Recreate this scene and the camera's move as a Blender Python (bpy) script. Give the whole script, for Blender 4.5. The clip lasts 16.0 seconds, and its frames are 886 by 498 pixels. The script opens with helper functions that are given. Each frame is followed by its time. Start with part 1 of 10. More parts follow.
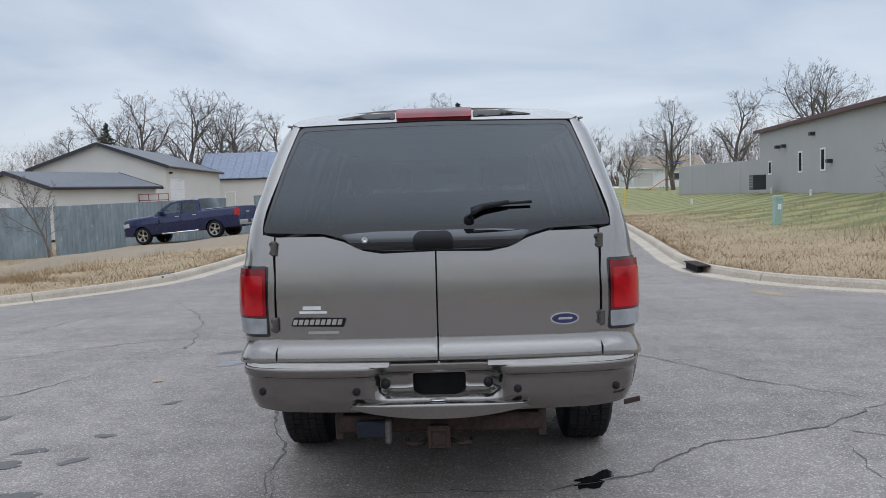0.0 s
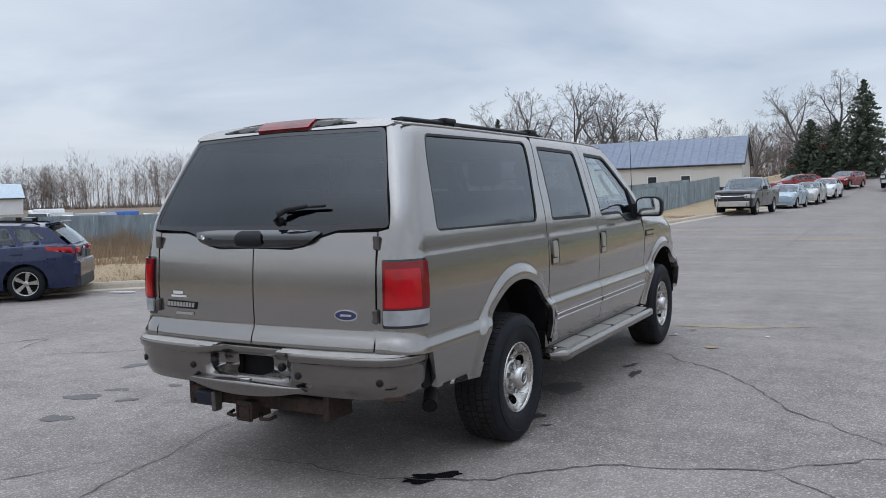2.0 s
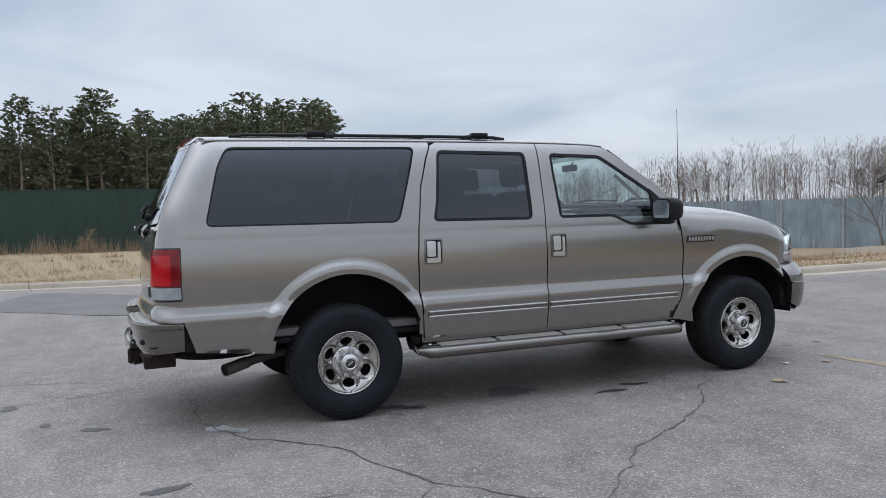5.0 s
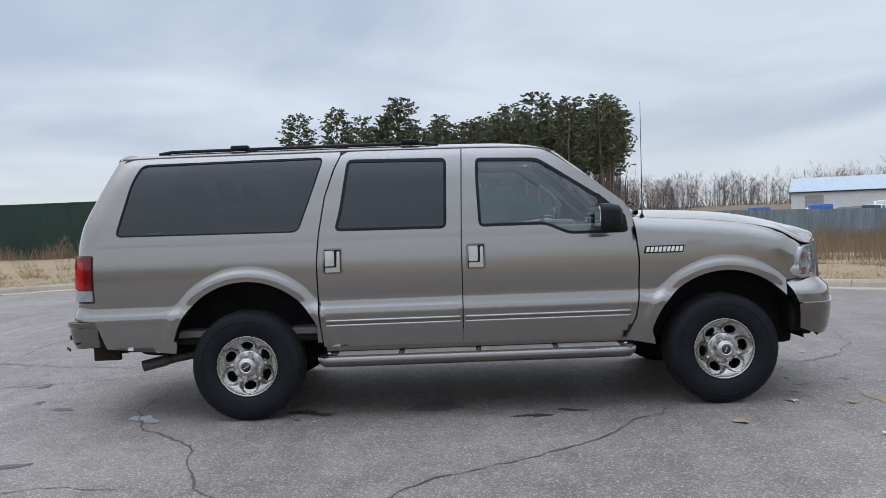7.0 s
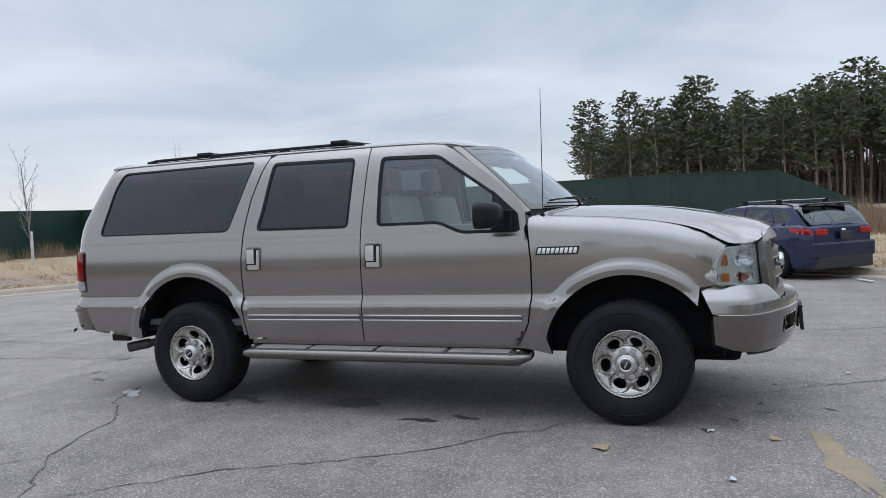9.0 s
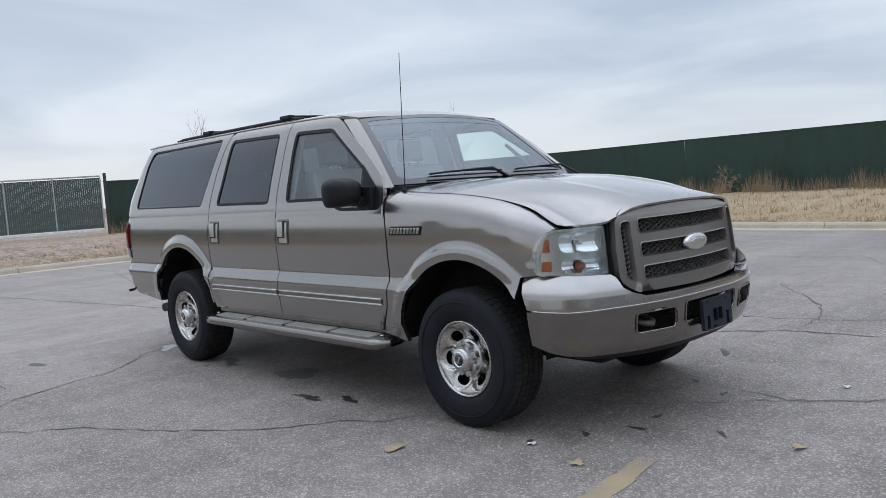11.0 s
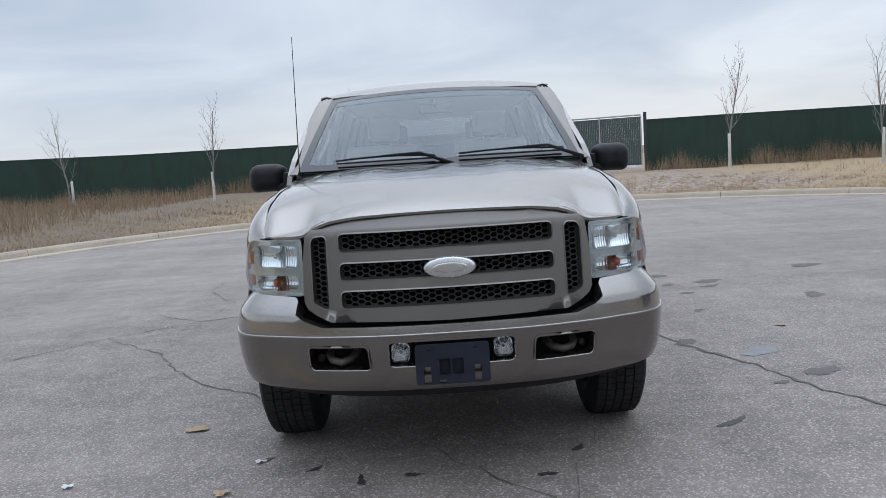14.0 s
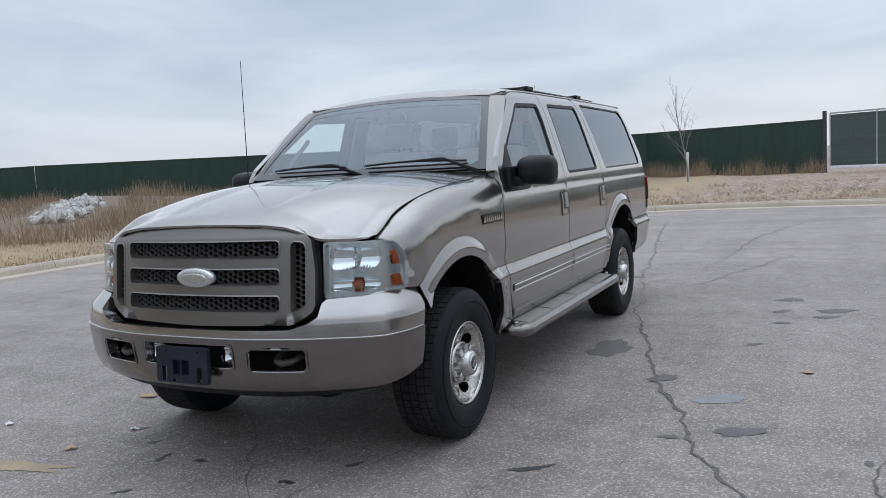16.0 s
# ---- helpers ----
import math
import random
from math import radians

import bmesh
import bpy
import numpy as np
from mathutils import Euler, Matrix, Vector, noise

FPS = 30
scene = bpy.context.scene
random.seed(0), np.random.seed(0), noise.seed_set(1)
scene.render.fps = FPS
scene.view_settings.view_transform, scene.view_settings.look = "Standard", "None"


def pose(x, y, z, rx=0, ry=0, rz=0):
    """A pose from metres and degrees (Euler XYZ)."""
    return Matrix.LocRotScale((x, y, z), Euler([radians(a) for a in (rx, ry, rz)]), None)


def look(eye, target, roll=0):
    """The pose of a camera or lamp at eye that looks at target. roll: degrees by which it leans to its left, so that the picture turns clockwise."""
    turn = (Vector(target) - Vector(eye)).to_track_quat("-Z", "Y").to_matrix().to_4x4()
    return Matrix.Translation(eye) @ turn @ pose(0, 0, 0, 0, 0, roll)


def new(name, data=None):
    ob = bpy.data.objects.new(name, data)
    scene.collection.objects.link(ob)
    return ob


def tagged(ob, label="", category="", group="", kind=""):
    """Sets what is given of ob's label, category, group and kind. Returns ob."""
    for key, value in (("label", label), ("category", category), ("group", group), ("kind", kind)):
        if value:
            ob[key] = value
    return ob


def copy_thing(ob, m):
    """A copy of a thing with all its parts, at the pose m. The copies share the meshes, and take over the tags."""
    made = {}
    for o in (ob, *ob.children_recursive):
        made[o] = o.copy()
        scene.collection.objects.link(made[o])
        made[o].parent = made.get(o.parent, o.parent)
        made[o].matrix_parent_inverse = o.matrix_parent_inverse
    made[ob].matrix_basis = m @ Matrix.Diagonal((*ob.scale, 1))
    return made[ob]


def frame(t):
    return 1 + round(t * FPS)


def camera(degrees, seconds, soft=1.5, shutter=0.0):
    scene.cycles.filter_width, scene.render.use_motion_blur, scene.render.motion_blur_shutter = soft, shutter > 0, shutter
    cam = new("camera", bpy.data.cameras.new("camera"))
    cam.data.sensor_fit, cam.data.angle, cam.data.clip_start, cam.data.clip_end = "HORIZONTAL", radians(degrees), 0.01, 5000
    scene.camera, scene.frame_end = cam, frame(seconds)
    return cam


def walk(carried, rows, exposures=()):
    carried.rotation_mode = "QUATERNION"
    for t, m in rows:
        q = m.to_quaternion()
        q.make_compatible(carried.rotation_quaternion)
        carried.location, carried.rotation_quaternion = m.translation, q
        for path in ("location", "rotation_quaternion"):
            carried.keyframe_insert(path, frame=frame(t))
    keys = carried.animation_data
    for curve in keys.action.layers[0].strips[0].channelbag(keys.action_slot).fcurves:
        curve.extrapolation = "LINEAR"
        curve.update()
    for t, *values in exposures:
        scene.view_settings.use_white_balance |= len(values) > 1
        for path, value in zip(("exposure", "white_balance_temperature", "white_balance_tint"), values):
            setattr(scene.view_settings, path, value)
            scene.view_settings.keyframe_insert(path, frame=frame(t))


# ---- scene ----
cam = camera(58.1, 16.0, 0.65)
PATH = [
    (0, (0.143, -5.12, 1.58), (0.087, -3.125, 1.442), -1.7),
    (0.5, (0.855, -5.039, 1.578), (0.533, -3.069, 1.442), -1.7),
    (1, (1.616, -4.957, 1.563), (1.049, -3.044, 1.426), -1.8),
    (1.5, (2.332, -4.763, 1.574), (1.543, -2.93, 1.439), -1.8),
    (2, (3.077, -4.565, 1.565), (2.083, -2.835, 1.431), -1.8),
    (2.5, (3.766, -4.243, 1.547), (2.583, -2.636, 1.418), -1.8),
    (3, (4.473, -3.857, 1.542), (3.116, -2.394, 1.414), -1.9),
    (3.5, (5.06, -3.357, 1.532), (3.544, -2.057, 1.407), -1.8),
    (4, (5.621, -2.804, 1.521), (3.97, -1.681, 1.404), -1.9),
    (4.2, (5.812, -2.56, 1.494), (4.113, -1.51, 1.382), -1.8),
    (6.3, (6.669, 0.393, 1.431), (4.69, 0.671, 1.347), -2.0),
    (6.5, (6.693, 0.689, 1.452), (4.704, 0.886, 1.369), -2.1),
    (7, (6.783, 1.435, 1.448), (4.784, 1.439, 1.366), -2.1),
    (7.5, (6.735, 2.147, 1.45), (4.745, 1.965, 1.374), -2.2),
    (8, (6.653, 2.906, 1.45), (4.689, 2.533, 1.379), -2.3),
    (8.5, (6.422, 3.635, 1.441), (4.506, 3.067, 1.367), -2.5),
    (9, (6.138, 4.382, 1.422), (4.293, 3.614, 1.337), -2.8),
    (9.2, (5.985, 4.659, 1.399), (4.175, 3.811, 1.309), -2.9),
    (11.3, (3.76, 6.946, 1.423), (2.493, 5.408, 1.252), -3.9),
    (11.5, (3.483, 7.066, 1.452), (2.29, 5.471, 1.274), -3.8),
    (12, (2.814, 7.39, 1.435), (1.827, 5.662, 1.239), -3.7),
    (12.5, (2.122, 7.554, 1.435), (1.366, 5.714, 1.231), -3.4),
    (13, (1.42, 7.727, 1.448), (0.911, 5.805, 1.232), -3.4),
    (13.5, (0.739, 7.784, 1.465), (0.486, 5.813, 1.239), -3.5),
    (14, (0.017, 7.868, 1.472), (0.014, 5.881, 1.244), -3.6),
    (14.5, (-0.681, 7.817, 1.481), (-0.448, 5.844, 1.255), -3.7),
    (15, (-1.399, 7.748, 1.492), (-0.94, 5.815, 1.269), -3.7),
    (15.5, (-2.081, 7.537, 1.47), (-1.405, 5.667, 1.255), -3.6),
    (16, (-2.773, 7.289, 1.459), (-1.886, 5.508, 1.254), -3.2),
]
walk(cam, [(t, look(eye, target, roll)) for t, eye, target, roll in PATH])


# ---- world: even overcast, brighter towards the zenith ----
world = bpy.data.worlds.new("overcast_sky")
scene.world = world
world.use_nodes = True
wn, wl = world.node_tree.nodes, world.node_tree.links
wn.clear()
w_out = wn.new("ShaderNodeOutputWorld")
w_bg = wn.new("ShaderNodeBackground")
w_sky = wn.new("ShaderNodeTexSky")
w_sky.sky_type = "NISHITA"
w_sky.sun_disc = False
w_sky.sun_elevation = radians(38)
w_sky.sun_rotation = radians(200)
w_dim = wn.new("ShaderNodeVectorMath")
w_dim.operation = "SCALE"
w_dim.inputs["Scale"].default_value = 0.10
wl.new(w_sky.outputs[0], w_dim.inputs[0])
w_tc = wn.new("ShaderNodeTexCoord")
w_sep = wn.new("ShaderNodeSeparateXYZ")
wl.new(w_tc.outputs["Generated"], w_sep.inputs[0])


def w_math(op, a, b):
    n = wn.new("ShaderNodeMath")
    n.operation = op
    for i, v in enumerate((a, b)):
        if isinstance(v, (int, float)):
            n.inputs[i].default_value = v
        else:
            wl.new(v, n.inputs[i])
    return n.outputs[0]


w_up = w_math("MAXIMUM", w_sep.outputs["Z"], 0.0)
w_den = w_math("ADD", w_up, 0.16)
w_px = w_math("DIVIDE", w_sep.outputs["X"], w_den)
w_py = w_math("DIVIDE", w_sep.outputs["Y"], w_den)
w_com = wn.new("ShaderNodeCombineXYZ")
wl.new(w_px, w_com.inputs["X"])
wl.new(w_math("MULTIPLY", w_py, 1.0), w_com.inputs["Y"])
w_noise = wn.new("ShaderNodeTexNoise")
w_noise.inputs["Scale"].default_value = 0.75
w_noise.inputs["Detail"].default_value = 6.0
w_noise.inputs["Roughness"].default_value = 0.5
w_noise.inputs["Distortion"].default_value = 0.6
wl.new(w_com.outputs[0], w_noise.inputs["Vector"])
w_ramp = wn.new("ShaderNodeValToRGB")
w_ramp.color_ramp.elements[0].position = 0.36
w_ramp.color_ramp.elements[0].color = (0.44, 0.52, 0.645, 1)
w_ramp.color_ramp.elements[1].position = 0.64
w_ramp.color_ramp.elements[1].color = (0.655, 0.72, 0.82, 1)
wl.new(w_noise.outputs["Fac"], w_ramp.inputs[0])
# the veil near the horizon is paler; the zenith is about twice as bright
w_hor = wn.new("ShaderNodeMapRange")
w_hor.inputs["From Min"].default_value = 0.0
w_hor.inputs["From Max"].default_value = 0.13
w_hor.inputs["To Min"].default_value = 0.75
w_hor.inputs["To Max"].default_value = 0.0
wl.new(w_up, w_hor.inputs["Value"])
w_veil = wn.new("ShaderNodeMix")
w_veil.data_type = "RGBA"
w_veil.inputs[7].default_value = (0.66, 0.705, 0.765, 1)
wl.new(w_hor.outputs[0], w_veil.inputs[0])
wl.new(w_ramp.outputs[0], w_veil.inputs[6])
w_zen = wn.new("ShaderNodeMapRange")
w_zen.interpolation_type = "SMOOTHSTEP"
w_zen.inputs["From Min"].default_value = 0.45
w_zen.inputs["From Max"].default_value = 1.0
w_zen.inputs["To Min"].default_value = 1.0
w_zen.inputs["To Max"].default_value = 3.0
wl.new(w_up, w_zen.inputs["Value"])
w_lift = wn.new("ShaderNodeVectorMath")
w_lift.operation = "SCALE"
wl.new(w_veil.outputs[2], w_lift.inputs[0])
wl.new(w_zen.outputs[0], w_lift.inputs["Scale"])
w_mix = wn.new("ShaderNodeMix")
w_mix.data_type = "RGBA"
w_mix.inputs[0].default_value = 0.90
wl.new(w_dim.outputs[0], w_mix.inputs[6])
wl.new(w_lift.outputs[0], w_mix.inputs[7])
wl.new(w_mix.outputs[2], w_bg.inputs["Color"])
w_bg.inputs["Strength"].default_value = 1.0
wl.new(w_bg.outputs[0], w_out.inputs["Surface"])

# the sun behind the cloud: weak and very wide
sun = new("sun", bpy.data.lights.new("sun", "SUN"))
sun.data.energy = 0.5
sun.data.angle = radians(178)
sun.data.color = (1.0, 0.97, 0.93)
sun.matrix_world = look((0, 0, 30), (1.5, 1.2, 0))
scene.view_settings.exposure = 0.12


# ---- materials ----
def nmat(name):
    m = bpy.data.materials.new(name)
    m.use_nodes = True
    return m, m.node_tree.nodes, m.node_tree.links, m.node_tree.nodes["Principled BSDF"]


def noise_node(n, l, vec, scale, detail=4.0, rough=0.55, stretch=None):
    t = n.new("ShaderNodeTexNoise")
    t.inputs["Scale"].default_value = scale
    t.inputs["Detail"].default_value = detail
    t.inputs["Roughness"].default_value = rough
    if stretch:
        mp = n.new("ShaderNodeMapping")
        mp.inputs["Scale"].default_value = stretch
        l.new(vec, mp.inputs["Vector"])
        vec = mp.outputs[0]
    l.new(vec, t.inputs["Vector"])
    return t.outputs["Fac"]


def ramp_node(n, l, fac, stops):
    r = n.new("ShaderNodeValToRGB")
    e = r.color_ramp.elements
    while len(e) < len(stops):
        e.new(0.5)
    for i, (p, c) in enumerate(stops):
        e[i].position = p
        e[i].color = (*c, 1) if len(c) == 3 else c
    l.new(fac, r.inputs[0])
    return r.outputs[0]


def mix_node(n, l, fac, a, b, blend="MIX"):
    m = n.new("ShaderNodeMix")
    m.data_type = "RGBA"
    m.blend_type = blend
    for i, v in ((0, fac), (6, a), (7, b)):
        if isinstance(v, (int, float)):
            m.inputs[i].default_value = v
        elif isinstance(v, tuple):
            m.inputs[i].default_value = (*v, 1)
        else:
            l.new(v, m.inputs[i])
    return m.outputs[2]


def bump_node(n, l, height, strength, distance, b):
    k = n.new("ShaderNodeBump")
    k.inputs["Strength"].default_value = strength
    k.inputs["Distance"].default_value = distance
    l.new(height, k.inputs["Height"])
    l.new(k.outputs[0], b.inputs["Normal"])


def rough_mat(name, c1, c2, scale, rough=0.8, fine=None, bump=0.3, bump_scale=None, dist=0.01, metallic=0.0, vary=0.0, stretch=None):
    """A surface of two tones, with fine grain and relief."""
    m, n, l, b = nmat(name)
    tc = n.new("ShaderNodeTexCoord").outputs["Object"]
    f = noise_node(n, l, tc, scale, 5, 0.6, stretch)
    col = ramp_node(n, l, f, [(0.32, c1), (0.68, c2)])
    g = noise_node(n, l, tc, fine or scale * 14, 3, 0.6, stretch)
    col = mix_node(n, l, 0.35, col, ramp_node(n, l, g, [(0.3, tuple(v * 0.6 for v in c1)), (0.7, tuple(min(1, v * 1.25) for v in c2))]))
    if vary:
        oi = n.new("ShaderNodeObjectInfo")
        hs = n.new("ShaderNodeHueSaturation")
        mr = n.new("ShaderNodeMapRange")
        mr.inputs["To Min"].default_value = 1 - vary
        mr.inputs["To Max"].default_value = 1 + vary
        l.new(oi.outputs["Random"], mr.inputs["Value"])
        l.new(mr.outputs[0], hs.inputs["Value"])
        l.new(col, hs.inputs["Color"])
        col = hs.outputs[0]
    l.new(col, b.inputs["Base Color"])
    b.inputs["Roughness"].default_value = rough
    b.inputs["Metallic"].default_value = metallic
    if bump:
        h = noise_node(n, l, tc, bump_scale or scale * 20, 4, 0.6, stretch)
        bump_node(n, l, h, bump, dist, b)
    return m


def plain_mat(name, c, rough=0.5, metallic=0.0, coat=0.0, wear=0.12, scale=6.0, bump=0.0):
    """Paint, plastic, rubber or metal: one tone with faint dirt and uneven gloss."""
    m, n, l, b = nmat(name)
    tc = n.new("ShaderNodeTexCoord").outputs["Object"]
    f = noise_node(n, l, tc, scale, 6, 0.65)
    l.new(ramp_node(n, l, f, [(0.3, tuple(v * (1 - wear) for v in c)), (0.7, tuple(min(1, v * (1 + wear)) for v in c))]), b.inputs["Base Color"])
    mr = n.new("ShaderNodeMapRange")
    mr.inputs["To Min"].default_value = max(0.02, rough - 0.08)
    mr.inputs["To Max"].default_value = min(1, rough + 0.08)
    l.new(noise_node(n, l, tc, scale * 3.1, 4, 0.6), mr.inputs["Value"])
    l.new(mr.outputs[0], b.inputs["Roughness"])
    b.inputs["Metallic"].default_value = metallic
    b.inputs["Coat Weight"].default_value = coat
    b.inputs["Coat Roughness"].default_value = 0.06
    if bump:
        bump_node(n, l, noise_node(n, l, tc, scale * 12, 3, 0.6), bump, 0.004, b)
    return m


def glass_mat(name, tint, rough=0.0, base=0.075):
    """A thin pane: part passes straight through, tinted, and the rest mirrors."""
    m, n, l, b = nmat(name)
    n.remove(b)
    out = n["Material Output"]
    tr = n.new("ShaderNodeBsdfTransparent")
    tr.inputs[0].default_value = (*tint, 1)
    gl = n.new("ShaderNodeBsdfGlossy")
    gl.inputs["Roughness"].default_value = rough + 0.01
    gl.inputs["Color"].default_value = (0.88, 0.94, 1.0, 1)
    fr = n.new("ShaderNodeLayerWeight")
    fr.inputs["Blend"].default_value = 0.5
    pw = n.new("ShaderNodeMath")
    pw.operation = "POWER"
    pw.inputs[1].default_value = 4.0
    l.new(fr.outputs["Facing"], pw.inputs[0])
    mx = n.new("ShaderNodeMixShader")
    ad = n.new("ShaderNodeMath")
    ad.operation = "MULTIPLY_ADD"
    ad.inputs[1].default_value = 0.9
    ad.inputs[2].default_value = base
    ad.use_clamp = True
    l.new(pw.outputs[0], ad.inputs[0])
    l.new(ad.outputs[0], mx.inputs[0])
    l.new(tr.outputs[0], mx.inputs[1])
    l.new(gl.outputs[0], mx.inputs[2])
    l.new(mx.outputs[0], out.inputs["Surface"])
    return m


def asphalt_mat():
    m, n, l, b = nmat("old_asphalt")
    tc = n.new("ShaderNodeTexCoord").outputs["Object"]

    def grey(v):
        return (v * 1.10, v * 0.970, v * 0.890)

    big = noise_node(n, l, tc, 0.16, 4, 0.55)
    col = ramp_node(n, l, big, [(0.38, grey(0.125)), (0.5, grey(0.185)), (0.63, grey(0.285))])
    # long worn bands, the way the wheels run round the circle and along the street
    streak = noise_node(n, l, tc, 0.9, 6, 0.68, (1.0, 0.14, 1.0))
    col = mix_node(n, l, 0.5, col, ramp_node(n, l, streak, [(0.42, grey(0.100)), (0.57, grey(0.315))]))
    worn = noise_node(n, l, tc, 0.75, 7, 0.72, (0.20, 1.0, 1.0))
    col = mix_node(n, l, 0.42, col, ramp_node(n, l, worn, [(0.43, grey(0.095)), (0.57, grey(0.325))]))
    spot = noise_node(n, l, tc, 3.2, 8, 0.78)
    col = mix_node(n, l, 0.42, col, ramp_node(n, l, spot, [(0.37, grey(0.080)), (0.64, grey(0.340))]))
    # the asphalt is paler towards the south of the circle, darker towards the north
    sep = n.new("ShaderNodeSeparateXYZ")
    l.new(tc, sep.inputs[0])
    tone_y = n.new("ShaderNodeMapRange")
    for key, v in (("From Min", -7.0), ("From Max", 7.0), ("To Min", 1.22), ("To Max", 0.94)):
        tone_y.inputs[key].default_value = v
    l.new(sep.outputs["Y"], tone_y.inputs["Value"])
    tone_scale = n.new("ShaderNodeVectorMath")
    tone_scale.operation = "SCALE"
    l.new(col, tone_scale.inputs[0])
    l.new(tone_y.outputs[0], tone_scale.inputs["Scale"])
    col = tone_scale.outputs[0]
    # thin pale scratches and hairlines
    hair = noise_node(n, l, tc, 2.0, 3, 0.6, (0.35, 4.5, 1.0))
    col = mix_node(n, l, ramp_node(n, l, hair, [(0.60, (0, 0, 0)), (0.68, (0.35, 0.35, 0.35))]), col, grey(0.30))
    vo = n.new("ShaderNodeTexVoronoi")
    vo.inputs["Scale"].default_value = 105.0
    l.new(tc, vo.inputs["Vector"])
    stone = ramp_node(n, l, vo.outputs["Color"], [(0.08, grey(0.060)), (0.62, grey(0.20)), (0.90, grey(0.62)), (1.0, grey(0.85))])
    col = mix_node(n, l, 0.36, col, stone)
    v2 = n.new("ShaderNodeTexVoronoi")
    v2.inputs["Scale"].default_value = 38.0
    l.new(tc, v2.inputs["Vector"])
    lone = ramp_node(n, l, v2.outputs["Color"], [(0.86, (0, 0, 0)), (0.90, (1, 1, 1))])
    near_c = ramp_node(n, l, v2.outputs["Distance"], [(0.16, (0.55, 0.55, 0.55)), (0.24, (0, 0, 0))])
    col = mix_node(n, l, mix_node(n, l, 1.0, lone, near_c, "MULTIPLY"), col, grey(0.55))
    l.new(col, b.inputs["Base Color"])
    mr = n.new("ShaderNodeMapRange")
    mr.inputs["To Min"].default_value = 0.50
    mr.inputs["To Max"].default_value = 0.85
    l.new(spot, mr.inputs["Value"])
    l.new(mr.outputs[0], b.inputs["Roughness"])
    bump_node(n, l, vo.outputs["Distance"], 0.40, 0.006, b)
    b.inputs["Specular IOR Level"].default_value = 0.3
    return m


ASPHALT = asphalt_mat()
ASPHALT_PATCH = rough_mat("asphalt_patch", (0.125, 0.115, 0.109), (0.185, 0.168, 0.156), 1.3, 0.75, 60, 0.5, 90, 0.004)
CRACK = rough_mat("crack_filler", (0.07, 0.063, 0.059), (0.125, 0.114, 0.105), 3.0, 0.8, 40, 0.4, 60, 0.004)
OIL = rough_mat("oil_stain", (0.018, 0.018, 0.019), (0.05, 0.05, 0.05), 5.0, 0.55, 40, 0.3, 70, 0.003)
DAMP = rough_mat("dark_stain", (0.085, 0.080, 0.078), (0.125, 0.117, 0.112), 4.0, 0.68, 60, 0.4, 85, 0.004)
SAND = rough_mat("sand_dust", (0.40, 0.30, 0.17), (0.24, 0.205, 0.165), 3.0, 0.95, 30, 0.3, 60, 0.003)
CONCRETE = rough_mat("kerb_concrete", (0.36, 0.305, 0.245), (0.50, 0.435, 0.355), 1.2, 0.9, 30, 0.4, 60, 0.004)
DRY_GRASS = rough_mat("dry_grass_blades", (0.20, 0.128, 0.064), (0.36, 0.252, 0.138), 2.0, 0.9, 9, 0.0, vary=0.1)
WEED = rough_mat("dead_weed", (0.20, 0.135, 0.085), (0.34, 0.25, 0.165), 2.5, 0.9, 9, 0.0)
BARK = rough_mat("grey_bark", (0.105, 0.09, 0.08), (0.19, 0.17, 0.155), 3.0, 0.9, 30, 0.5, 25, 0.01)
FAR_BARK = rough_mat("far_bark", (0.115, 0.098, 0.09), (0.20, 0.175, 0.162), 0.15, 0.95, 2, 0.0)
BROWN_TWIG = rough_mat("brown_twigs", (0.15, 0.115, 0.10), (0.25, 0.195, 0.17), 0.06, 0.95, 2, 0.0)
PALE_BARK = rough_mat("pale_wrapped_trunk", (0.45, 0.43, 0.40), (0.62, 0.60, 0.56), 5.0, 0.85, 40, 0.3, 40, 0.004)
PINE_BARK = rough_mat("pine_bark", (0.17, 0.125, 0.10), (0.31, 0.25, 0.215), 2.0, 0.9, 20, 0.6, 15, 0.02)
NEEDLES = rough_mat("pine_needles", (0.085, 0.104, 0.056), (0.19, 0.195, 0.11), 0.35, 0.75, 3, 0.0)
SPRUCE = rough_mat("spruce_needles", (0.06, 0.082, 0.06), (0.125, 0.148, 0.105), 0.5, 0.75, 4, 0.0)


# ---- materials of the vehicles ----
def paint_mat(name, c, flake=0.6, rough=0.34, coat=0.9, dust=0.35):
    """Clear-coated metallic car paint with faint road film."""
    m, n, l, b = nmat(name)
    tc = n.new("ShaderNodeTexCoord").outputs["Object"]
    f = noise_node(n, l, tc, 900.0, 1, 0.5)
    col = ramp_node(n, l, f, [(0.35, tuple(v * 0.86 for v in c)), (0.65, tuple(min(1, v * 1.14) for v in c))])
    d = noise_node(n, l, tc, 2.6, 7, 0.7)
    film = ramp_node(n, l, d, [(0.45, (0, 0, 0)), (0.8, (dust, dust, dust))])
    col = mix_node(n, l, film, col, (0.25, 0.235, 0.21))
    l.new(col, b.inputs["Base Color"])
    b.inputs["Metallic"].default_value = flake
    mr = n.new("ShaderNodeMapRange")
    mr.inputs["To Min"].default_value = rough - 0.05
    mr.inputs["To Max"].default_value = rough + 0.05
    l.new(d, mr.inputs["Value"])
    l.new(mr.outputs[0], b.inputs["Roughness"])
    b.inputs["Coat Weight"].default_value = coat
    b.inputs["Coat Roughness"].default_value = 0.07
    return m


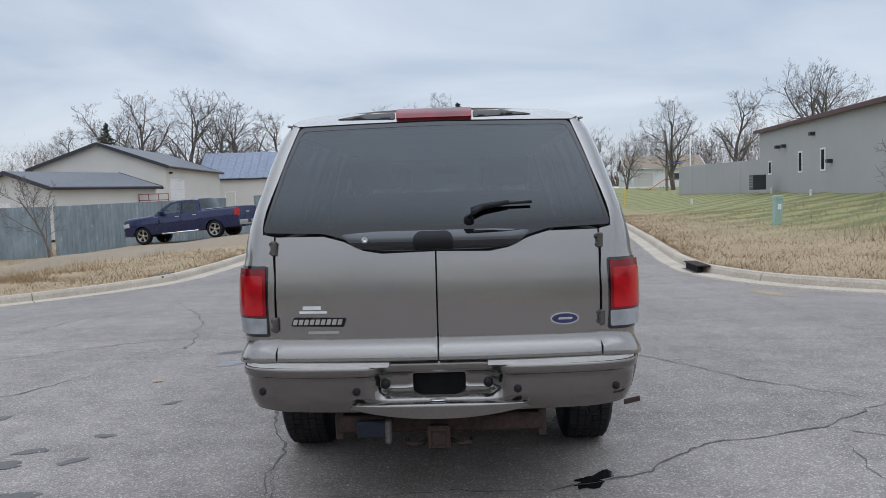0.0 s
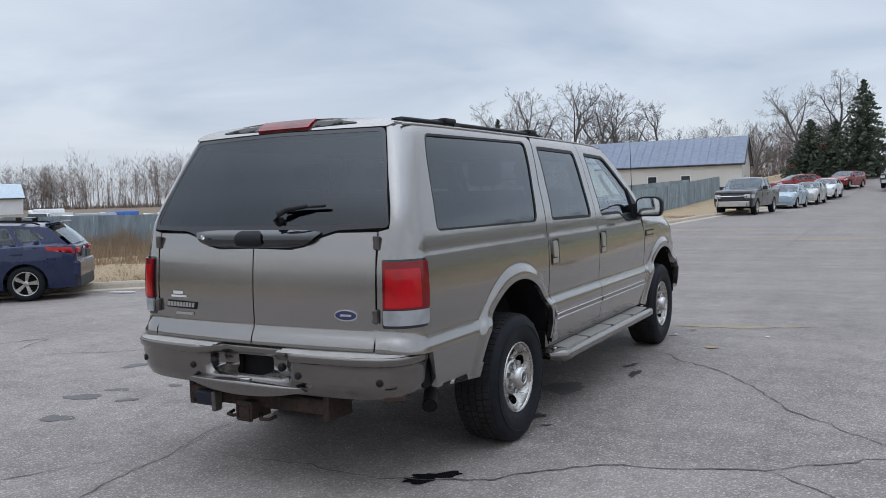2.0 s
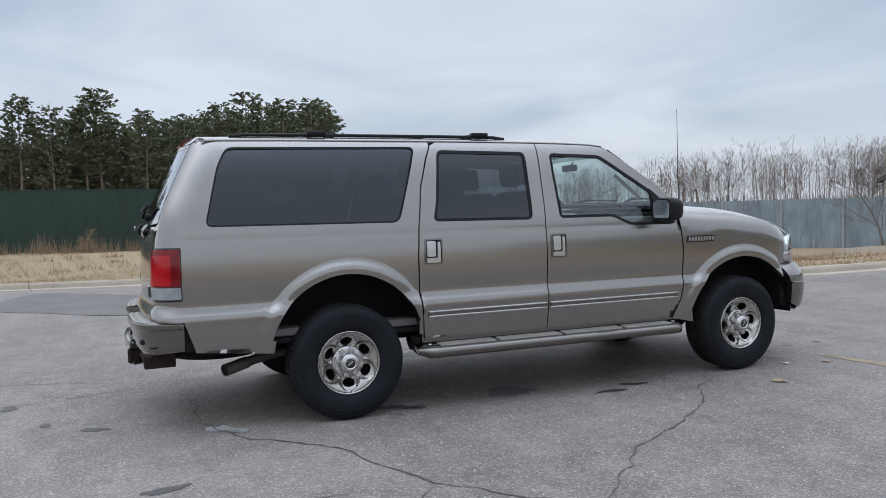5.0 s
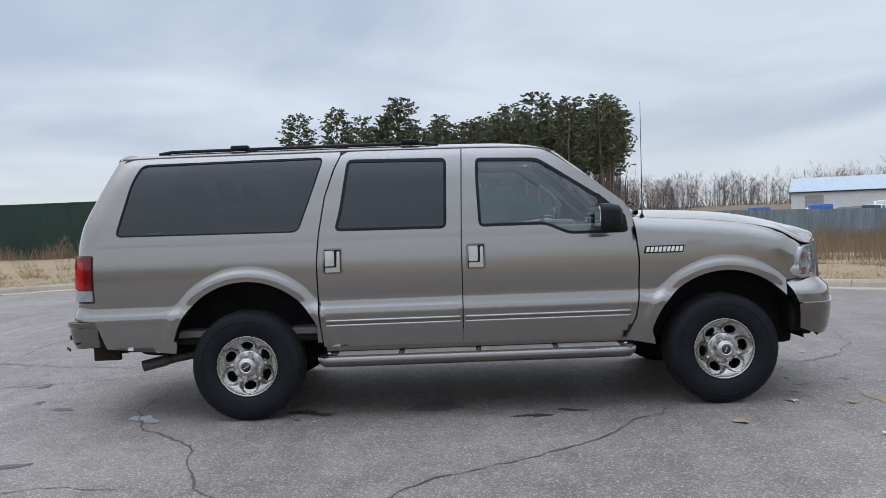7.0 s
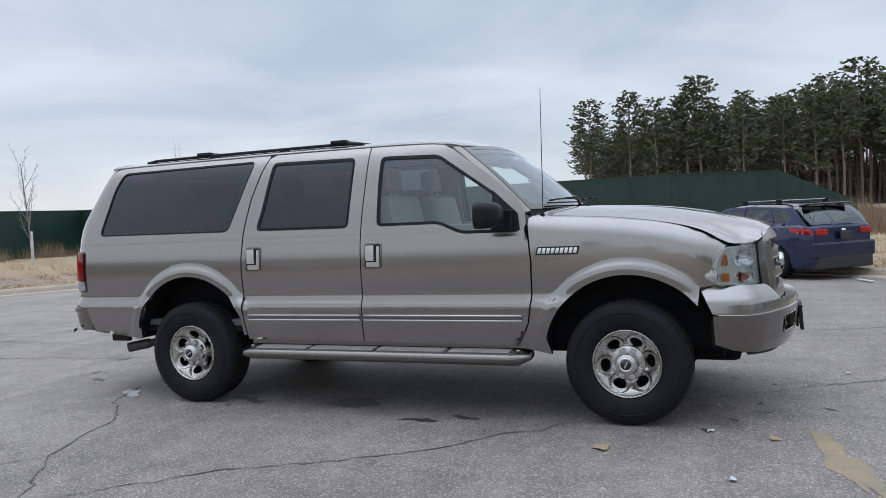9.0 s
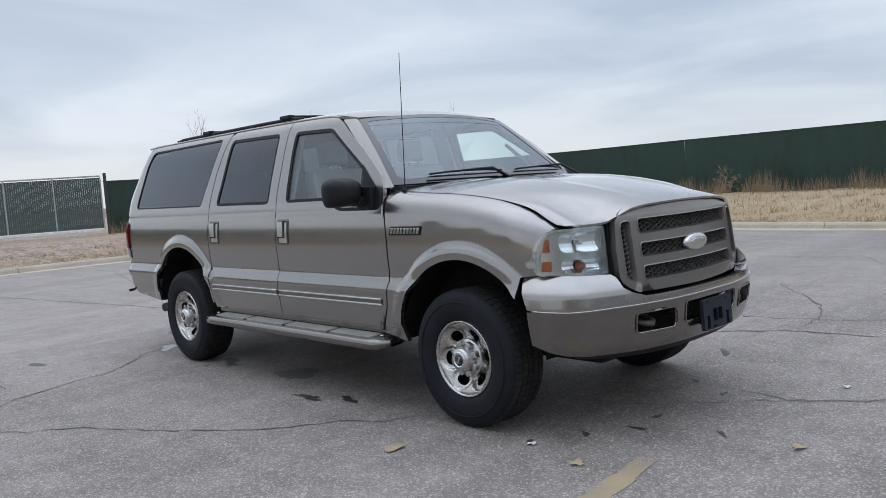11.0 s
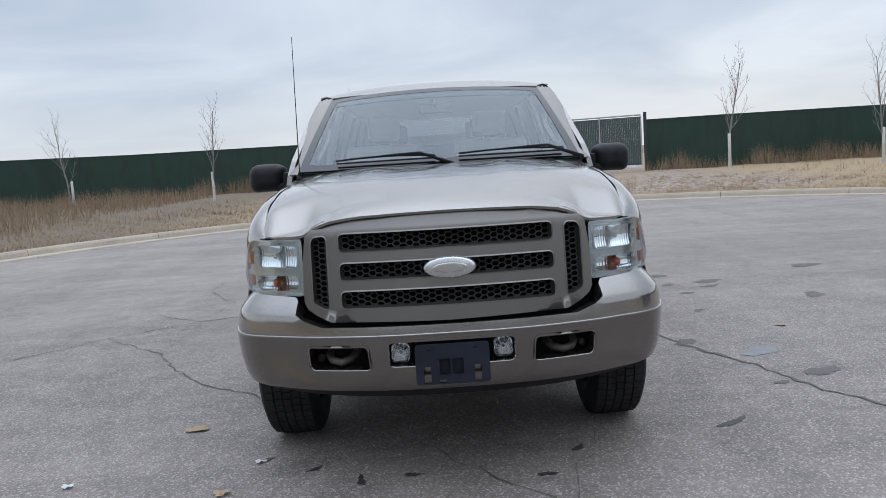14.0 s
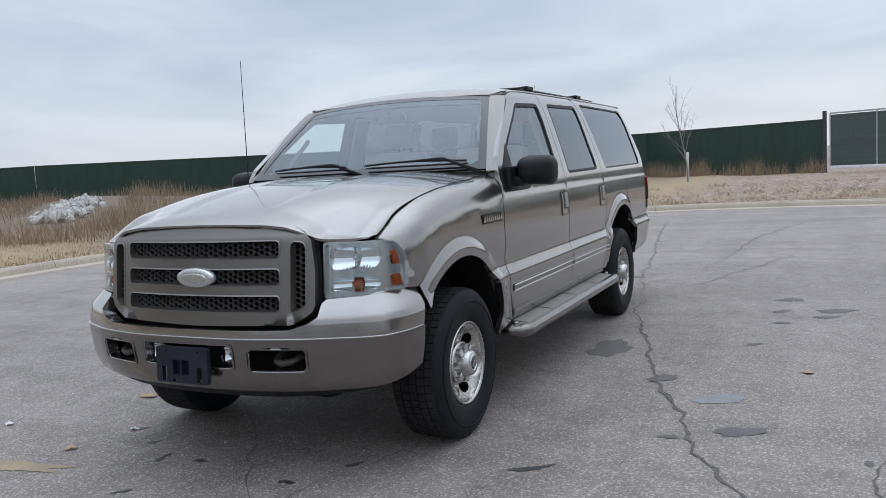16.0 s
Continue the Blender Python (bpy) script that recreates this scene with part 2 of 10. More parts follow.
BODY = paint_mat("pewter_metallic_paint", (0.302, 0.288, 0.276), 0.95, 0.23, 0.9, 0.05)
# darker paint of bumpers and lower trim; also paints shade on the windscreen pillars
BODY_DARK = paint_mat("darker_body_paint", (0.190, 0.176, 0.163), 0.94, 0.21, 0.7, 0.08)
GRILLE_PAINT = paint_mat("grille_grey_paint", (0.185, 0.173, 0.161), 0.85, 0.34, 0.25, 0.05)
BLACK = plain_mat("black_trim_plastic", (0.014, 0.014, 0.016), 0.45, wear=0.3)
GLOSS_BLACK = plain_mat("gloss_black", (0.008, 0.009, 0.012), 0.08, coat=0.6)
# near-black for underbody parts; also stands for shade inside holes and gaps
DARK_VOID = plain_mat("dark_underbody_and_hollows", (0.012, 0.012, 0.013), 0.85, wear=0.4)
LINER = plain_mat("wheel_liner_plastic", (0.009, 0.009, 0.010), 0.85, wear=0.4)
RUBBER = plain_mat("tyre_rubber", (0.010, 0.0115, 0.015), 0.6, wear=0.3, scale=9, bump=0.15)
TREAD = plain_mat("tyre_tread_dusty", (0.026, 0.025, 0.025), 0.9, wear=0.35, scale=14, bump=0.3)
ALLOY = plain_mat("cast_alloy", (0.46, 0.445, 0.42), 0.28, 1.0, coat=0.2, wear=0.2, scale=14)
CHROME = plain_mat("chrome", (0.72, 0.72, 0.73), 0.12, 1.0, wear=0.05)
DULL_CHROME = plain_mat("dull_chrome", (0.55, 0.54, 0.53), 0.3, 0.9, wear=0.12)
RUST = rough_mat("rusted_steel", (0.018, 0.015, 0.015), (0.058, 0.036, 0.029), 9.0, 0.85, 60, 0.4, 60, 0.003)
STEEL = rough_mat("dirty_steel", (0.055, 0.05, 0.048), (0.14, 0.125, 0.112), 8.0, 0.6, 50, 0.2, 60, 0.002, metallic=0.5)
NAVY_PLASTIC = plain_mat("dark_navy_plastic", (0.017, 0.02, 0.03), 0.5, wear=0.25)
RUBBER_PAD = plain_mat("grey_step_pad", (0.36, 0.34, 0.315), 0.6, wear=0.15, scale=10, bump=0.2)
LEATHER = rough_mat("grey_beige_leather", (0.30, 0.275, 0.245), (0.37, 0.34, 0.305), 4.0, 0.55, 60, 0.2, 160, 0.002)
DARK_LEATHER = rough_mat("dark_grey_leather", (0.10, 0.095, 0.09), (0.15, 0.14, 0.13), 4.0, 0.6, 60, 0.2, 160, 0.002)
HEADLINER = rough_mat("grey_headliner", (0.27, 0.26, 0.25), (0.32, 0.31, 0.295), 6.0, 0.95, 80, 0.1)
DASH = plain_mat("grey_dashboard", (0.16, 0.155, 0.15), 0.6)
TINT = glass_mat("privacy_glass", (0.085, 0.094, 0.106), base=0.075)
CLEAR = glass_mat("clear_glass", (0.80, 0.90, 0.88), base=0.11)
SCREEN = glass_mat("windscreen_glass", (0.80, 0.89, 0.87), base=0.13)
SHADE_BAND = glass_mat("tinted_shade_band", (0.36, 0.42, 0.43), base=0.11)
LENS = glass_mat("clear_lens", (0.90, 0.93, 0.94), base=0.06)


def lens_mat(name, c, rough=0.12):
    m, n, l, b = nmat(name)
    tc = n.new("ShaderNodeTexCoord").outputs["Object"]
    w = n.new("ShaderNodeTexVoronoi")
    w.inputs["Scale"].default_value = 70.0
    l.new(tc, w.inputs["Vector"])
    big = noise_node(n, l, tc, 7.0, 2)
    l.new(ramp_node(n, l, big, [(0.35, tuple(v * 0.6 for v in c)), (0.62, c)]), b.inputs["Base Color"])
    b.inputs["Roughness"].default_value = rough
    b.inputs["Coat Weight"].default_value = 0.35
    b.inputs["Coat Roughness"].default_value = 0.03
    b.inputs["Specular IOR Level"].default_value = 0.3
    bump_node(n, l, w.outputs["Distance"], 0.10, 0.002, b)
    return m


RED_LENS = lens_mat("red_lens", (0.20, 0.003, 0.007))
RED_BRIGHT = lens_mat("red_lens_over_reflector", (0.46, 0.006, 0.012))
AMBER = lens_mat("amber_lens", (0.36, 0.085, 0.022))
CLEAR_LENS = lens_mat("clear_ribbed_lens", (0.36, 0.37, 0.385), 0.12)
BLUE_BADGE = plain_mat("deep_blue_enamel", (0.012, 0.02, 0.09), 0.2, coat=0.8)
WHITE_DECAL = plain_mat("white_decal", (0.6, 0.6, 0.6), 0.5)
for m_ in (LINER, DARK_VOID, RUBBER, TREAD, BLACK, NAVY_PLASTIC, RUST):
    m_.node_tree.nodes["Principled BSDF"].inputs["Specular IOR Level"].default_value = 0.18


# ---- ground ----
def mesh_ob(name, verts, faces, material, parent=None, smooth=False):
    me = bpy.data.meshes.new(name)
    me.from_pydata([tuple(map(float, v)) for v in verts], [], faces)
    me.update()
    if material:
        me.materials.append(material)
    if smooth:
        me.shade_smooth()
    ob = new(name, me)
    if parent:
        ob.parent = parent
    return ob


def bm_ob(name, bm, material, parent=None, label="", smooth=False):
    me = bpy.data.meshes.new(name)
    bm.normal_update()
    bm.to_mesh(me)
    bm.free()
    for mt in (material if isinstance(material, (list, tuple)) else [material]):
        me.materials.append(mt)
    if smooth:
        me.shade_smooth()
    ob = new(name, me)
    if parent:
        ob.parent = parent
    if label:
        ob["label"] = label
    return ob


def part(name, bm, material, parent, label="", smooth=False):
    return bm_ob(name, bm, material, parent, label, smooth)


def add_box(bm, x0, x1, y0, y1, z0, z1, bev=0.0, m=None, seg=1):
    v = [bm.verts.new(p) for p in ((x0, y0, z0), (x1, y0, z0), (x1, y1, z0), (x0, y1, z0), (x0, y0, z1), (x1, y0, z1), (x1, y1, z1), (x0, y1, z1))]
    fs = [bm.faces.new([v[i] for i in f]) for f in ((3, 2, 1, 0), (4, 5, 6, 7), (0, 1, 5, 4), (1, 2, 6, 5), (2, 3, 7, 6), (3, 0, 4, 7))]
    made = v
    if bev:
        es = list({e for f in fs for e in f.edges})
        r = bmesh.ops.bevel(bm, geom=es, offset=bev, segments=seg, affect="EDGES", profile=0.6)
        made = list({w for f in r["faces"] for w in f.verts} | {w for w in v if w.is_valid})
    if m is not None:
        bmesh.ops.transform(bm, matrix=m, verts=[w for w in made if w.is_valid])
    return bm


def box(x0, x1, y0, y1, z0, z1, bev=0.0, m=None, seg=1):
    return add_box(bmesh.new(), x0, x1, y0, y1, z0, z1, bev, m, seg)


def step(a, b, t):
    s = np.clip((np.asarray(t, float) - a) / (b - a), 0, 1)
    return s * s * (3 - 2 * s)


CUL = (-1.9, -2.2, 11.9)
R_KNOTS = [(6.0, 6.72), (6.8, 5.75), (7.85, 4.90), (9.8, 4.45), (12, 4.62), (18.5, 5.5), (29, 6.7), (60, 9.3), (420, 41)]
L_KNOTS = [(7.9, -7.95), (9.3, -6.5), (11.2, -5.85), (14, -5.75), (20, -5.75), (36, -4.8), (64, -2.3), (420, 29)]


def right_edge(y):
    y = np.asarray(y, float)
    arc = CUL[0] + np.sqrt(np.clip(CUL[2] ** 2 - (y - CUL[1]) ** 2, 0, None))
    return np.where(y < 6.0, arc, np.interp(y, *zip(*R_KNOTS)))


def left_edge(y):
    y = np.asarray(y, float)
    arc = CUL[0] - np.sqrt(np.clip(CUL[2] ** 2 - (y - CUL[1]) ** 2, 0, None))
    return np.where(y < 7.9, arc, np.interp(y, *zip(*L_KNOTS))) - 1.05 * step(-5, 3, y) * (1 - step(7.6, 10.6, y))


def climb(y):
    """The street rises beyond the parked cars."""
    return 2.9 * step(50, 115, y)


def road_z(y, x=0.0):
    """The street dips a little, and the circle falls away to the north-west."""
    x, y = np.asarray(x, float), np.asarray(y, float)
    fall = -0.17 * step(7.5, 12.5, 0.53 * y - 0.85 * x) * step(3, 9, -x) * (1 - step(9, 24, y))
    return 0.12 * step(15, 36, y) + fall + climb(y)


rows_y = np.concatenate([CUL[1] - CUL[2] * np.cos(np.linspace(0, 2.45, 44)), np.arange(7.6, 40, 0.7), np.arange(41, 100, 3), np.arange(105, 421, 15)])
rows_y = np.unique(np.round(rows_y, 4))
OUT_R = np.stack([right_edge(rows_y), rows_y], 1)
OUT_L = np.stack([left_edge(rows_y), rows_y], 1)
OUTLINE = np.concatenate([OUT_L[::-1], OUT_R[1:]])


def paved_distance(x, y):
    """Distance to the edge of the paving, negative on it."""
    p = np.stack([np.ravel(x), np.ravel(y)], 1).astype(float)
    best = np.full(len(p), 1e9)
    for a, b in zip(OUTLINE[:-1], OUTLINE[1:]):
        ab = b - a
        k = np.clip(((p - a) @ ab) / max(ab @ ab, 1e-9), 0, 1)
        best = np.minimum(best, np.hypot(*(p - a - k[:, None] * ab).T))
    yy = p[:, 1]
    inside = (yy > CUL[1] - CUL[2]) & (p[:, 0] > left_edge(yy)) & (p[:, 0] < right_edge(yy))
    return np.where(inside, -best, best).reshape(np.shape(x))


def land_z(x, y, d=None):
    """Height of the land; d is the distance from the paving."""
    x, y = np.asarray(x, float), np.asarray(y, float)
    d = paved_distance(x, y) if d is None else d
    far = np.clip(d, 0, None)
    east = step(2, 9, x) * step(4, 14, y)
    west = step(2, 9, -x) * step(6, 16, y)
    south = 1 - step(-6, 6, y)
    pad = step(19, 24, y) * (1 - step(32, 35, y)) * step(-19, -15, x)
    hill = climb(y) * step(-19, -9, x) * (1 - step(12, 26, x))
    z = 0.13 + (road_z(y, x) - climb(y)) * (1 - step(0, 9, far)) + climb(y) * (1 - step(0, 4, far)) + hill * step(0, 4, far) + east * 1.15 * step(0.5, 17, far) - west * (1 - 0.42 * pad) * (1.05 - 1.3 * step(40, 62, y)) * step(0.3, 13, far) + south * 0.08 * step(0, 12, far)
    # the yard behind the grey fence and the open ground to the south-east
    z = z + 0.5 * west * step(40, 120, far) - 0.25 * step(12, 26, x) * step(-6, -14, y) * 1.0
    z = z + 0.9 * step(90, 260, far) * (1 - np.clip(hill / 2.9, 0, 1))
    # the weedy bank to the south-east
    z = z + 0.95 * np.exp(-((x - 29) / 9.0) ** 2 - ((y + 20) / 9.0) ** 2)
    lumps = 0.05 * np.sin(0.9 * x + 1.3 * np.sin(0.5 * y)) * np.sin(0.8 * y + 0.6 * x) * step(0.6, 4, far)
    return np.where(d > 0.12, z + lumps, np.maximum(0.13 + road_z(y, x) - 1.6 * (0.12 - d), road_z(y, x) - 0.4))


def height(x, y):
    return float(land_z(np.array([x]), np.array([y]))[0])


def land_mat():
    m, n, l, b = nmat("winter_turf")
    tc = n.new("ShaderNodeTexCoord").outputs["Object"]
    f = noise_node(n, l, tc, 0.45, 6, 0.65)
    col = ramp_node(n, l, f, [(0.3, (0.215, 0.140, 0.072)), (0.5, (0.32, 0.218, 0.115)), (0.7, (0.43, 0.31, 0.178))])
    g = noise_node(n, l, tc, 7.0, 6, 0.75)
    col = mix_node(n, l, 0.5, col, ramp_node(n, l, g, [(0.3, (0.12, 0.08, 0.045)), (0.68, (0.60, 0.465, 0.295))]))
    fb = noise_node(n, l, tc, 40.0, 4, 0.7)
    col = mix_node(n, l, 0.35, col, ramp_node(n, l, fb, [(0.3, (0.10, 0.066, 0.038)), (0.7, (0.60, 0.475, 0.31))]))
    # mown lawn on the east side of the street, striped by the mower
    sep = n.new("ShaderNodeSeparateXYZ")
    l.new(tc, sep.inputs[0])

    def mathn(op, a, c):
        k = n.new("ShaderNodeMath")
        k.operation = op
        k.use_clamp = op == "MULTIPLY"
        for i, v in enumerate((a, c)):
            if isinstance(v, (int, float)):
                k.inputs[i].default_value = v
            else:
                l.new(v, k.inputs[i])
        return k.outputs[0]

    def ramp01(v, a, c):
        mr = n.new("ShaderNodeMapRange")
        mr.inputs["From Min"].default_value = a
        mr.inputs["From Max"].default_value = c
        l.new(v, mr.inputs["Value"])
        return mr.outputs[0]

    wob = mathn("ADD", sep.outputs["X"], mathn("MULTIPLY", noise_node(n, l, tc, 0.6, 3), 2.5))
    lawn = mathn("MULTIPLY", ramp01(wob, 8.6, 12.5), ramp01(sep.outputs["Y"], 11.5, 17.0))
    stripe = n.new("ShaderNodeTexWave")
    stripe.inputs["Scale"].default_value = 0.17
    stripe.inputs["Distortion"].default_value = 2.2
    stripe.inputs["Detail Scale"].default_value = 0.4
    mp = n.new("ShaderNodeMapping")
    mp.inputs["Rotation"].default_value = (0, 0, radians(64))
    l.new(tc, mp.inputs["Vector"])
    l.new(mp.outputs[0], stripe.inputs["Vector"])
    green = ramp_node(n, l, stripe.outputs["Fac"], [(0.25, (0.085, 0.115, 0.035)), (0.75, (0.275, 0.255, 0.095))])
    green = mix_node(n, l, 0.35, green, ramp_node(n, l, g, [(0.3, (0.10, 0.125, 0.042)), (0.7, (0.35, 0.33, 0.15))]))
    col = mix_node(n, l, mathn("MULTIPLY", lawn, 0.9), col, green)
    # bare brown soil to the south-east
    soil = mathn("MULTIPLY", ramp01(sep.outputs["X"], 3.0, 8.0), ramp01(sep.outputs["Y"], -3.0, -9.0))
    soil_col = ramp_node(n, l, g, [(0.3, (0.085, 0.064, 0.047)), (0.7, (0.235, 0.182, 0.134))])
    col = mix_node(n, l, mathn("MULTIPLY", soil, 0.92), col, soil_col)
    wild = mathn("MULTIPLY", ramp01(sep.outputs["X"], -29.0, -34.0), 0.85)
    col = mix_node(n, l, wild, col, ramp_node(n, l, g, [(0.3, (0.09, 0.066, 0.046)), (0.7, (0.235, 0.175, 0.122))]))
    # pale crushed stone before the gate
    gx = mathn("MULTIPLY", ramp01(sep.outputs["X"], 3.0, 1.0), ramp01(sep.outputs["X"], -13.0, -10.5))
    grav = mathn("MULTIPLY", gx, ramp01(sep.outputs["Y"], -13.0, -14.5))
    vo = n.new("ShaderNodeTexVoronoi")
    vo.inputs["Scale"].default_value = 9.0
    l.new(tc, vo.inputs["Vector"])
    stone = ramp_node(n, l, vo.outputs["Color"], [(0.2, (0.17, 0.125, 0.098)), (0.8, (0.42, 0.335, 0.275))])
    col = mix_node(n, l, mathn("MULTIPLY", grav, ramp01(f, 0.25, 0.55)), col, stone)
    # dark gravel drive beside the street
    dx = mathn("MULTIPLY", ramp01(sep.outputs["X"], -5.0, -6.0), ramp01(sep.outputs["X"], -17.5, -15.0))
    dy = mathn("MULTIPLY", ramp01(sep.outputs["Y"], 19.5, 21.0), ramp01(sep.outputs["Y"], 30.5, 28.5))
    drive = mathn("MULTIPLY", dx, dy)
    col = mix_node(n, l, mathn("MULTIPLY", mathn("MULTIPLY", drive, ramp01(g, 0.3, 0.6)), 0.6), col, ramp_node(n, l, fb, [(0.3, (0.09, 0.085, 0.08)), (0.7, (0.25, 0.235, 0.22))]))
    l.new(col, b.inputs["Base Color"])
    b.inputs["Roughness"].default_value = 0.95
    bump_node(n, l, g, 0.7, 0.06, b)
    return m


def axis_steps(lo, hi, fine, far):
    a = list(np.arange(lo, hi + fine / 2, fine))
    w, v = fine, hi
    while v < far:
        w = min(w * 1.25, 60)
        v += w
        a.append(v)
    w, v = fine, lo
    while v > -far:
        w = min(w * 1.25, 60)
        v -= w
        a.insert(0, v)
    return np.array(a)


gx, gy = axis_steps(-22, 20, 0.36, 1500), axis_steps(-20, 36, 0.36, 1500)
XX, YY = np.meshgrid(gx, gy)
near = np.abs(XX) < 90
DD = np.where((np.abs(XX) < 160) & (YY < 520) & (YY > -160), 0.0, 200.0)
sel = DD == 0
DD[sel] = paved_distance(XX[sel], YY[sel])
ZZ = land_z(XX, YY, DD)
nx = len(gx)
land = mesh_ob("ground", np.stack([XX.ravel(), YY.ravel(), ZZ.ravel()], 1),
               [(j * nx + i, j * nx + i + 1, (j + 1) * nx + i + 1, (j + 1) * nx + i) for j in range(len(gy) - 1) for i in range(nx - 1)], land_mat(), smooth=True)
tagged(land, "dry tan winter grass and bare soil with a striped lawn", "ground", kind="structure")

cols = 26
vv = [(l_ + (r_ - l_) * k / cols, y, float(road_z(y, l_ + (r_ - l_) * k / cols)) - 0.02 * (abs(2 * k / cols - 1) ** 2)) for (l_, y), (r_, _) in zip(OUT_L, OUT_R) for k in range(cols + 1)]
road = mesh_ob("road", vv, [(j * (cols + 1) + k, j * (cols + 1) + k + 1, (j + 1) * (cols + 1) + k + 1, (j + 1) * (cols + 1) + k) for j in range(len(rows_y) - 1) for k in range(cols)], ASPHALT, smooth=True)
tagged(road, "weathered grey asphalt cul-de-sac and street with cracks", "road", kind="structure")


def resample(line, gap):
    seg = np.hypot(*np.diff(line, axis=0).T)
    s = np.concatenate([[0], np.cumsum(seg)])
    t = np.arange(0, s[-1], gap)
    return np.stack([np.interp(t, s, line[:, 0]), np.interp(t, s, line[:, 1])], 1)


# kerb stones: cast in lengths with a narrow joint, a face, a rounded back and a gutter lip
KERB_SECTION = [(-0.36, -0.03), (-0.34, 0.012), (-0.03, 0.018), (-0.005, 0.10), (0.03, 0.142), (0.15, 0.145), (0.175, 0.11), (0.18, -0.12)]
kerb = new("kerb")
tagged(kerb, "pale weathered concrete kerb with gutter and joints", "kerb", kind="structure")
near_line = OUTLINE[OUTLINE[:, 1] < 75]
k_pts = resample(near_line, 0.6)
LEN = 5
for i in range(0, len(k_pts) - LEN, LEN):
    run = k_pts[max(i - 1, 0):i + LEN + 2]
    vs, fs = [], []
    own = range(i, min(i + LEN, len(k_pts) - 2) + 1)
    for jn, j in enumerate(own):
        t = k_pts[min(j + 1, len(k_pts) - 1)] - k_pts[max(j - 1, 0)]
        t = t / np.hypot(*t)
        p = k_pts[j].copy()
        if jn == 0:
            p += t * 0.007
        if j == own[-1]:
            p -= t * 0.007
        nrm = np.array([t[1], -t[0]])
        if paved_distance(np.array([p[0] + nrm[0]]), np.array([p[1] + nrm[1]]))[0] < 0:
            nrm = -nrm
        for o, z in KERB_SECTION:
            vs.append((p[0] + nrm[0] * o, p[1] + nrm[1] * o, z + float(road_z(p[1], p[0]))))
    m_ = len(KERB_SECTION)
    for a in range(len(own) - 1):
        for c in range(m_ - 1):
            fs.append((a * m_ + c, a * m_ + c + 1, (a + 1) * m_ + c + 1, (a + 1) * m_ + c))
    fs.append(tuple(range(m_)))
    fs.append(tuple(range((len(own) - 1) * m_, len(own) * m_))[::-1])
    mesh_ob("kerb_stone", vs, fs, CONCRETE, kerb)


# ---- the large sport utility vehicle ----
from mathutils.geometry import delaunay_2d_cdt


def smooth_curve(xs, ys):
    """Monotone cubic through the knots: no overshoot, no flat facets."""
    xs, ys = np.array(xs, float), np.array(ys, float)
    h, d = np.diff(xs), np.diff(ys) / np.diff(xs)
    m = np.zeros(len(xs))
    m[0], m[-1] = d[0], d[-1]
    for i in range(1, len(xs) - 1):
        if d[i - 1] * d[i] > 0:
            w1, w2 = 2 * h[i] + h[i - 1], h[i] + 2 * h[i - 1]
            m[i] = (w1 + w2) / (w1 / d[i - 1] + w2 / d[i])

    def f(x):
        x = np.clip(np.asarray(x, float), xs[0], xs[-1])
        i = np.clip(np.searchsorted(xs, x) - 1, 0, len(h) - 1)
        t = (x - xs[i]) / h[i]
        return (2 * t**3 - 3 * t**2 + 1) * ys[i] + (t**3 - 2 * t**2 + t) * h[i] * m[i] + (-2 * t**3 + 3 * t**2) * ys[i + 1] + (t**3 - t**2) * h[i] * m[i + 1]

    return f


def in_poly(p, poly):
    x, y = p[:, 0], p[:, 1]
    inside = np.zeros(len(p), bool)
    q = np.asarray(poly)
    for (x0, y0), (x1, y1) in zip(q, np.roll(q, -1, 0)):
        c = (y0 > y) != (y1 > y)
        with np.errstate(divide="ignore", invalid="ignore"):
            inside ^= c & (x < (x1 - x0) * (y - y0) / (y1 - y0 if y1 != y0 else 1e-12) + x0)
    return inside


def edge_gap(p, poly):
    best = np.full(len(p), 1e9)
    q = np.asarray(poly, float)
    for a, b in zip(q, np.roll(q, -1, 0)):
        ab = b - a
        k = np.clip(((p - a) @ ab) / max(ab @ ab, 1e-12), 0, 1)
        best = np.minimum(best, np.hypot(*(p - a - k[:, None] * ab).T))
    return best


def densify(poly, gap):
    out = []
    for a, b in zip(poly, poly[1:] + poly[:1]):
        k = max(1, int(math.ceil(math.hypot(b[0] - a[0], b[1] - a[1]) / gap)))
        out += [(a[0] + (b[0] - a[0]) * i / k, a[1] + (b[1] - a[1]) * i / k) for i in range(k)]
    return out


def rounded(poly, r, n=4):
    """A polygon with its corners rounded."""
    out = []
    m = len(poly)
    for i in range(m):
        a, b, c = Vector(poly[i - 1]), Vector(poly[i]), Vector(poly[(i + 1) % m])
        ra = min(r, (a - b).length * 0.45, (c - b).length * 0.45)
        p, q = b + (a - b).normalized() * ra, b + (c - b).normalized() * ra
        for k in range(n + 1):
            t = k / n
            s = p * (1 - t) ** 2 + b * 2 * t * (1 - t) + q * t * t
            out.append((s.x, s.y))
    return out


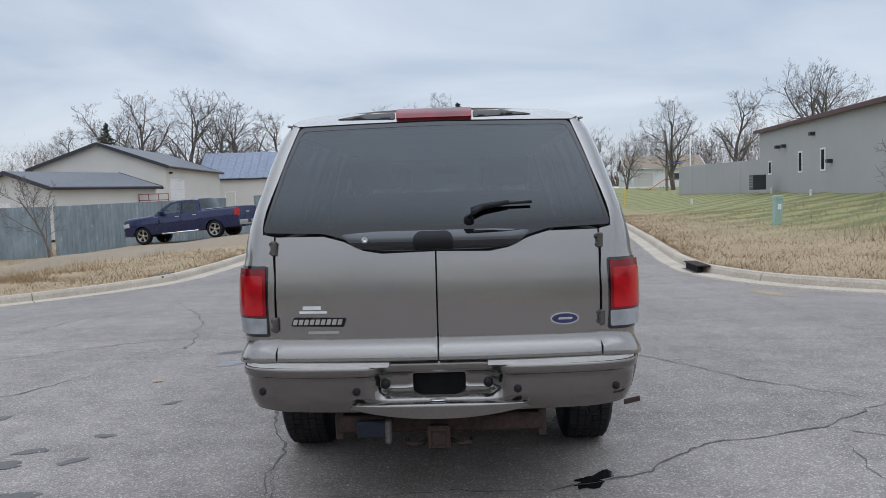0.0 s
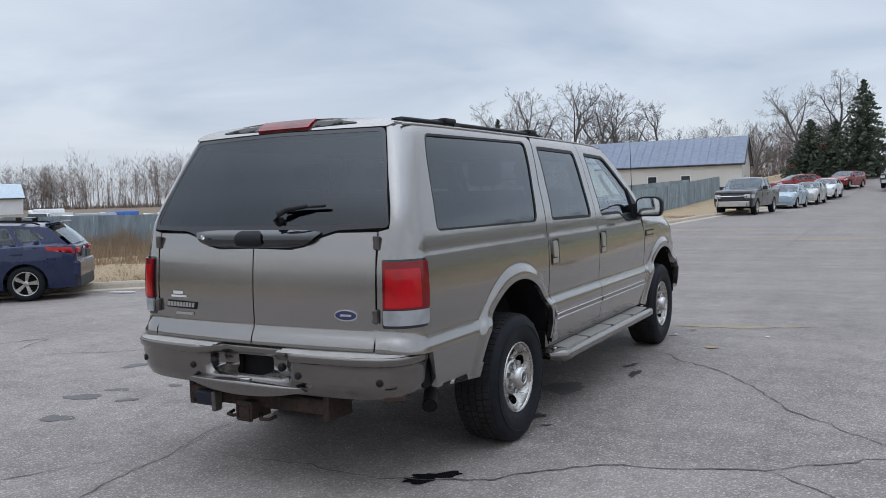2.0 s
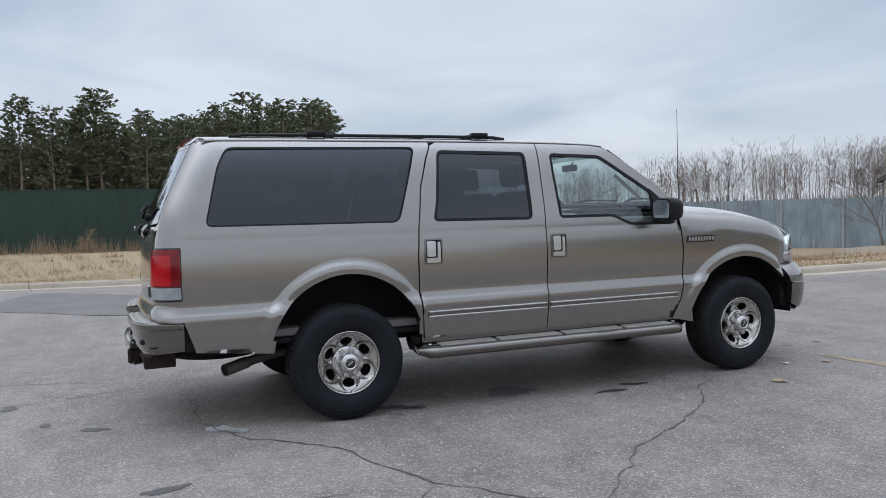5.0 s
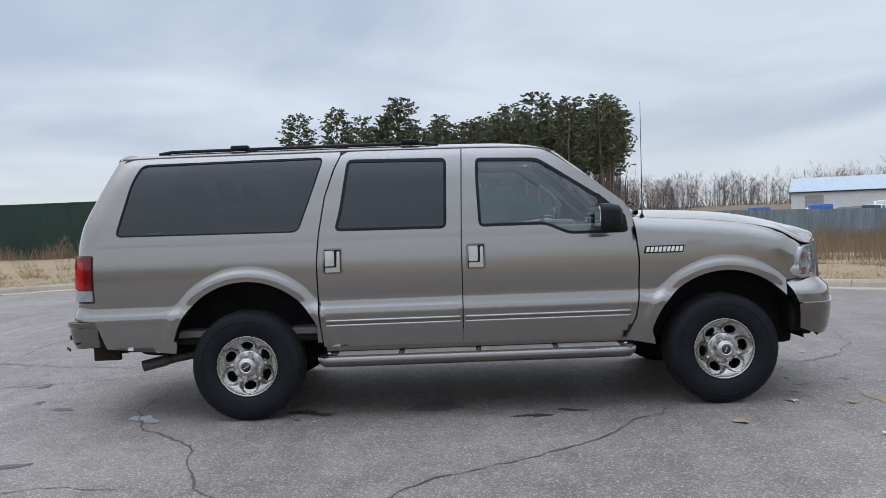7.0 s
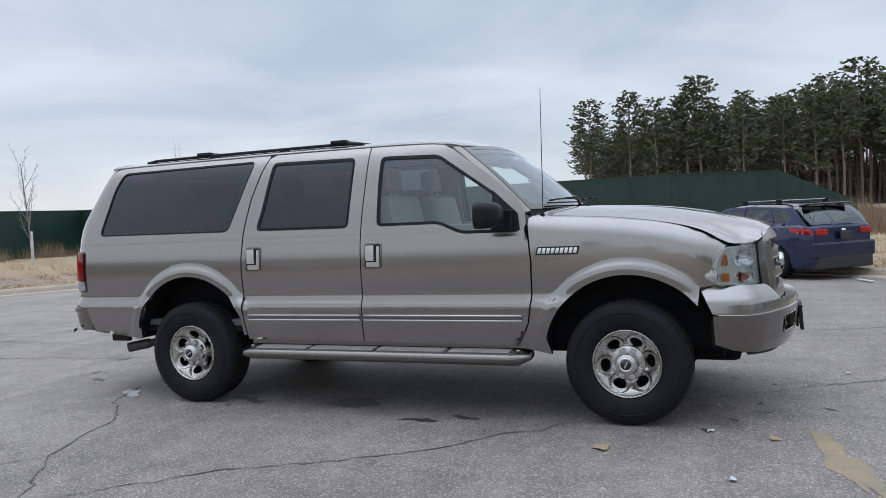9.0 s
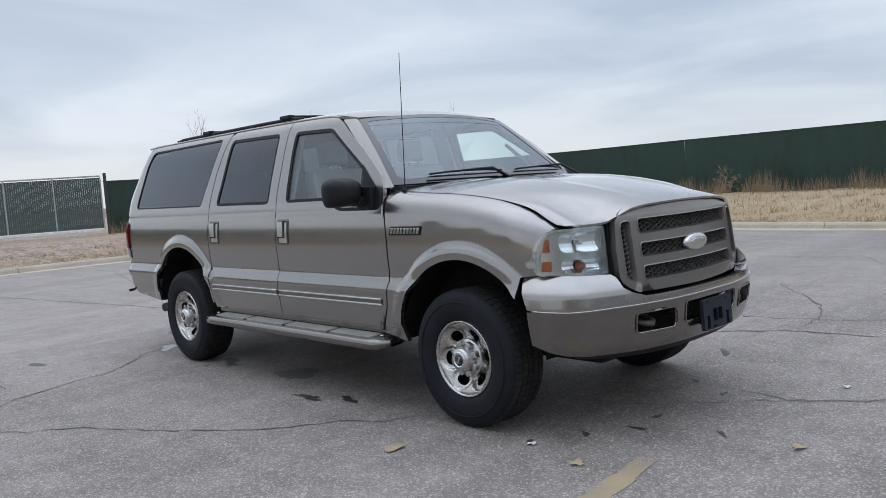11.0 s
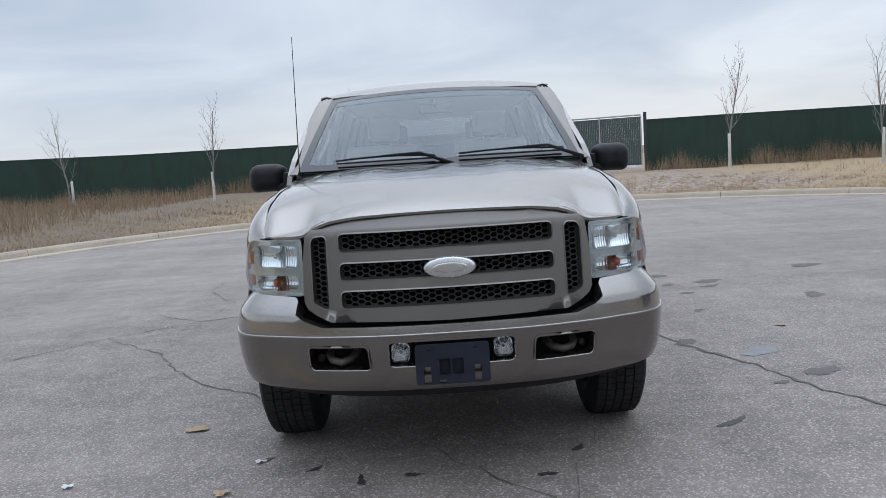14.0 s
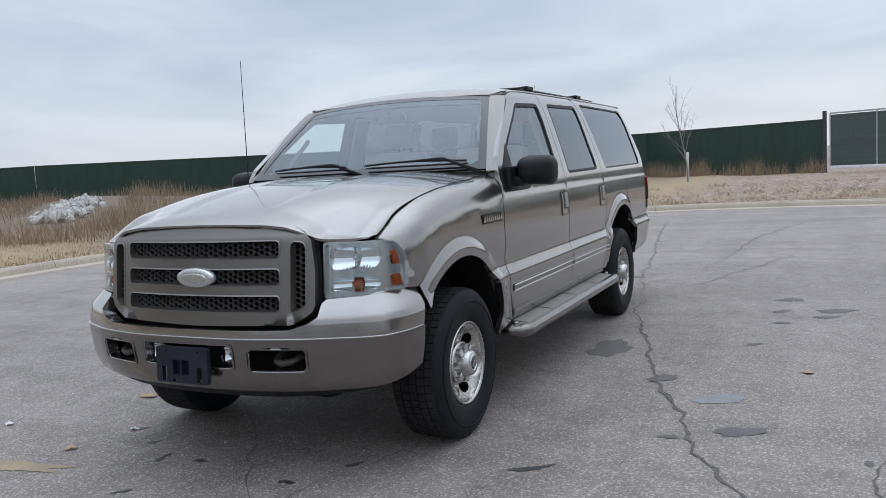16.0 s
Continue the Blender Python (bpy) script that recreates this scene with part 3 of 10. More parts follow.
def patch(name, outline, fn, material, parent, holes=(), gap=0.05, vlines=(), lip=0.018, off=0.0, flip=False, mirror=False, label="", rings=()):
    """A curved panel: a flat outline with holes, laid on the surface fn(u, v), with turned-in edges."""
    loops = [densify(list(outline), gap)] + [densify(list(h), gap) for h in holes]
    pts, edges = [], []
    for lp in loops:
        s = len(pts)
        pts += lp
        edges += [(s + i, s + (i + 1) % len(lp)) for i in range(len(lp))]
    arr = np.array(loops[0])
    us = np.arange(arr[:, 0].min() + gap / 2, arr[:, 0].max(), gap)
    lo, hi = arr[:, 1].min(), arr[:, 1].max()
    vs = np.array(sorted(set(np.round(np.concatenate([np.arange(lo + gap / 2, hi, gap), [v for v in vlines if lo < v < hi]]), 4))))
    gp = np.array([(u, v) for v in vs for u in us])
    if len(gp):
        ok = in_poly(gp, loops[0]) & (edge_gap(gp, loops[0]) > gap * 0.3)
        for h in loops[1:]:
            ok &= ~in_poly(gp, h) & (edge_gap(gp, h) > gap * 0.3)
        pts = pts + [tuple(p) for p in gp[ok]]
    if rings:
        keep = np.ones(len(pts), bool)
        P0 = np.array(pts)
        nb = sum(len(lp) for lp in loops)
        more = []
        for cy, cz, r in rings:
            d = np.hypot(P0[:, 0] - cy, P0[:, 1] - cz)
            keep &= ~((d < r + 0.15) & (np.arange(len(pts)) >= nb))
            for dr in (0.03, 0.055, 0.07, 0.082, 0.095, 0.108, 0.12, 0.135):
                k = int(2 * math.pi * (r + dr) / 0.03)
                more += [(cy + (r + dr) * math.cos(2 * math.pi * i / k), cz + (r + dr) * math.sin(2 * math.pi * i / k)) for i in range(k)]
        more = np.array(more)
        ok = in_poly(more, loops[0]) & (edge_gap(more, loops[0]) > 0.008)
        pts = [p for p, q in zip(pts, keep) if q] + [tuple(p) for p in more[ok]]
    vo, _, fo, *_ = delaunay_2d_cdt([Vector(p) for p in pts], edges, [], 0, 1e-6)
    P = np.array([(v.x, v.y) for v in vo])
    tri = np.array([f for f in fo if len(f) == 3])
    cen = P[tri].mean(1)
    ok = in_poly(cen, loops[0])
    for h in loops[1:]:
        ok &= ~in_poly(cen, h)
    tri = tri[ok]
    e = 0.003
    X = np.stack(fn(P[:, 0], P[:, 1]), 1)
    du = np.stack(fn(P[:, 0] + e, P[:, 1]), 1) - np.stack(fn(P[:, 0] - e, P[:, 1]), 1)
    dv = np.stack(fn(P[:, 0], P[:, 1] + e), 1) - np.stack(fn(P[:, 0], P[:, 1] - e), 1)
    N = np.cross(du, dv)
    N /= np.maximum(np.linalg.norm(N, axis=1, keepdims=True), 1e-9)
    if flip:
        N = -N
    X = X + N * off
    a, b, c = X[tri[:, 0]], X[tri[:, 1]], X[tri[:, 2]]
    wrong = np.einsum("ij,ij->i", np.cross(b - a, c - a), N[tri[:, 0]]) < 0
    tri[wrong] = tri[wrong][:, ::-1]
    used = {}
    for f in tri:
        for i, j in ((f[0], f[1]), (f[1], f[2]), (f[2], f[0])):
            used[(i, j)] = used.get((i, j), 0) + 1
    border = [(i, j) for (i, j) in used if (j, i) not in used]
    faces = [tuple(int(i) for i in f) for f in tri]
    verts = [X]
    smooth_n = len(faces)
    if lip:
        ids = sorted({i for ed in border for i in ed})
        at = {i: len(X) + k for k, i in enumerate(ids)}
        verts.append(X[ids] - N[ids] * lip)
        for i, j in border:
            faces.append((int(j), int(i), at[i], at[j]))
    V = np.concatenate(verts)
    if mirror:
        V = V * np.array([-1, 1, 1])
        faces = [f[::-1] for f in faces]
        N = N * np.array([-1, 1, 1])
    me = bpy.data.meshes.new(name)
    me.from_pydata(V.tolist(), [], faces)
    me.materials.append(material)
    me.shade_smooth()
    cn = []
    for k, f in enumerate(faces):
        if k < smooth_n:
            cn += [tuple(N[i]) for i in f]
        else:
            p = V[list(f)]
            q = np.cross(p[1] - p[0], p[2] - p[0])
            ln = np.linalg.norm(q)
            cn += [tuple(q / ln) if ln > 1e-12 else (0, 0, 1)] * len(f)
    me.normals_split_custom_set(cn)
    ob = new(name, me)
    ob.parent = parent
    if label:
        ob["label"] = label
    return ob


def both(name, outline, fn, material, parent, **kw):
    return [patch(name, outline, fn, material, parent, mirror=k, **kw) for k in (False, True)]


def tube(points, radius, sides=8, caps=True):
    """A round bar along points; radius may be a number or one for each point."""
    bm = bmesh.new()
    add_tube(bm, points, radius, sides, caps)
    return bm


def add_tube(bm, points, radius, sides=8, caps=True):
    pts = [Vector(p) for p in points]
    rs = radius if isinstance(radius, (list, tuple)) else [radius] * len(pts)
    rings = []
    for i, p in enumerate(pts):
        d = (pts[min(i + 1, len(pts) - 1)] - pts[max(i - 1, 0)]).normalized()
        a = d.cross(Vector((0, 0, 1)) if abs(d.z) < 0.9 else Vector((1, 0, 0))).normalized()
        b = d.cross(a)
        rings.append([bm.verts.new(p + (a * math.cos(2 * math.pi * k / sides) + b * math.sin(2 * math.pi * k / sides)) * rs[i]) for k in range(sides)])
    for r0, r1 in zip(rings, rings[1:]):
        for k in range(sides):
            f = bm.faces.new((r0[k], r0[(k + 1) % sides], r1[(k + 1) % sides], r1[k]))
            f.smooth = True
    if caps:
        bm.faces.new(rings[0][::-1])
        bm.faces.new(rings[-1])


def lathe(profile, sides=40, axis="X", closed=False):
    """Turns a profile of (along, radius) about an axis."""
    bm = bmesh.new()
    rings = []
    for a, r in profile:
        ring = []
        for k in range(sides):
            t = 2 * math.pi * k / sides
            ring.append(bm.verts.new((a, r * math.cos(t), r * math.sin(t)) if axis == "X" else (r * math.cos(t), r * math.sin(t), a)))
        rings.append(ring)
    pairs = list(zip(rings, rings[1:])) + ([(rings[-1], rings[0])] if closed else [])
    for r0, r1 in pairs:
        for k in range(sides):
            f = bm.faces.new((r0[k], r1[k], r1[(k + 1) % sides], r0[(k + 1) % sides]))
            f.smooth = True
    return bm


def prism(poly, depth, fn=None, axis="y", bev=0.0):
    """A flat outline in x and z, thick along y (or in y and z, thick along x)."""
    bm = bmesh.new()
    a = [bm.verts.new((p[0], 0, p[1]) if axis == "y" else (0, p[0], p[1])) for p in poly]
    d = Vector((0, depth, 0)) if axis == "y" else Vector((depth, 0, 0))
    b = [bm.verts.new(v.co + d) for v in a]
    bm.faces.new(a)
    bm.faces.new(b[::-1])
    for i in range(len(a)):
        j = (i + 1) % len(a)
        bm.faces.new((a[j], a[i], b[i], b[j]))
    bmesh.ops.recalc_face_normals(bm, faces=bm.faces)
    if bev:
        bmesh.ops.bevel(bm, geom=list(bm.edges), offset=bev, segments=2, affect="EDGES", profile=0.6)
    return bm


def moved(bm, m):
    bmesh.ops.transform(bm, matrix=m, verts=bm.verts)
    return bm


# surfaces: x to the car's right, y forward, z up
side_x = smooth_curve([0.40, 0.52, 0.66, 0.745, 0.765, 0.79, 0.845, 0.865, 0.96, 1.06, 1.15, 1.245, 1.262, 1.28, 1.33, 1.40, 1.60, 1.88, 1.93, 1.97, 2.0],
                      [0.955, 0.975, 0.998, 1.006, 1.010, 1.007, 0.984, 0.980, 0.9885, 0.9925, 0.9905, 0.9815, 0.979, 0.973, 0.969, 0.957, 0.903, 0.812, 0.785, 0.745, 0.70])
rear_y = smooth_curve([0.5, 0.76, 0.80, 0.875, 0.90, 1.0, 1.24, 1.41, 1.70, 1.95, 2.05], [-1.27, -1.302, -1.306, -1.275, -1.270, -1.272, -1.258, -1.225, -1.105, -0.978, -0.93])
glass_x = smooth_curve([0.5, 1.42, 1.72, 1.94, 2.05], [0.85, 0.85, 0.77, 0.695, 0.65])
hood_z = smooth_curve([2.8, 3.1, 3.3, 3.6, 3.96, 4.19, 4.32, 4.38, 4.42], [1.446, 1.442, 1.432, 1.412, 1.356, 1.303, 1.262, 1.232, 1.20])
shoulder_z = smooth_curve([2.75, 2.9, 3.1, 3.4, 3.73, 3.94, 4.08, 4.2], [1.41, 1.395, 1.376, 1.354, 1.308, 1.247, 1.168, 1.10])
SH = 0.17
ARCH_R, ARCH_F = (0.0, 0.47, 0.555), (3.50, 0.42, 0.565)


def flare(y, z):
    f = 0.0
    for cy, cz, r in (ARCH_R, ARCH_F):
        d = np.hypot(y - cy, z - cz)
        f = f + 0.024 * (1 - step(r + 0.042, r + 0.105, d)) * np.clip((z - 0.42) / 0.40, 0, 1)
    return f


def front_in(y):
    return 0.10 * np.clip((y - 3.85) / 0.27, 0, 1.2) ** 2


def body_side(y, z):
    """Side skin; behind the rear corner it wraps on to the back."""
    y, z = np.asarray(y, float), np.asarray(z, float)
    s = side_x(z) + flare(y, z) - front_in(y)
    yr, xe = rear_y(z), glass_x(z)
    yc = yr + 0.17
    th = np.clip((yc - y) / 0.215, 0, math.pi / 2)
    extra = np.clip(yc - y - 0.215 * math.pi / 2, 0, None)
    x = s - (s - xe) * (1 - np.cos(th)) - extra
    yy = np.where(y > yc, y, yc - 0.17 * np.sin(th)) - 0.045 * (1 - (np.clip(x, 0, None) / xe) ** 2) * (extra > 0)
    return x, yy, z + 0 * y


def corner_u(z, x):
    """Where on the side skin the back's x lies."""
    return float(rear_y(z)) + 0.17 - 0.215 * math.pi / 2 - (float(glass_x(z)) - x)


def fender_skin(y, v):
    """Front wing: upright side rolling over to the bonnet seam."""
    y, v = np.asarray(y, float), np.asarray(v, float)
    zs = shoulder_z(y)
    zb = zs - SH
    th = np.clip((v - zb) / SH, 0, 1) * math.pi / 2
    s = side_x(np.minimum(v, zb)) + flare(y, v) * (1 - th / (math.pi / 2)) - front_in(y)
    xs = 0.865 - front_in(y) * 0.25
    x = np.where(v > zb, xs + (s - xs) * np.cos(th), s)
    z = np.where(v > zb, zb + SH * np.sin(th), v)
    return x, y + 0 * v, z


hood_edge_z = smooth_curve([0, 0.29, 0.47, 0.55, 0.60, 0.65, 0.75, 0.836, 0.87], [1.244, 1.239, 1.227, 1.209, 1.186, 1.160, 1.155, 1.153, 1.150])
hood_edge_y = smooth_curve([0, 0.3, 0.55, 0.595, 0.63, 0.655, 0.70, 0.785, 0.838, 0.87], [4.372, 4.362, 4.335, 4.318, 4.288, 4.268, 4.252, 4.212, 4.162, 4.090])


def hood_base(x, y):
    xs = 0.865 - front_in(y) * 0.25
    k = np.clip(np.abs(x) / xs, 0, 1.02)
    hump = 0.012 * step(0.30, 0.44, k) - 0.006
    return hood_z(y) + (shoulder_z(y) - hood_z(y)) * k**2.6 + hump * (1 - k**4)


def hood_skin(x, y):
    """The bonnet settles on to its own front edge, which drops from the grille to the lamps."""
    x, y = np.asarray(x, float), np.asarray(y, float)
    a = np.abs(x)
    ye = hood_edge_y(a)
    drop = (hood_edge_z(a) - hood_base(x, ye)) * step(ye - 0.42, ye + 0.05, y) / step(-0.42, 0.05, 0.0)
    return x + 0 * y, y + 0 * x, hood_base(x, y) + drop


def back_skin(x, z):
    x, z = np.asarray(x, float), np.asarray(z, float)
    xe = glass_x(z)
    return x + 0 * z, rear_y(z) - 0.045 * (1 - np.clip(np.abs(x) / xe, 0, 1.2) ** 2), z + 0 * x


roof_edge = smooth_curve([-1.1, -0.96, -0.86, 0.0, 0.7, 1.6, 2.1, 2.25, 2.40], [1.93, 1.953, 1.962, 1.968, 1.968, 1.962, 1.948, 1.925, 1.88])


def roof_skin(x, y):
    x, y = np.asarray(x, float), np.asarray(y, float)
    k = np.clip(np.abs(x) / 0.758, 0, 1)
    return x + 0 * y, y + 0 * x, roof_edge(y) + 0.068 * (1 - k**2.3) ** 0.8 * (1 - 0.35 * step(1.9, 2.35, y))


def screen_skin(a, b):
    """Windscreen: a across from -1 to 1, b up from 0 to 1."""
    a, b = np.asarray(a, float), np.asarray(b, float)
    c = 1 - a * a
    x = (0.895 + (0.715 - 0.895) * b) * a
    y = (2.845 + 0.15 * c) * (1 - b) + (2.315 + 0.075 * c) * b + 0.02 * b * (1 - b)
    z = 1.432 * (1 - b) + (1.902 + 0.035 * c) * b + 0.05 * b * (1 - b)
    return x, y, z


suv = new("suv")
tagged(suv, "pewter-grey full-size sport utility vehicle parked on asphalt", "car")

ROWS_Z = [0.745, 0.765, 0.79, 0.845, 0.865, 1.245, 1.262, 1.28, 1.33]


def arch_points(c, a0, a1, n=22):
    return [(c[0] + c[2] * math.cos(math.radians(a0 + (a1 - a0) * i / n)), c[1] + c[2] * math.sin(math.radians(a0 + (a1 - a0) * i / n))) for i in range(n + 1)]


QWIN = rounded([(-0.945, 1.378), (-0.845, 1.775), (-0.775, 1.912), (0.585, 1.922), (0.49, 1.636), (0.395, 1.368)], 0.055, 5)
RDWIN = rounded([(0.655, 1.366), (0.695, 1.52), (0.755, 1.897), (1.494, 1.884), (1.477, 1.358)], 0.05, 5)
FDWIN = rounded([(1.713, 1.361), (1.703, 1.70), (1.708, 1.876), (2.17, 1.860), (2.60, 1.570), (2.79, 1.40), (2.80, 1.283), (2.37, 1.285), (2.20, 1.361)], 0.045, 5)

# rear quarter with the corner of the back
c_lo, c_gl = [(z, corner_u(z, 0.793)) for z in (0.785, 0.95, 1.2, 1.392)], [(z, corner_u(z, float(glass_x(z)))) for z in (1.405, 1.55, 1.75, 1.945)]
quarter = [(u, z) for z, u in c_lo] + [(u, z) for z, u in c_gl] + [(-0.90, 1.957), (0.0, 1.966), (0.70, 1.966)]
quarter += [(0.703, 1.934), (0.652, 1.828), (0.582, 1.619), (0.535, 1.332), (0.517, 1.127), (0.520, 0.84), (0.530, 0.70), (0.545, 0.56), (0.512, 0.56), (0.512, 0.66)]
quarter += arch_points(ARCH_R, 20.5, 166, 26) + [(-0.515, 0.60), (-0.53, 0.515), (-1.03, 0.565), (-1.10, 0.77), (corner_u(0.785, 0.83), 0.785)]
both("quarter_panel", quarter, body_side, BODY, suv, holes=[QWIN], vlines=ROWS_Z, gap=0.045, lip=0.03, rings=[ARCH_R])
both("rear_side_door", [(0.556, 0.525), (0.540, 0.70), (0.530, 0.84), (0.527, 1.127), (0.545, 1.332), (0.593, 1.619), (0.664, 1.828), (0.712, 1.93), (0.765, 1.958), (1.605, 1.954), (1.590, 1.6), (1.577, 1.253), (1.574, 0.84), (1.567, 0.52)],
     body_side, BODY, suv, holes=[RDWIN], vlines=ROWS_Z, gap=0.045, lip=0.03)
both("front_door", [(1.575, 0.52), (1.582, 0.84), (1.585, 1.253), (1.598, 1.6), (1.613, 1.954), (2.10, 1.943), (2.205, 1.926), (2.285, 1.885), (2.56, 1.690), (2.785, 1.508), (2.832, 1.42), (2.85, 1.247), (2.866, 1.083), (2.86, 0.835), (2.833, 0.67), (2.755, 0.51)],
     body_side, BODY, suv, holes=[FDWIN], vlines=ROWS_Z, gap=0.045, lip=0.03)
wing = [(2.766, 0.50), (2.844, 0.67), (2.870, 0.835), (2.877, 1.083), (2.861, 1.247), (2.845, 1.385), (2.90, 1.394), (3.1, 1.375), (3.4, 1.353), (3.73, 1.307), (3.94, 1.246), (4.03, 1.197), (4.09, 1.160), (4.120, 1.142), (4.095, 1.11), (4.060, 1.0), (4.048, 0.905), (3.945, 0.895)]
wing += arch_points(ARCH_F, 40, 165, 24) + [(2.985, 0.455)]
both("front_wing", wing, fender_skin, BODY, suv, vlines=ROWS_Z, gap=0.045, lip=0.03, rings=[ARCH_F])
hood_out = [(-0.858, 2.885), (-0.7, 2.945), (-0.45, 3.005), (0, 3.045), (0.45, 3.005), (0.7, 2.945), (0.858, 2.885), (0.858, 3.4), (0.857, 3.85), (0.857, 4.06), (0.853, 4.115), (0.838, 4.158), (0.785, 4.212), (0.70, 4.252), (0.655, 4.268), (0.63, 4.288), (0.595, 4.318), (0.55, 4.335), (0.3, 4.362), (0, 4.372)]
hood_out += [(-x, y) for x, y in hood_out[18:6:-1]]
patch("bonnet", hood_out, hood_skin, BODY, suv, gap=0.045, lip=0.012)
roof_out = [(0.74, -0.90), (0.745, 0.0), (0.745, 1.6), (0.738, 2.1), (0.725, 2.25), (0.70, 2.315), (0.45, 2.362), (0, 2.385), (-0.45, 2.362), (-0.70, 2.315), (-0.725, 2.25), (-0.738, 2.1), (-0.745, 1.6), (-0.745, 0.0), (-0.74, -0.90), (-0.66, -0.905), (-0.3, -0.925), (0, -0.93), (0.3, -0.925), (0.66, -0.905)]
patch("roof", roof_out, roof_skin, BODY, suv, gap=0.06, lip=0.03)
# drip rail along the edge of the roof
for s in (1, -1):
    part("roof_drip_rail", tube([(s * float(side_x(z)) * 0.995, y, z + 0.004) for y, z in [(y, float(roof_edge(y)) - 0.006) for y in np.linspace(-0.93, 2.22, 30)]], 0.008, 6), BODY, suv, smooth=True)

# back: two lower doors, the lift glass above them and the header over it
DOOR_TOP = [(0.004, 1.306), (0.26, 1.300), (0.35, 1.316), (0.45, 1.362), (0.545, 1.388), (0.785, 1.390)]
both("rear_cargo_door", DOOR_TOP[::-1] + [(0.004, 0.788), (0.785, 0.788)], back_skin, BODY, suv, vlines=[0.80, 0.82, 0.85, 0.87, 0.90], gap=0.045, lip=0.03)
glass_out = rounded([(0.852, 1.412), (0.766, 1.72), (0.690, 1.938), (0, 1.948), (-0.690, 1.938), (-0.766, 1.72), (-0.852, 1.412), (-0.545, 1.402), (-0.44, 1.372), (-0.34, 1.328), (-0.26, 1.312), (0.26, 1.312), (0.34, 1.328), (0.44, 1.372), (0.545, 1.402)], 0.03, 3)
lift = patch("lift_glass", glass_out, back_skin, TINT, suv, gap=0.06, lip=0.0, label="dark tinted rear window")
lift.visible_shadow = False
inner = rounded([(0.828, 1.438), (0.748, 1.72), (0.674, 1.918), (0, 1.928), (-0.674, 1.918), (-0.748, 1.72), (-0.828, 1.438), (-0.50, 1.430), (0.50, 1.430)], 0.03, 3)
patch("lift_glass_border", glass_out, back_skin, GLOSS_BLACK, suv, holes=[inner], gap=0.05, lip=0.012, off=0.002)


def handle_skin(x, z):
    px, py, pz = back_skin(x, z)
    b = np.clip(1 - np.abs((z - 1.362) / 0.042) ** 2, 0, 1) * np.clip((0.46 - np.abs(x)) / 0.10, 0, 1) ** 0.5
    return px, py - 0.035 * b, pz


trim_h = rounded([(0.46, 1.392), (0.40, 1.345), (0.33, 1.322), (-0.33, 1.322), (-0.40, 1.345), (-0.46, 1.392), (-0.30, 1.402), (0.30, 1.402)], 0.02, 3)
patch("tailgate_handle_trim", trim_h, handle_skin, GLOSS_BLACK, suv, gap=0.025, lip=0.01, off=0.006)
patch("tailgate_handle", rounded([(-0.105, 1.332), (0.085, 1.332), (0.085, 1.372), (0.06, 1.392), (-0.08, 1.392), (-0.105, 1.372)], 0.012, 3), handle_skin, BLACK, suv, gap=0.02, lip=0.008, off=0.016)
part("tailgate_lock", moved(lathe([(0, 0.0), (0, 0.012), (-0.006, 0.013), (-0.012, 0.016)], 16), pose(-0.335, -1.33, 1.372, 0, 0, 90)), CHROME, suv)


def header_skin(x, z):
    x, z = np.asarray(x, float), np.asarray(z, float)
    k = np.clip(np.abs(x) / 0.74, 0, 1)
    yy = -1.026 + 0.05 * k**2 + (z - 1.95) * 1.15 + 6.0 * np.clip(z - 1.985, 0, None) ** 2 * 4
    return x + 0 * z, yy, z + 0 * x


# soft shading on the body-coloured header, painted as two dark grey patches
HEADER_SHADE = plain_mat("header_shade_grey", (0.05, 0.048, 0.045), 0.6)
head_out = [(0.70, 1.946), (0.735, 1.962), (0.69, 1.985), (0.60, 2.0), (0.3, 2.022), (0, 2.028), (-0.3, 2.022), (-0.60, 2.0), (-0.69, 1.985), (-0.735, 1.962), (-0.70, 1.946), (0, 1.956)]
patch("rear_header", head_out, header_skin, BODY, suv, gap=0.04, lip=0.05)
both("header_recess", rounded([(0.20, 1.968), (0.20, 2.004), (0.36, 2.0), (0.50, 1.978)], 0.01, 2), header_skin, HEADER_SHADE, suv, gap=0.03, lip=0.004, off=0.003)
patch("high_brake_light", rounded([(-0.193, 1.962), (0.193, 1.962), (0.193, 2.013), (-0.193, 2.013)], 0.008, 2), header_skin, RED_LENS, suv, gap=0.03, lip=0.02, off=0.014, label="red high-mounted brake light")

# tail lamps wrap the corners
for k in (False, True):
    def lamp(z0, z1, x_in, y_out):
        return [(corner_u(z0, x_in), z0), (y_out, z0), (y_out, z1), (corner_u(z1, x_in), z1)]
    tl = new("tail_light")
    tl.parent = suv
    patch("bezel", rounded(lamp(0.905, 1.252, 0.822, -1.103), 0.015, 3), body_side, GLOSS_BLACK, tl, gap=0.04, lip=0.02, off=0.004, mirror=k)
    patch("red_lens", rounded(lamp(1.004, 1.240, 0.834, -1.112), 0.01, 2), body_side, RED_LENS, tl, gap=0.04, lip=0.02, off=0.016, mirror=k, label="red ribbed tail light lens")
    patch("brake_chamber", rounded(lamp(1.012, 1.205, 0.852, -1.185), 0.012, 3), body_side, RED_BRIGHT, tl, gap=0.04, lip=0.003, off=0.0172, mirror=k, label="brighter red brake light chamber")
    patch("reversing_lens", rounded(lamp(0.922, 0.998, 0.834, -1.112), 0.008, 2), body_side, CLEAR_LENS, tl, gap=0.04, lip=0.02, off=0.015, mirror=k, label="clear reversing light lens")
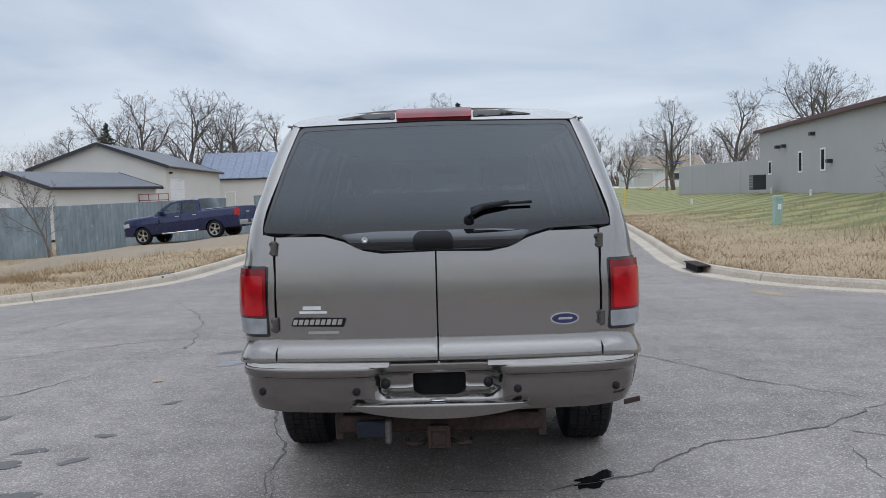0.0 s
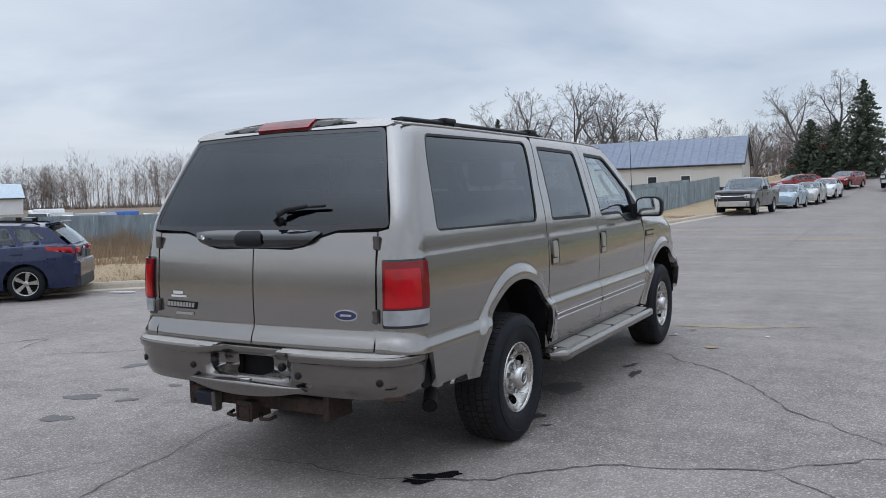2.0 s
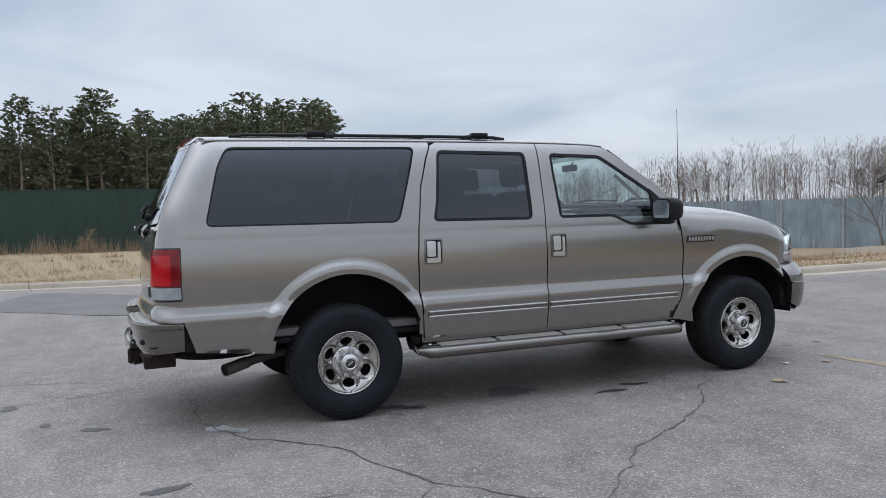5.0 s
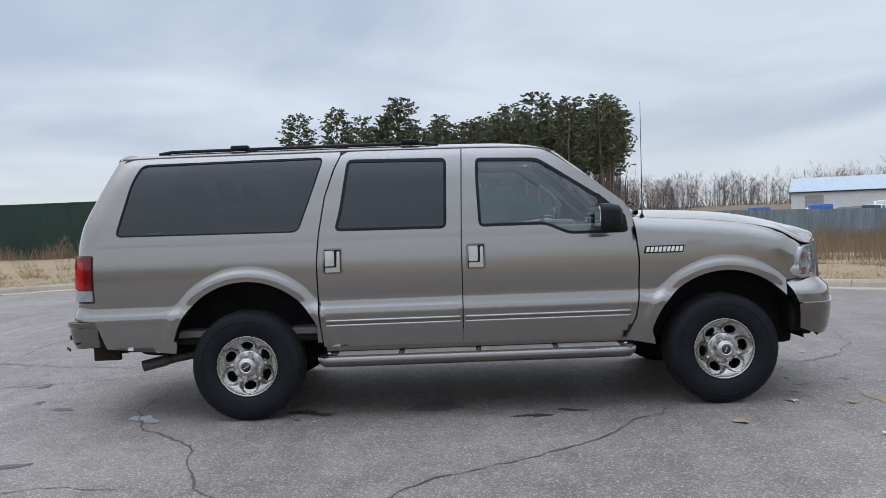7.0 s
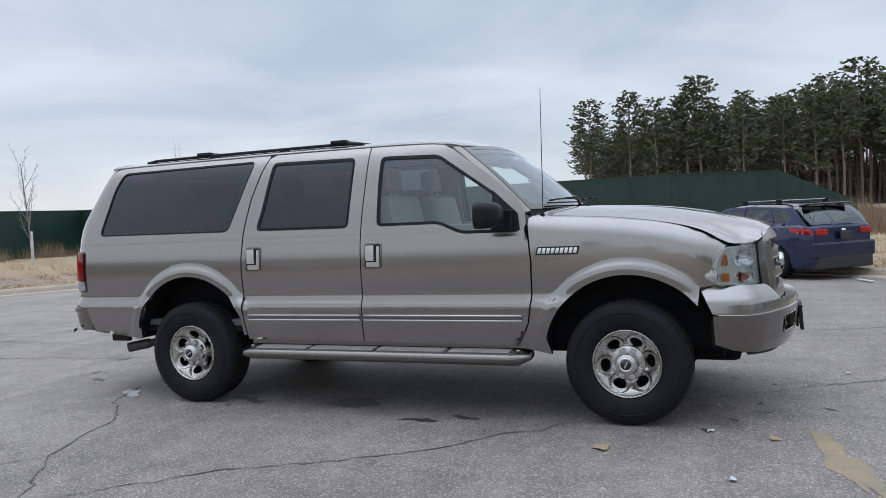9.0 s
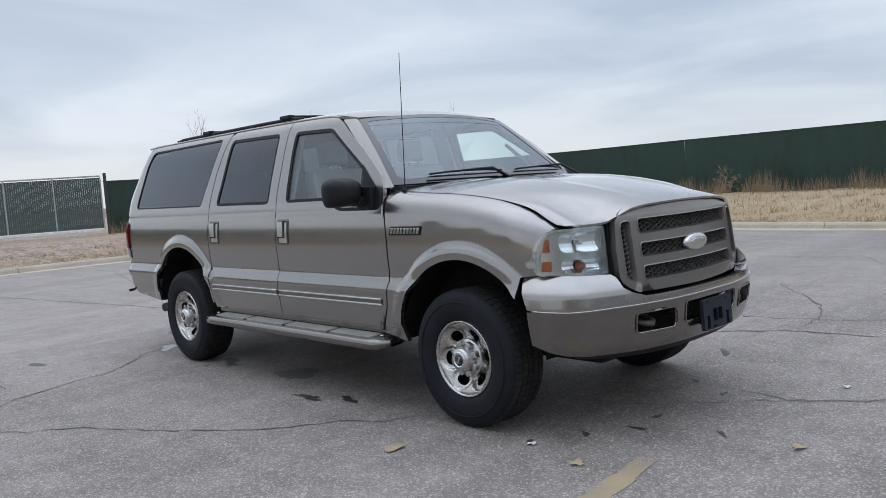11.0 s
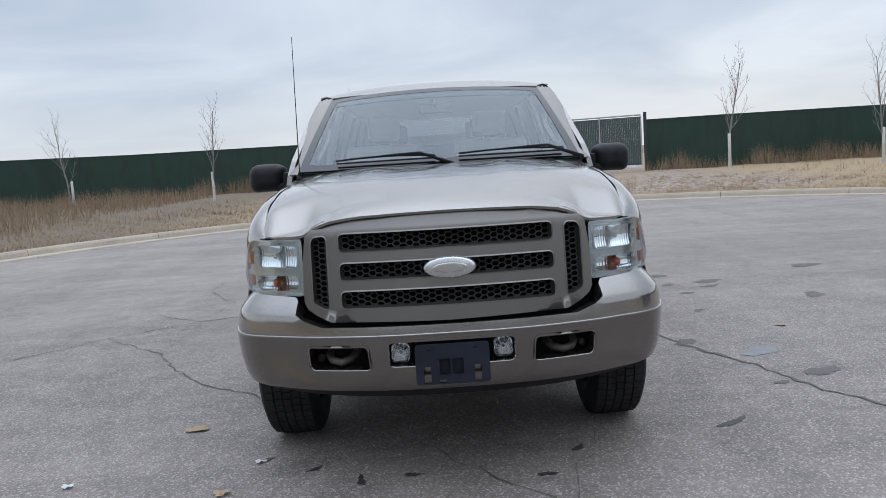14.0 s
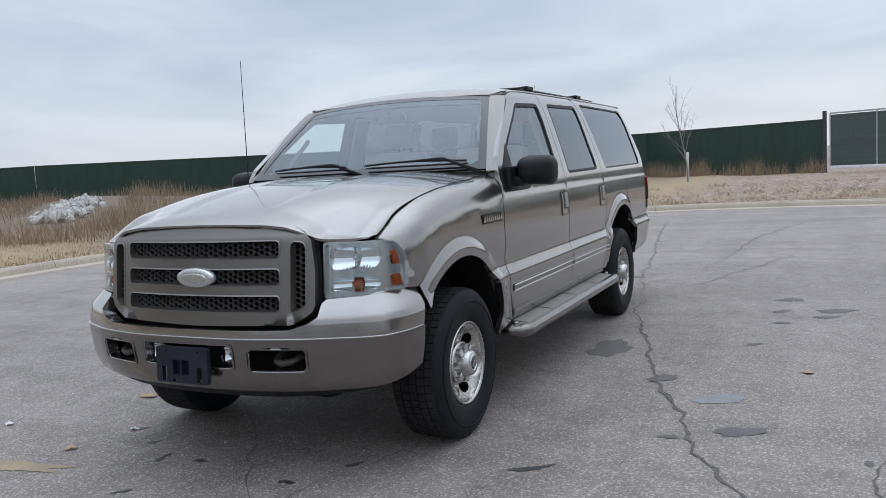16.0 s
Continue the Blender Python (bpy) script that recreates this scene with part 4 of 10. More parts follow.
for s in (1, -1):
    for z in (1.337, 0.965):
        hb = box(-0.014, 0.014, -0.014, 0.012, -0.036, 0.036, 0.006)
        add_box(hb, -0.022, 0.0, -0.004, 0.012, -0.030, -0.012, 0.003)
        add_box(hb, -0.022, 0.0, -0.004, 0.012, 0.012, 0.030, 0.003)
        part("door_hinge", moved(hb, pose(s * 0.792, float(back_skin(0.79, z)[1]) - 0.010, z)), STEEL, suv)

# side glass, black surrounds and seals
for nm, poly, mt in (("quarter_window", QWIN, TINT), ("rear_door_window", RDWIN, TINT)):
    for g in both(nm, poly, body_side, mt, suv, gap=0.07, lip=0.0, off=-0.008):
        g.visible_shadow = False
FD_GLASS = rounded([(1.713, 1.361), (1.703, 1.70), (1.708, 1.876), (2.17, 1.860), (2.60, 1.570), (2.603, 1.286), (2.37, 1.285), (2.20, 1.361)], 0.045, 5)
for g in both("front_door_window", FD_GLASS, body_side, CLEAR, suv, gap=0.07, lip=0.0, off=-0.012):
    g.visible_shadow = False


def shrink(poly, d):
    c = np.array(poly)
    a, b = np.roll(c, 1, 0) - c, np.roll(c, -1, 0) - c
    t = b / np.maximum(np.linalg.norm(b, axis=1, keepdims=True), 1e-6) - a / np.maximum(np.linalg.norm(a, axis=1, keepdims=True), 1e-6)
    n = np.stack([-t[:, 1], t[:, 0]], 1)
    n /= np.maximum(np.linalg.norm(n, axis=1, keepdims=True), 1e-6)
    area = 0.5 * np.sum(c[:, 0] * np.roll(c[:, 1], -1) - np.roll(c[:, 0], -1) * c[:, 1])
    return [tuple(p) for p in c + n * d * (1 if area > 0 else -1)]


for nm, poly, w in (("quarter_window_seal", QWIN, 0.012), ("rear_door_window_seal", RDWIN, 0.022), ("front_door_window_seal", FDWIN, 0.022)):
    both(nm, shrink(poly, -0.002), body_side, BLACK, suv, holes=[shrink(poly, w)], gap=0.04, lip=0.012, off=-0.002)
both("mirror_sail", [(2.595, 1.580), (2.785, 1.41), (2.80, 1.30), (2.78, 1.286), (2.60, 1.286)], body_side, BLACK, suv, gap=0.05, lip=0.02, off=0.003)

# windscreen, its black border and the cowl
ws_full = [(-0.985, 0.0), (-0.5, 0.0), (0.0, 0.0), (0.5, 0.0), (0.985, 0.0), (0.985, 0.5), (0.985, 1.0), (0.5, 1.0), (0, 1.0), (-0.5, 1.0), (-0.985, 1.0), (-0.985, 0.5)]
ws_in = rounded([(-0.93, 0.065), (0.93, 0.065), (0.925, 0.945), (-0.925, 0.945)], 0.06, 4)
ws = patch("windscreen", ws_full, screen_skin, SCREEN, suv, gap=0.08, lip=0.0, flip=True)
ws.visible_shadow = False
sb_ = patch("shade_band", [(-0.93, 0.865), (-0.5, 0.858), (0, 0.855), (0.5, 0.858), (0.93, 0.865), (0.926, 0.95), (-0.926, 0.95)], screen_skin, SHADE_BAND, suv, gap=0.08, lip=0.0, off=0.0015, flip=True, label="dark tinted sun band across the windscreen")
sb_.visible_shadow = False
patch("windscreen_border", ws_full, screen_skin, GLOSS_BLACK, suv, holes=[ws_in], gap=0.07, lip=0.012, off=0.003, flip=True)


def pillar_skin(a, b):
    x, y, z = screen_skin(np.sign(a) * np.clip(np.abs(a), 0, 0.985), b)
    k = np.clip((np.abs(a) - 0.985) / 0.07, 0, 1)
    out = side_x(np.clip(z, 1.40, 1.96)) - 0.001
    return x + np.sign(a) * k * (out - np.abs(x)), y - 0.012 * k - 0.020 * k * k, z - 0.004 * k * k


# body-coloured pillars; the darker paint puts shade on their sky-facing side
both("windscreen_pillar", [(0.985, -0.02), (1.055, -0.02), (1.055, 0.5), (1.055, 1.02), (0.985, 1.02), (0.985, 0.5)], pillar_skin, BODY_DARK, suv, gap=0.03, lip=0.02, flip=True)


def cowl_skin(x, t):
    x, t = np.asarray(x, float), np.asarray(t, float)
    c = 1 - (x / 0.9) ** 2
    y0, y1 = 2.835 + 0.15 * c, 2.89 + 0.165 * c
    return x + 0 * t, y0 + (y1 - y0) * t, 1.428 - 0.030 * t + 0 * x - 0.02 * np.abs(x)


patch("cowl_panel", [(-0.885, -0.3), (0.885, -0.3), (0.885, 1.1), (-0.885, 1.1)], cowl_skin, BLACK, suv, gap=0.08, lip=0.02)
for i in range(26):
    x = -0.62 + i * 0.05
    part("cowl_slot", box(x - 0.018, x + 0.018, 2.975 - 0.15 * (x / 0.9) ** 2, 2.992 - 0.15 * (x / 0.9) ** 2, 1.408, 1.416, 0.002), DARK_VOID, suv)
for x0, x1 in ((0.62, 0.02), (-0.12, -0.76)):
    wp = new("windscreen_wiper")
    wp.parent = suv
    p = [screen_skin(x / 0.87, 0.075 + 0.02 * i) for i, x in enumerate(np.linspace(x0, x1, 8) * 0.98)]
    line = [Vector((float(a), float(b) + 0.022, float(c) + 0.02)) for a, b, c in (screen_skin(x / 0.87, 0.05) for x in np.linspace(x0, x1, 9))]
    part("blade", tube([q - Vector((0, 0.006, 0.006)) for q in line], 0.006, 6), BLACK, wp)
    part("spine", tube([q + Vector((0, 0.010, 0.010 + 0.012 * math.sin(math.pi * i / 8))) for i, q in enumerate(line)], 0.007, 6), BLACK, wp)
    mid = line[4]
    xs = x1 - 0.12
    part("arm", tube([mid + Vector((0.03, 0.01, 0.024)), Vector(((mid.x + xs) / 2, mid.y + 0.03, mid.z + 0.03)), Vector((xs, 2.985, 1.425))], [0.007, 0.009, 0.014], 6), BLACK, wp)
part("radio_antenna", tube([(0.865, 2.93, 1.38), (0.86, 2.935, 1.45), (0.84, 2.944, 2.246)], [0.006, 0.0035, 0.002], 6), BLACK, suv)
part("antenna_base", tube([(0.866, 2.93, 1.375), (0.866, 2.93, 1.40), (0.865, 2.931, 1.415)], [0.020, 0.016, 0.007], 10), BLACK, suv)
rw = new("rear_wiper")
rw.parent = suv
ya = float(back_skin(0.2, 1.47)[1])
part("pivot", moved(lathe([(0.0, 0.026), (0.022, 0.026), (0.032, 0.018), (0.034, 0.0)], 16), pose(0.165, ya - 0.0, 1.452, 0, 0, -90)), BLACK, rw)
part("arm", tube([(0.165, ya - 0.036, 1.452), (0.185, ya - 0.04, 1.495), (0.24, ya - 0.03, 1.516), (0.36, ya - 0.012, 1.530)], [0.022, 0.020, 0.015, 0.010], 8), BLACK, rw)
part("blade", tube([(0.19, ya - 0.005, 1.508), (0.30, ya - 0.006, 1.524), (0.47, ya - 0.002, 1.530)], 0.008, 6), BLACK, rw)

SATIN_EDGE = plain_mat("satin_bright_edge", (0.62, 0.61, 0.60), 0.32, 0.6, wear=0.06)
# lower mouldings on the doors, with bright edges
for k in (False, True):
    for y0, y1 in ((0.580, 1.558), (1.592, 2.795)):
        md = new("door_moulding")
        md.parent = suv
        patch("strip", [(y0, 0.681), (y1, 0.681), (y1, 0.720), (y0, 0.720)], body_side, BODY_DARK, md, gap=0.06, lip=0.006, off=0.008, mirror=k)
        for z in (0.683, 0.718):
            bead = [body_side(np.array([y]), np.array([z])) for y in np.linspace(y0, y1, 14)]
            part("bright_edge", tube([((-1 if k else 1) * (float(a[0]) + 0.009), float(b[0]), float(c[0])) for a, b, c in bead], 0.0055, 8), SATIN_EDGE, md, smooth=True)

# door handles: a recessed cup with a paddle
for k in (False, True):
    for y0 in (0.568, 1.612):
        dh = new("door_handle")
        dh.parent = suv
        o = rounded([(y0, 1.058), (y0 + 0.14, 1.058), (y0 + 0.145, 1.243), (y0 + 0.005, 1.243)], 0.018, 3)
        patch("frame", o, body_side, BODY_DARK, dh, holes=[shrink(o, 0.010)], gap=0.03, lip=0.008, off=0.006, mirror=k)
        patch("cup", shrink(o, 0.009), body_side, BLACK, dh, gap=0.04, lip=0.004, off=0.0015, mirror=k)
        patch("paddle", rounded([(y0 + 0.018, 1.115), (y0 + 0.085, 1.115), (y0 + 0.085, 1.226), (y0 + 0.018, 1.226)], 0.008, 2), body_side, DULL_CHROME, dh, gap=0.03, lip=0.015, off=0.014, mirror=k)
        patch("shelf", rounded([(y0 + 0.018, 1.070), (y0 + 0.125, 1.070), (y0 + 0.125, 1.22), (y0 + 0.105, 1.22), (y0 + 0.100, 1.105), (y0 + 0.018, 1.105)], 0.006, 2), body_side, DULL_CHROME, dh, gap=0.03, lip=0.006, off=0.005, mirror=k)
patch("fuel_door_line", rounded([(-0.42, 1.02), (-0.26, 1.02), (-0.26, 1.18), (-0.42, 1.18)], 0.03, 4), body_side, BODY, suv, gap=0.04, lip=0.004, off=0.002, mirror=True)

# badges: a slanted plate with a row of plain bright blocks in place of letters
for k in (False, True):
    bd = new("wing_badge")
    bd.parent = suv
    sg = -1 if k else 1
    q0 = [(2.905, 1.124), (3.19, 1.124), (3.205, 1.178), (2.92, 1.178)]
    patch("plate", rounded(q0, 0.006, 2), fender_skin, BLACK, bd, gap=0.04, lip=0.004, off=0.005, mirror=k)
    for i in range(9):
        a = 2.919 + i * 0.0303
        q = [(a, 1.133), (a + 0.022, 1.133), (a + 0.031, 1.169), (a + 0.009, 1.169)]
        if k:
            q = [(6.11 - y, z) for y, z in q]
        patch("block", q, fender_skin, CHROME, bd, gap=0.05, lip=0.003, off=0.009, mirror=k)
bd = new("tailgate_badge")
bd.parent = suv
patch("plate", rounded([(-0.715, 0.957), (-0.70, 1.0), (-0.44, 0.995), (-0.455, 0.952)], 0.005, 2), back_skin, BLACK, bd, gap=0.04, lip=0.004, off=0.005)
for i in range(9):
    a = -0.706 + i * 0.0275
    patch("block", [(a, 0.964), (a + 0.020, 0.964), (a + 0.028, 0.990), (a + 0.008, 0.990)], back_skin, DULL_CHROME, bd, gap=0.05, lip=0.003, off=0.009)
patch("script_bar", rounded([(-0.635, 0.918), (-0.48, 0.918), (-0.475, 0.932), (-0.63, 0.932)], 0.005, 2), back_skin, DULL_CHROME, bd, gap=0.05, lip=0.003, off=0.006)
for x0, x1, z, hh in ((-0.655, -0.565, 1.045, 0.009), (-0.672, -0.535, 1.024, 0.006)):
    patch("dealer_decal_bar", [(x0, z - hh), (x1, z - hh), (x1, z + hh), (x0, z + hh)], back_skin, WHITE_DECAL, suv, gap=0.05, lip=0.0, off=0.0015)


def oval(cx, cz, a, b, n=28):
    return [(cx + a * math.cos(2 * math.pi * i / n), cz + b * math.sin(2 * math.pi * i / n)) for i in range(n)]


ov = new("oval_emblem")
ov.parent = suv
patch("rim", oval(0.612, 0.966, 0.070, 0.030), back_skin, CHROME, ov, gap=0.03, lip=0.005, off=0.005)
patch("field", oval(0.612, 0.966, 0.062, 0.0235), back_skin, BLUE_BADGE, ov, gap=0.03, lip=0.002, off=0.008)
patch("bar", rounded([(0.578, 0.961), (0.646, 0.961), (0.650, 0.972), (0.582, 0.972)], 0.004, 2), back_skin, CHROME, ov, gap=0.03, lip=0.001, off=0.0095)


# ---- front of the vehicle ----
def grille_y(x):
    return 4.412 - 0.070 * (np.abs(x) / 0.6) ** 2


def grille_skin(x, z):
    x, z = np.asarray(x, float), np.asarray(z, float)
    return x + 0 * z, grille_y(x) - 0.11 * (z - 1.0) - 0.03 * step(1.17, 1.235, z), z + 0 * x


g_half = [(0.0, 1.234), (0.38, 1.228), (0.54, 1.212), (0.585, 1.192), (0.618, 1.152), (0.634, 1.02), (0.634, 0.868), (0.622, 0.842), (0.585, 0.815), (0.525, 0.785), (0.0, 0.776)]
g_out = g_half + [(-x, z) for x, z in g_half[-2:0:-1]]
BARS = [(1.086, 1.162), (0.960, 1.032), (0.836, 0.908)]
bar_holes = [rounded([(-0.472, a), (0.472, a), (0.472, b), (-0.472, b)], 0.022, 4) for a, b in BARS]
v_hole = [(0.530, 0.835), (0.560, 0.840), (0.600, 0.868), (0.600, 1.130), (0.588, 1.152), (0.542, 1.156), (0.530, 1.142)]
v_holes = [rounded(v_hole, 0.012, 2), rounded([(-x, z) for x, z in v_hole][::-1], 0.012, 2)]
gr = new("grille")
gr.parent = suv
patch("grille_frame", shrink(g_out, -0.010), grille_skin, GRILLE_PAINT, gr, holes=bar_holes + v_holes, gap=0.04, lip=0.045, flip=True, label="grey painted grille frame")
# sloped reveals round the openings
def reveal(outline, wide, deep):
    o = densify(list(outline), 0.05)
    i_ = shrink(o, wide)
    vs = [tuple(float(v) for v in grille_skin(x, z)) for x, z in shrink(o, -0.006)] + [tuple(float(v) for v in grille_skin(x, z)) for x, z in o] + [tuple(float(v) for v in grille_skin(x, z)) for x, z in i_]
    n_ = len(o)
    vs = [(x, y + (0.001, 0.005, -deep)[k // n_], z) for k, (x, y, z) in enumerate(vs)]
    fs = [(r * n_ + k, r * n_ + (k + 1) % n_, (r + 1) * n_ + (k + 1) % n_, (r + 1) * n_ + k) for r in (0, 1) for k in range(n_)]
    bm = bmesh.new()
    vv = [bm.verts.new(v) for v in vs]
    for f in fs:
        bm.faces.new([vv[q] for q in f])
    bmesh.ops.recalc_face_normals(bm, faces=bm.faces)
    return bm


for h in bar_holes + v_holes:
    part("grille_reveal", reveal(h, 0.007, 0.024), GRILLE_PAINT, gr)


def hex_mesh(x0, x1, z0, z1, size, bar):
    """A sheet of hexagonal mesh: one flat frame of bars around each cell."""
    verts, faces = [], []
    dx, dz = size * 1.5 * 1.35, size * math.sqrt(3)
    c = 0
    col = 0
    x = x0
    while x <= x1 + size * 1.35:
        z = z0 + (dz / 2 if col % 2 else 0)
        while z <= z1 + dz / 2:
            s = len(verts)
            for rad, yo in ((size, 0.0), (size - bar, 0.004), (size - bar, -0.012)):
                for k in range(6):
                    t = math.pi / 3 * k
                    px = min(max(x + 1.35 * rad * math.cos(t), x0), x1)
                    pz = min(max(z + rad * math.sin(t), z0), z1)
                    verts.append((px, float(grille_y(px)) - 0.11 * (pz - 1.0) - 0.030 + yo, pz))
            for k in range(6):
                j = (k + 1) % 6
                faces.append((s + k, s + 6 + k, s + 6 + j, s + j))
                faces.append((s + 6 + k, s + 12 + k, s + 12 + j, s + 6 + j))
            z += dz
        x += dx
        col += 1
    return verts, faces


GRILLE_MESH = plain_mat("grille_mesh_plastic", (0.16, 0.153, 0.146), 0.38, 0.4, coat=0.3)
for a, b in BARS:
    v, f = hex_mesh(-0.475, 0.475, a - 0.003, b + 0.003, 0.0142, 0.0021)
    mesh_ob("grille_mesh", v, f, GRILLE_MESH, gr)
for s in (1, -1):
    xa, xb = sorted((s * 0.526, s * 0.600))
    v, f = hex_mesh(xa, xb, 0.833, 1.158, 0.0142, 0.0021)
    mesh_ob("grille_mesh", v, f, GRILLE_MESH, gr)
part("grille_backing", box(-0.62, 0.62, 4.20, 4.24, 0.79, 1.19, 0.01), DARK_VOID, gr)
patch("grille_surround", shrink(g_out, -0.012), lambda x, z: (grille_skin(x, z)[0], grille_skin(x, z)[1] - 0.05, grille_skin(x, z)[2]), DARK_VOID, gr, holes=[shrink(g_out, 0.02)], gap=0.06, lip=0.10, flip=True)
fo = new("oval_emblem")
fo.parent = suv


def dome(cx, cz, a, b, h, y0):
    bm = bmesh.new()
    rings = []
    for r, d in ((1.0, 0.0), (0.98, 0.5), (0.93, 0.8), (0.8, 0.93), (0.5, 0.99), (0.2, 1.0)):
        rings.append([bm.verts.new((cx + a * r * math.cos(t), y0 + h * d, cz + b * r * math.sin(t))) for t in (2 * math.pi * i / 36 for i in range(36))])
    for r0, r1 in zip(rings, rings[1:]):
        for i in range(36):
            fc = bm.faces.new((r0[i], r1[i], r1[(i + 1) % 36], r0[(i + 1) % 36]))
            fc.smooth = True
    bm.faces.new(rings[-1])
    bmesh.ops.recalc_face_normals(bm, faces=bm.faces)
    return bm


SATIN = plain_mat("satin_silver", (0.60, 0.60, 0.61), 0.28, 0.9, wear=0.1)
part("plate", dome(-0.013, 0.996, 0.118, 0.049, 0.030, 4.408), SATIN, fo, smooth=True)
part("mark", dome(-0.013, 0.996, 0.078, 0.022, 0.004, 4.4365), DULL_CHROME, fo, smooth=True)

# head lamps: pale housing, fluted upper bowl, faceted lower bowl with its amber bulb, side reflectors, clear cover
LAMP_GREY = plain_mat("lamp_housing_silver", (0.56, 0.575, 0.585), 0.20, 0.85, wear=0.06)
LAMP_BOWL = plain_mat("aluminised_bowl", (0.80, 0.82, 0.83), 0.10, 1.0, wear=0.05)
for s in (1, -1):
    hl = new("head_light")
    hl.parent = suv

    def lamp_skin(u, z, back=0.0, s=s):
        u, z = np.asarray(u, float), np.asarray(z, float)
        t = np.clip((u - 0.652) / 0.31, 0, 1)
        y = 4.290 - 0.045 * t - 0.185 * t**3.2 - 0.02 * (z - 0.885) / 0.25 - back
        return s * (u + 0 * z), y, z + 0 * u
    L_OUT = rounded([(0.652, 0.884), (0.955, 0.900), (0.968, 0.96), (0.958, 1.06), (0.930, 1.128), (0.90, 1.140), (0.652, 1.143)], 0.018, 3)
    fl = s > 0
    BOWLS = []
    for z0, z1 in ((1.014, 1.116), (0.908, 0.978)):
        BOWLS.append(rounded([(0.680, z0), (0.880, z0 + 0.003), (0.892, (z0 + z1) / 2), (0.884, z1), (0.680, z1)], 0.022, 4))
    patch("housing", L_OUT, lambda u, z: lamp_skin(u, z, 0.024), LAMP_GREY, hl, holes=BOWLS, gap=0.03, lip=0.05, flip=fl)
    patch("bezel", L_OUT, lambda u, z: lamp_skin(u, z, 0.006), LAMP_GREY, hl, holes=[shrink(L_OUT, 0.010)], gap=0.03, lip=0.06, flip=fl)
    for q, nm in zip(BOWLS, ("high_beam_reflector", "low_beam_reflector")):
        cz = 1.065 if nm[0] == "h" else 0.943
        cx, hh = 0.785, 0.055 if nm[0] == "h" else 0.038

        def bowl(u, z, cx=cx, cz=cz, hh=hh, facet=nm[0] == "l", lamp_skin=lamp_skin):
            u, z = np.asarray(u, float), np.asarray(z, float)
            x, y, zz = lamp_skin(u, z, 0.026)
            d = ((u - cx) / 0.108) ** 2 + ((z - cz) / hh) ** 2
            rib = 0.0030 * np.abs(np.sin((u - cx) * 260)) * np.clip(np.abs(u - cx) / 0.05, 0.25, 1)
            cell = 0.0028 * np.abs(np.sin((u - cx) * 210)) * np.abs(np.sin((z - cz) * 210))
            return x, y - 0.052 * np.clip(1 - d * 0.55, 0, 1) + (cell if facet else rib), zz
        patch(nm, shrink(q, -0.003), bowl, LAMP_BOWL, hl, gap=0.0042, lip=0.0, flip=fl)
        patch("reflector_rim", shrink(q, -0.007), lambda u, z: lamp_skin(u, z, 0.016), LAMP_GREY, hl, holes=[q], gap=0.03, lip=0.016, flip=fl)
        x, y, zz = lamp_skin(np.array([cx]), np.array([cz]), 0.074)
        at = Matrix.Translation((float(x[0]), float(y[0]), float(zz[0]))) @ pose(0, 0, 0, 0, 0, 90)
        if nm[0] == "h":
            part("bulb", moved(lathe([(0.0, 0.012), (0.034, 0.012), (0.046, 0.007), (0.048, 0.0)], 14), at), DULL_CHROME, hl)
        else:
            part("amber_bulb", moved(lathe([(0.0, 0.021), (0.022, 0.023), (0.042, 0.018), (0.052, 0.0)], 16), at), AMBER, hl, "amber indicator bulb")
    for z0, z1 in ((1.024, 1.090), (0.925, 0.978)):
        patch("amber_side_light", rounded([(0.922, z0), (0.950 - (z1 - 0.97) * 0.06, z0), (0.945 - (z1 - 0.97) * 0.1, z1), (0.920, z1)], 0.006, 2), lambda u, z: lamp_skin(u, z, 0.010), AMBER, hl, gap=0.02, lip=0.02, flip=fl)
    cov = patch("clear_cover", L_OUT, lamp_skin, LENS, hl, gap=0.04, lip=0.0, flip=fl)
    cov.visible_shadow = False

# front bumper in plan from the centre outwards
BP = np.array([(0, 4.515), (0.15, 4.513), (0.3, 4.503), (0.5, 4.467), (0.65, 4.420), (0.78, 4.360), (0.89, 4.300), (0.960, 4.232), (1.0, 4.150), (1.02, 4.06), (1.03, 3.955)])
bp_s = np.concatenate([[0], np.cumsum(np.hypot(*np.diff(BP, axis=0).T))])
bp_x, bp_y = smooth_curve(bp_s, BP[:, 0]), smooth_curve(bp_s, BP[:, 1])
S_END = float(bp_s[-1])


def s_of(x):
    return float(np.interp(x, BP[:, 0], bp_s))


bump_in = smooth_curve([0.40, 0.45, 0.49, 0.54, 0.62, 0.70, 0.728, 0.775, 0.808, 0.822, 0.86, 0.90, 0.95], [0.12, 0.075, 0.042, 0.022, 0.008, 0.001, 0.0, 0.005, 0.010, 0.018, 0.052, 0.092, 0.13])


def bumper_skin(s, z):
    s, z = np.asarray(s, float), np.asarray(z, float)
    a = np.abs(s)
    x, y = bp_x(a), bp_y(a)
    e = 0.01
    tx, ty = bp_x(np.clip(a + e, 0, S_END)) - bp_x(np.clip(a - e, 0, S_END)), bp_y(np.clip(a + e, 0, S_END)) - bp_y(np.clip(a - e, 0, S_END))
    ln = np.hypot(tx, ty) + 1e-9
    d = bump_in(z)
    return np.sign(s) * np.clip(x + ty / ln * d, 0, None), y - tx / ln * d, z + 0 * s


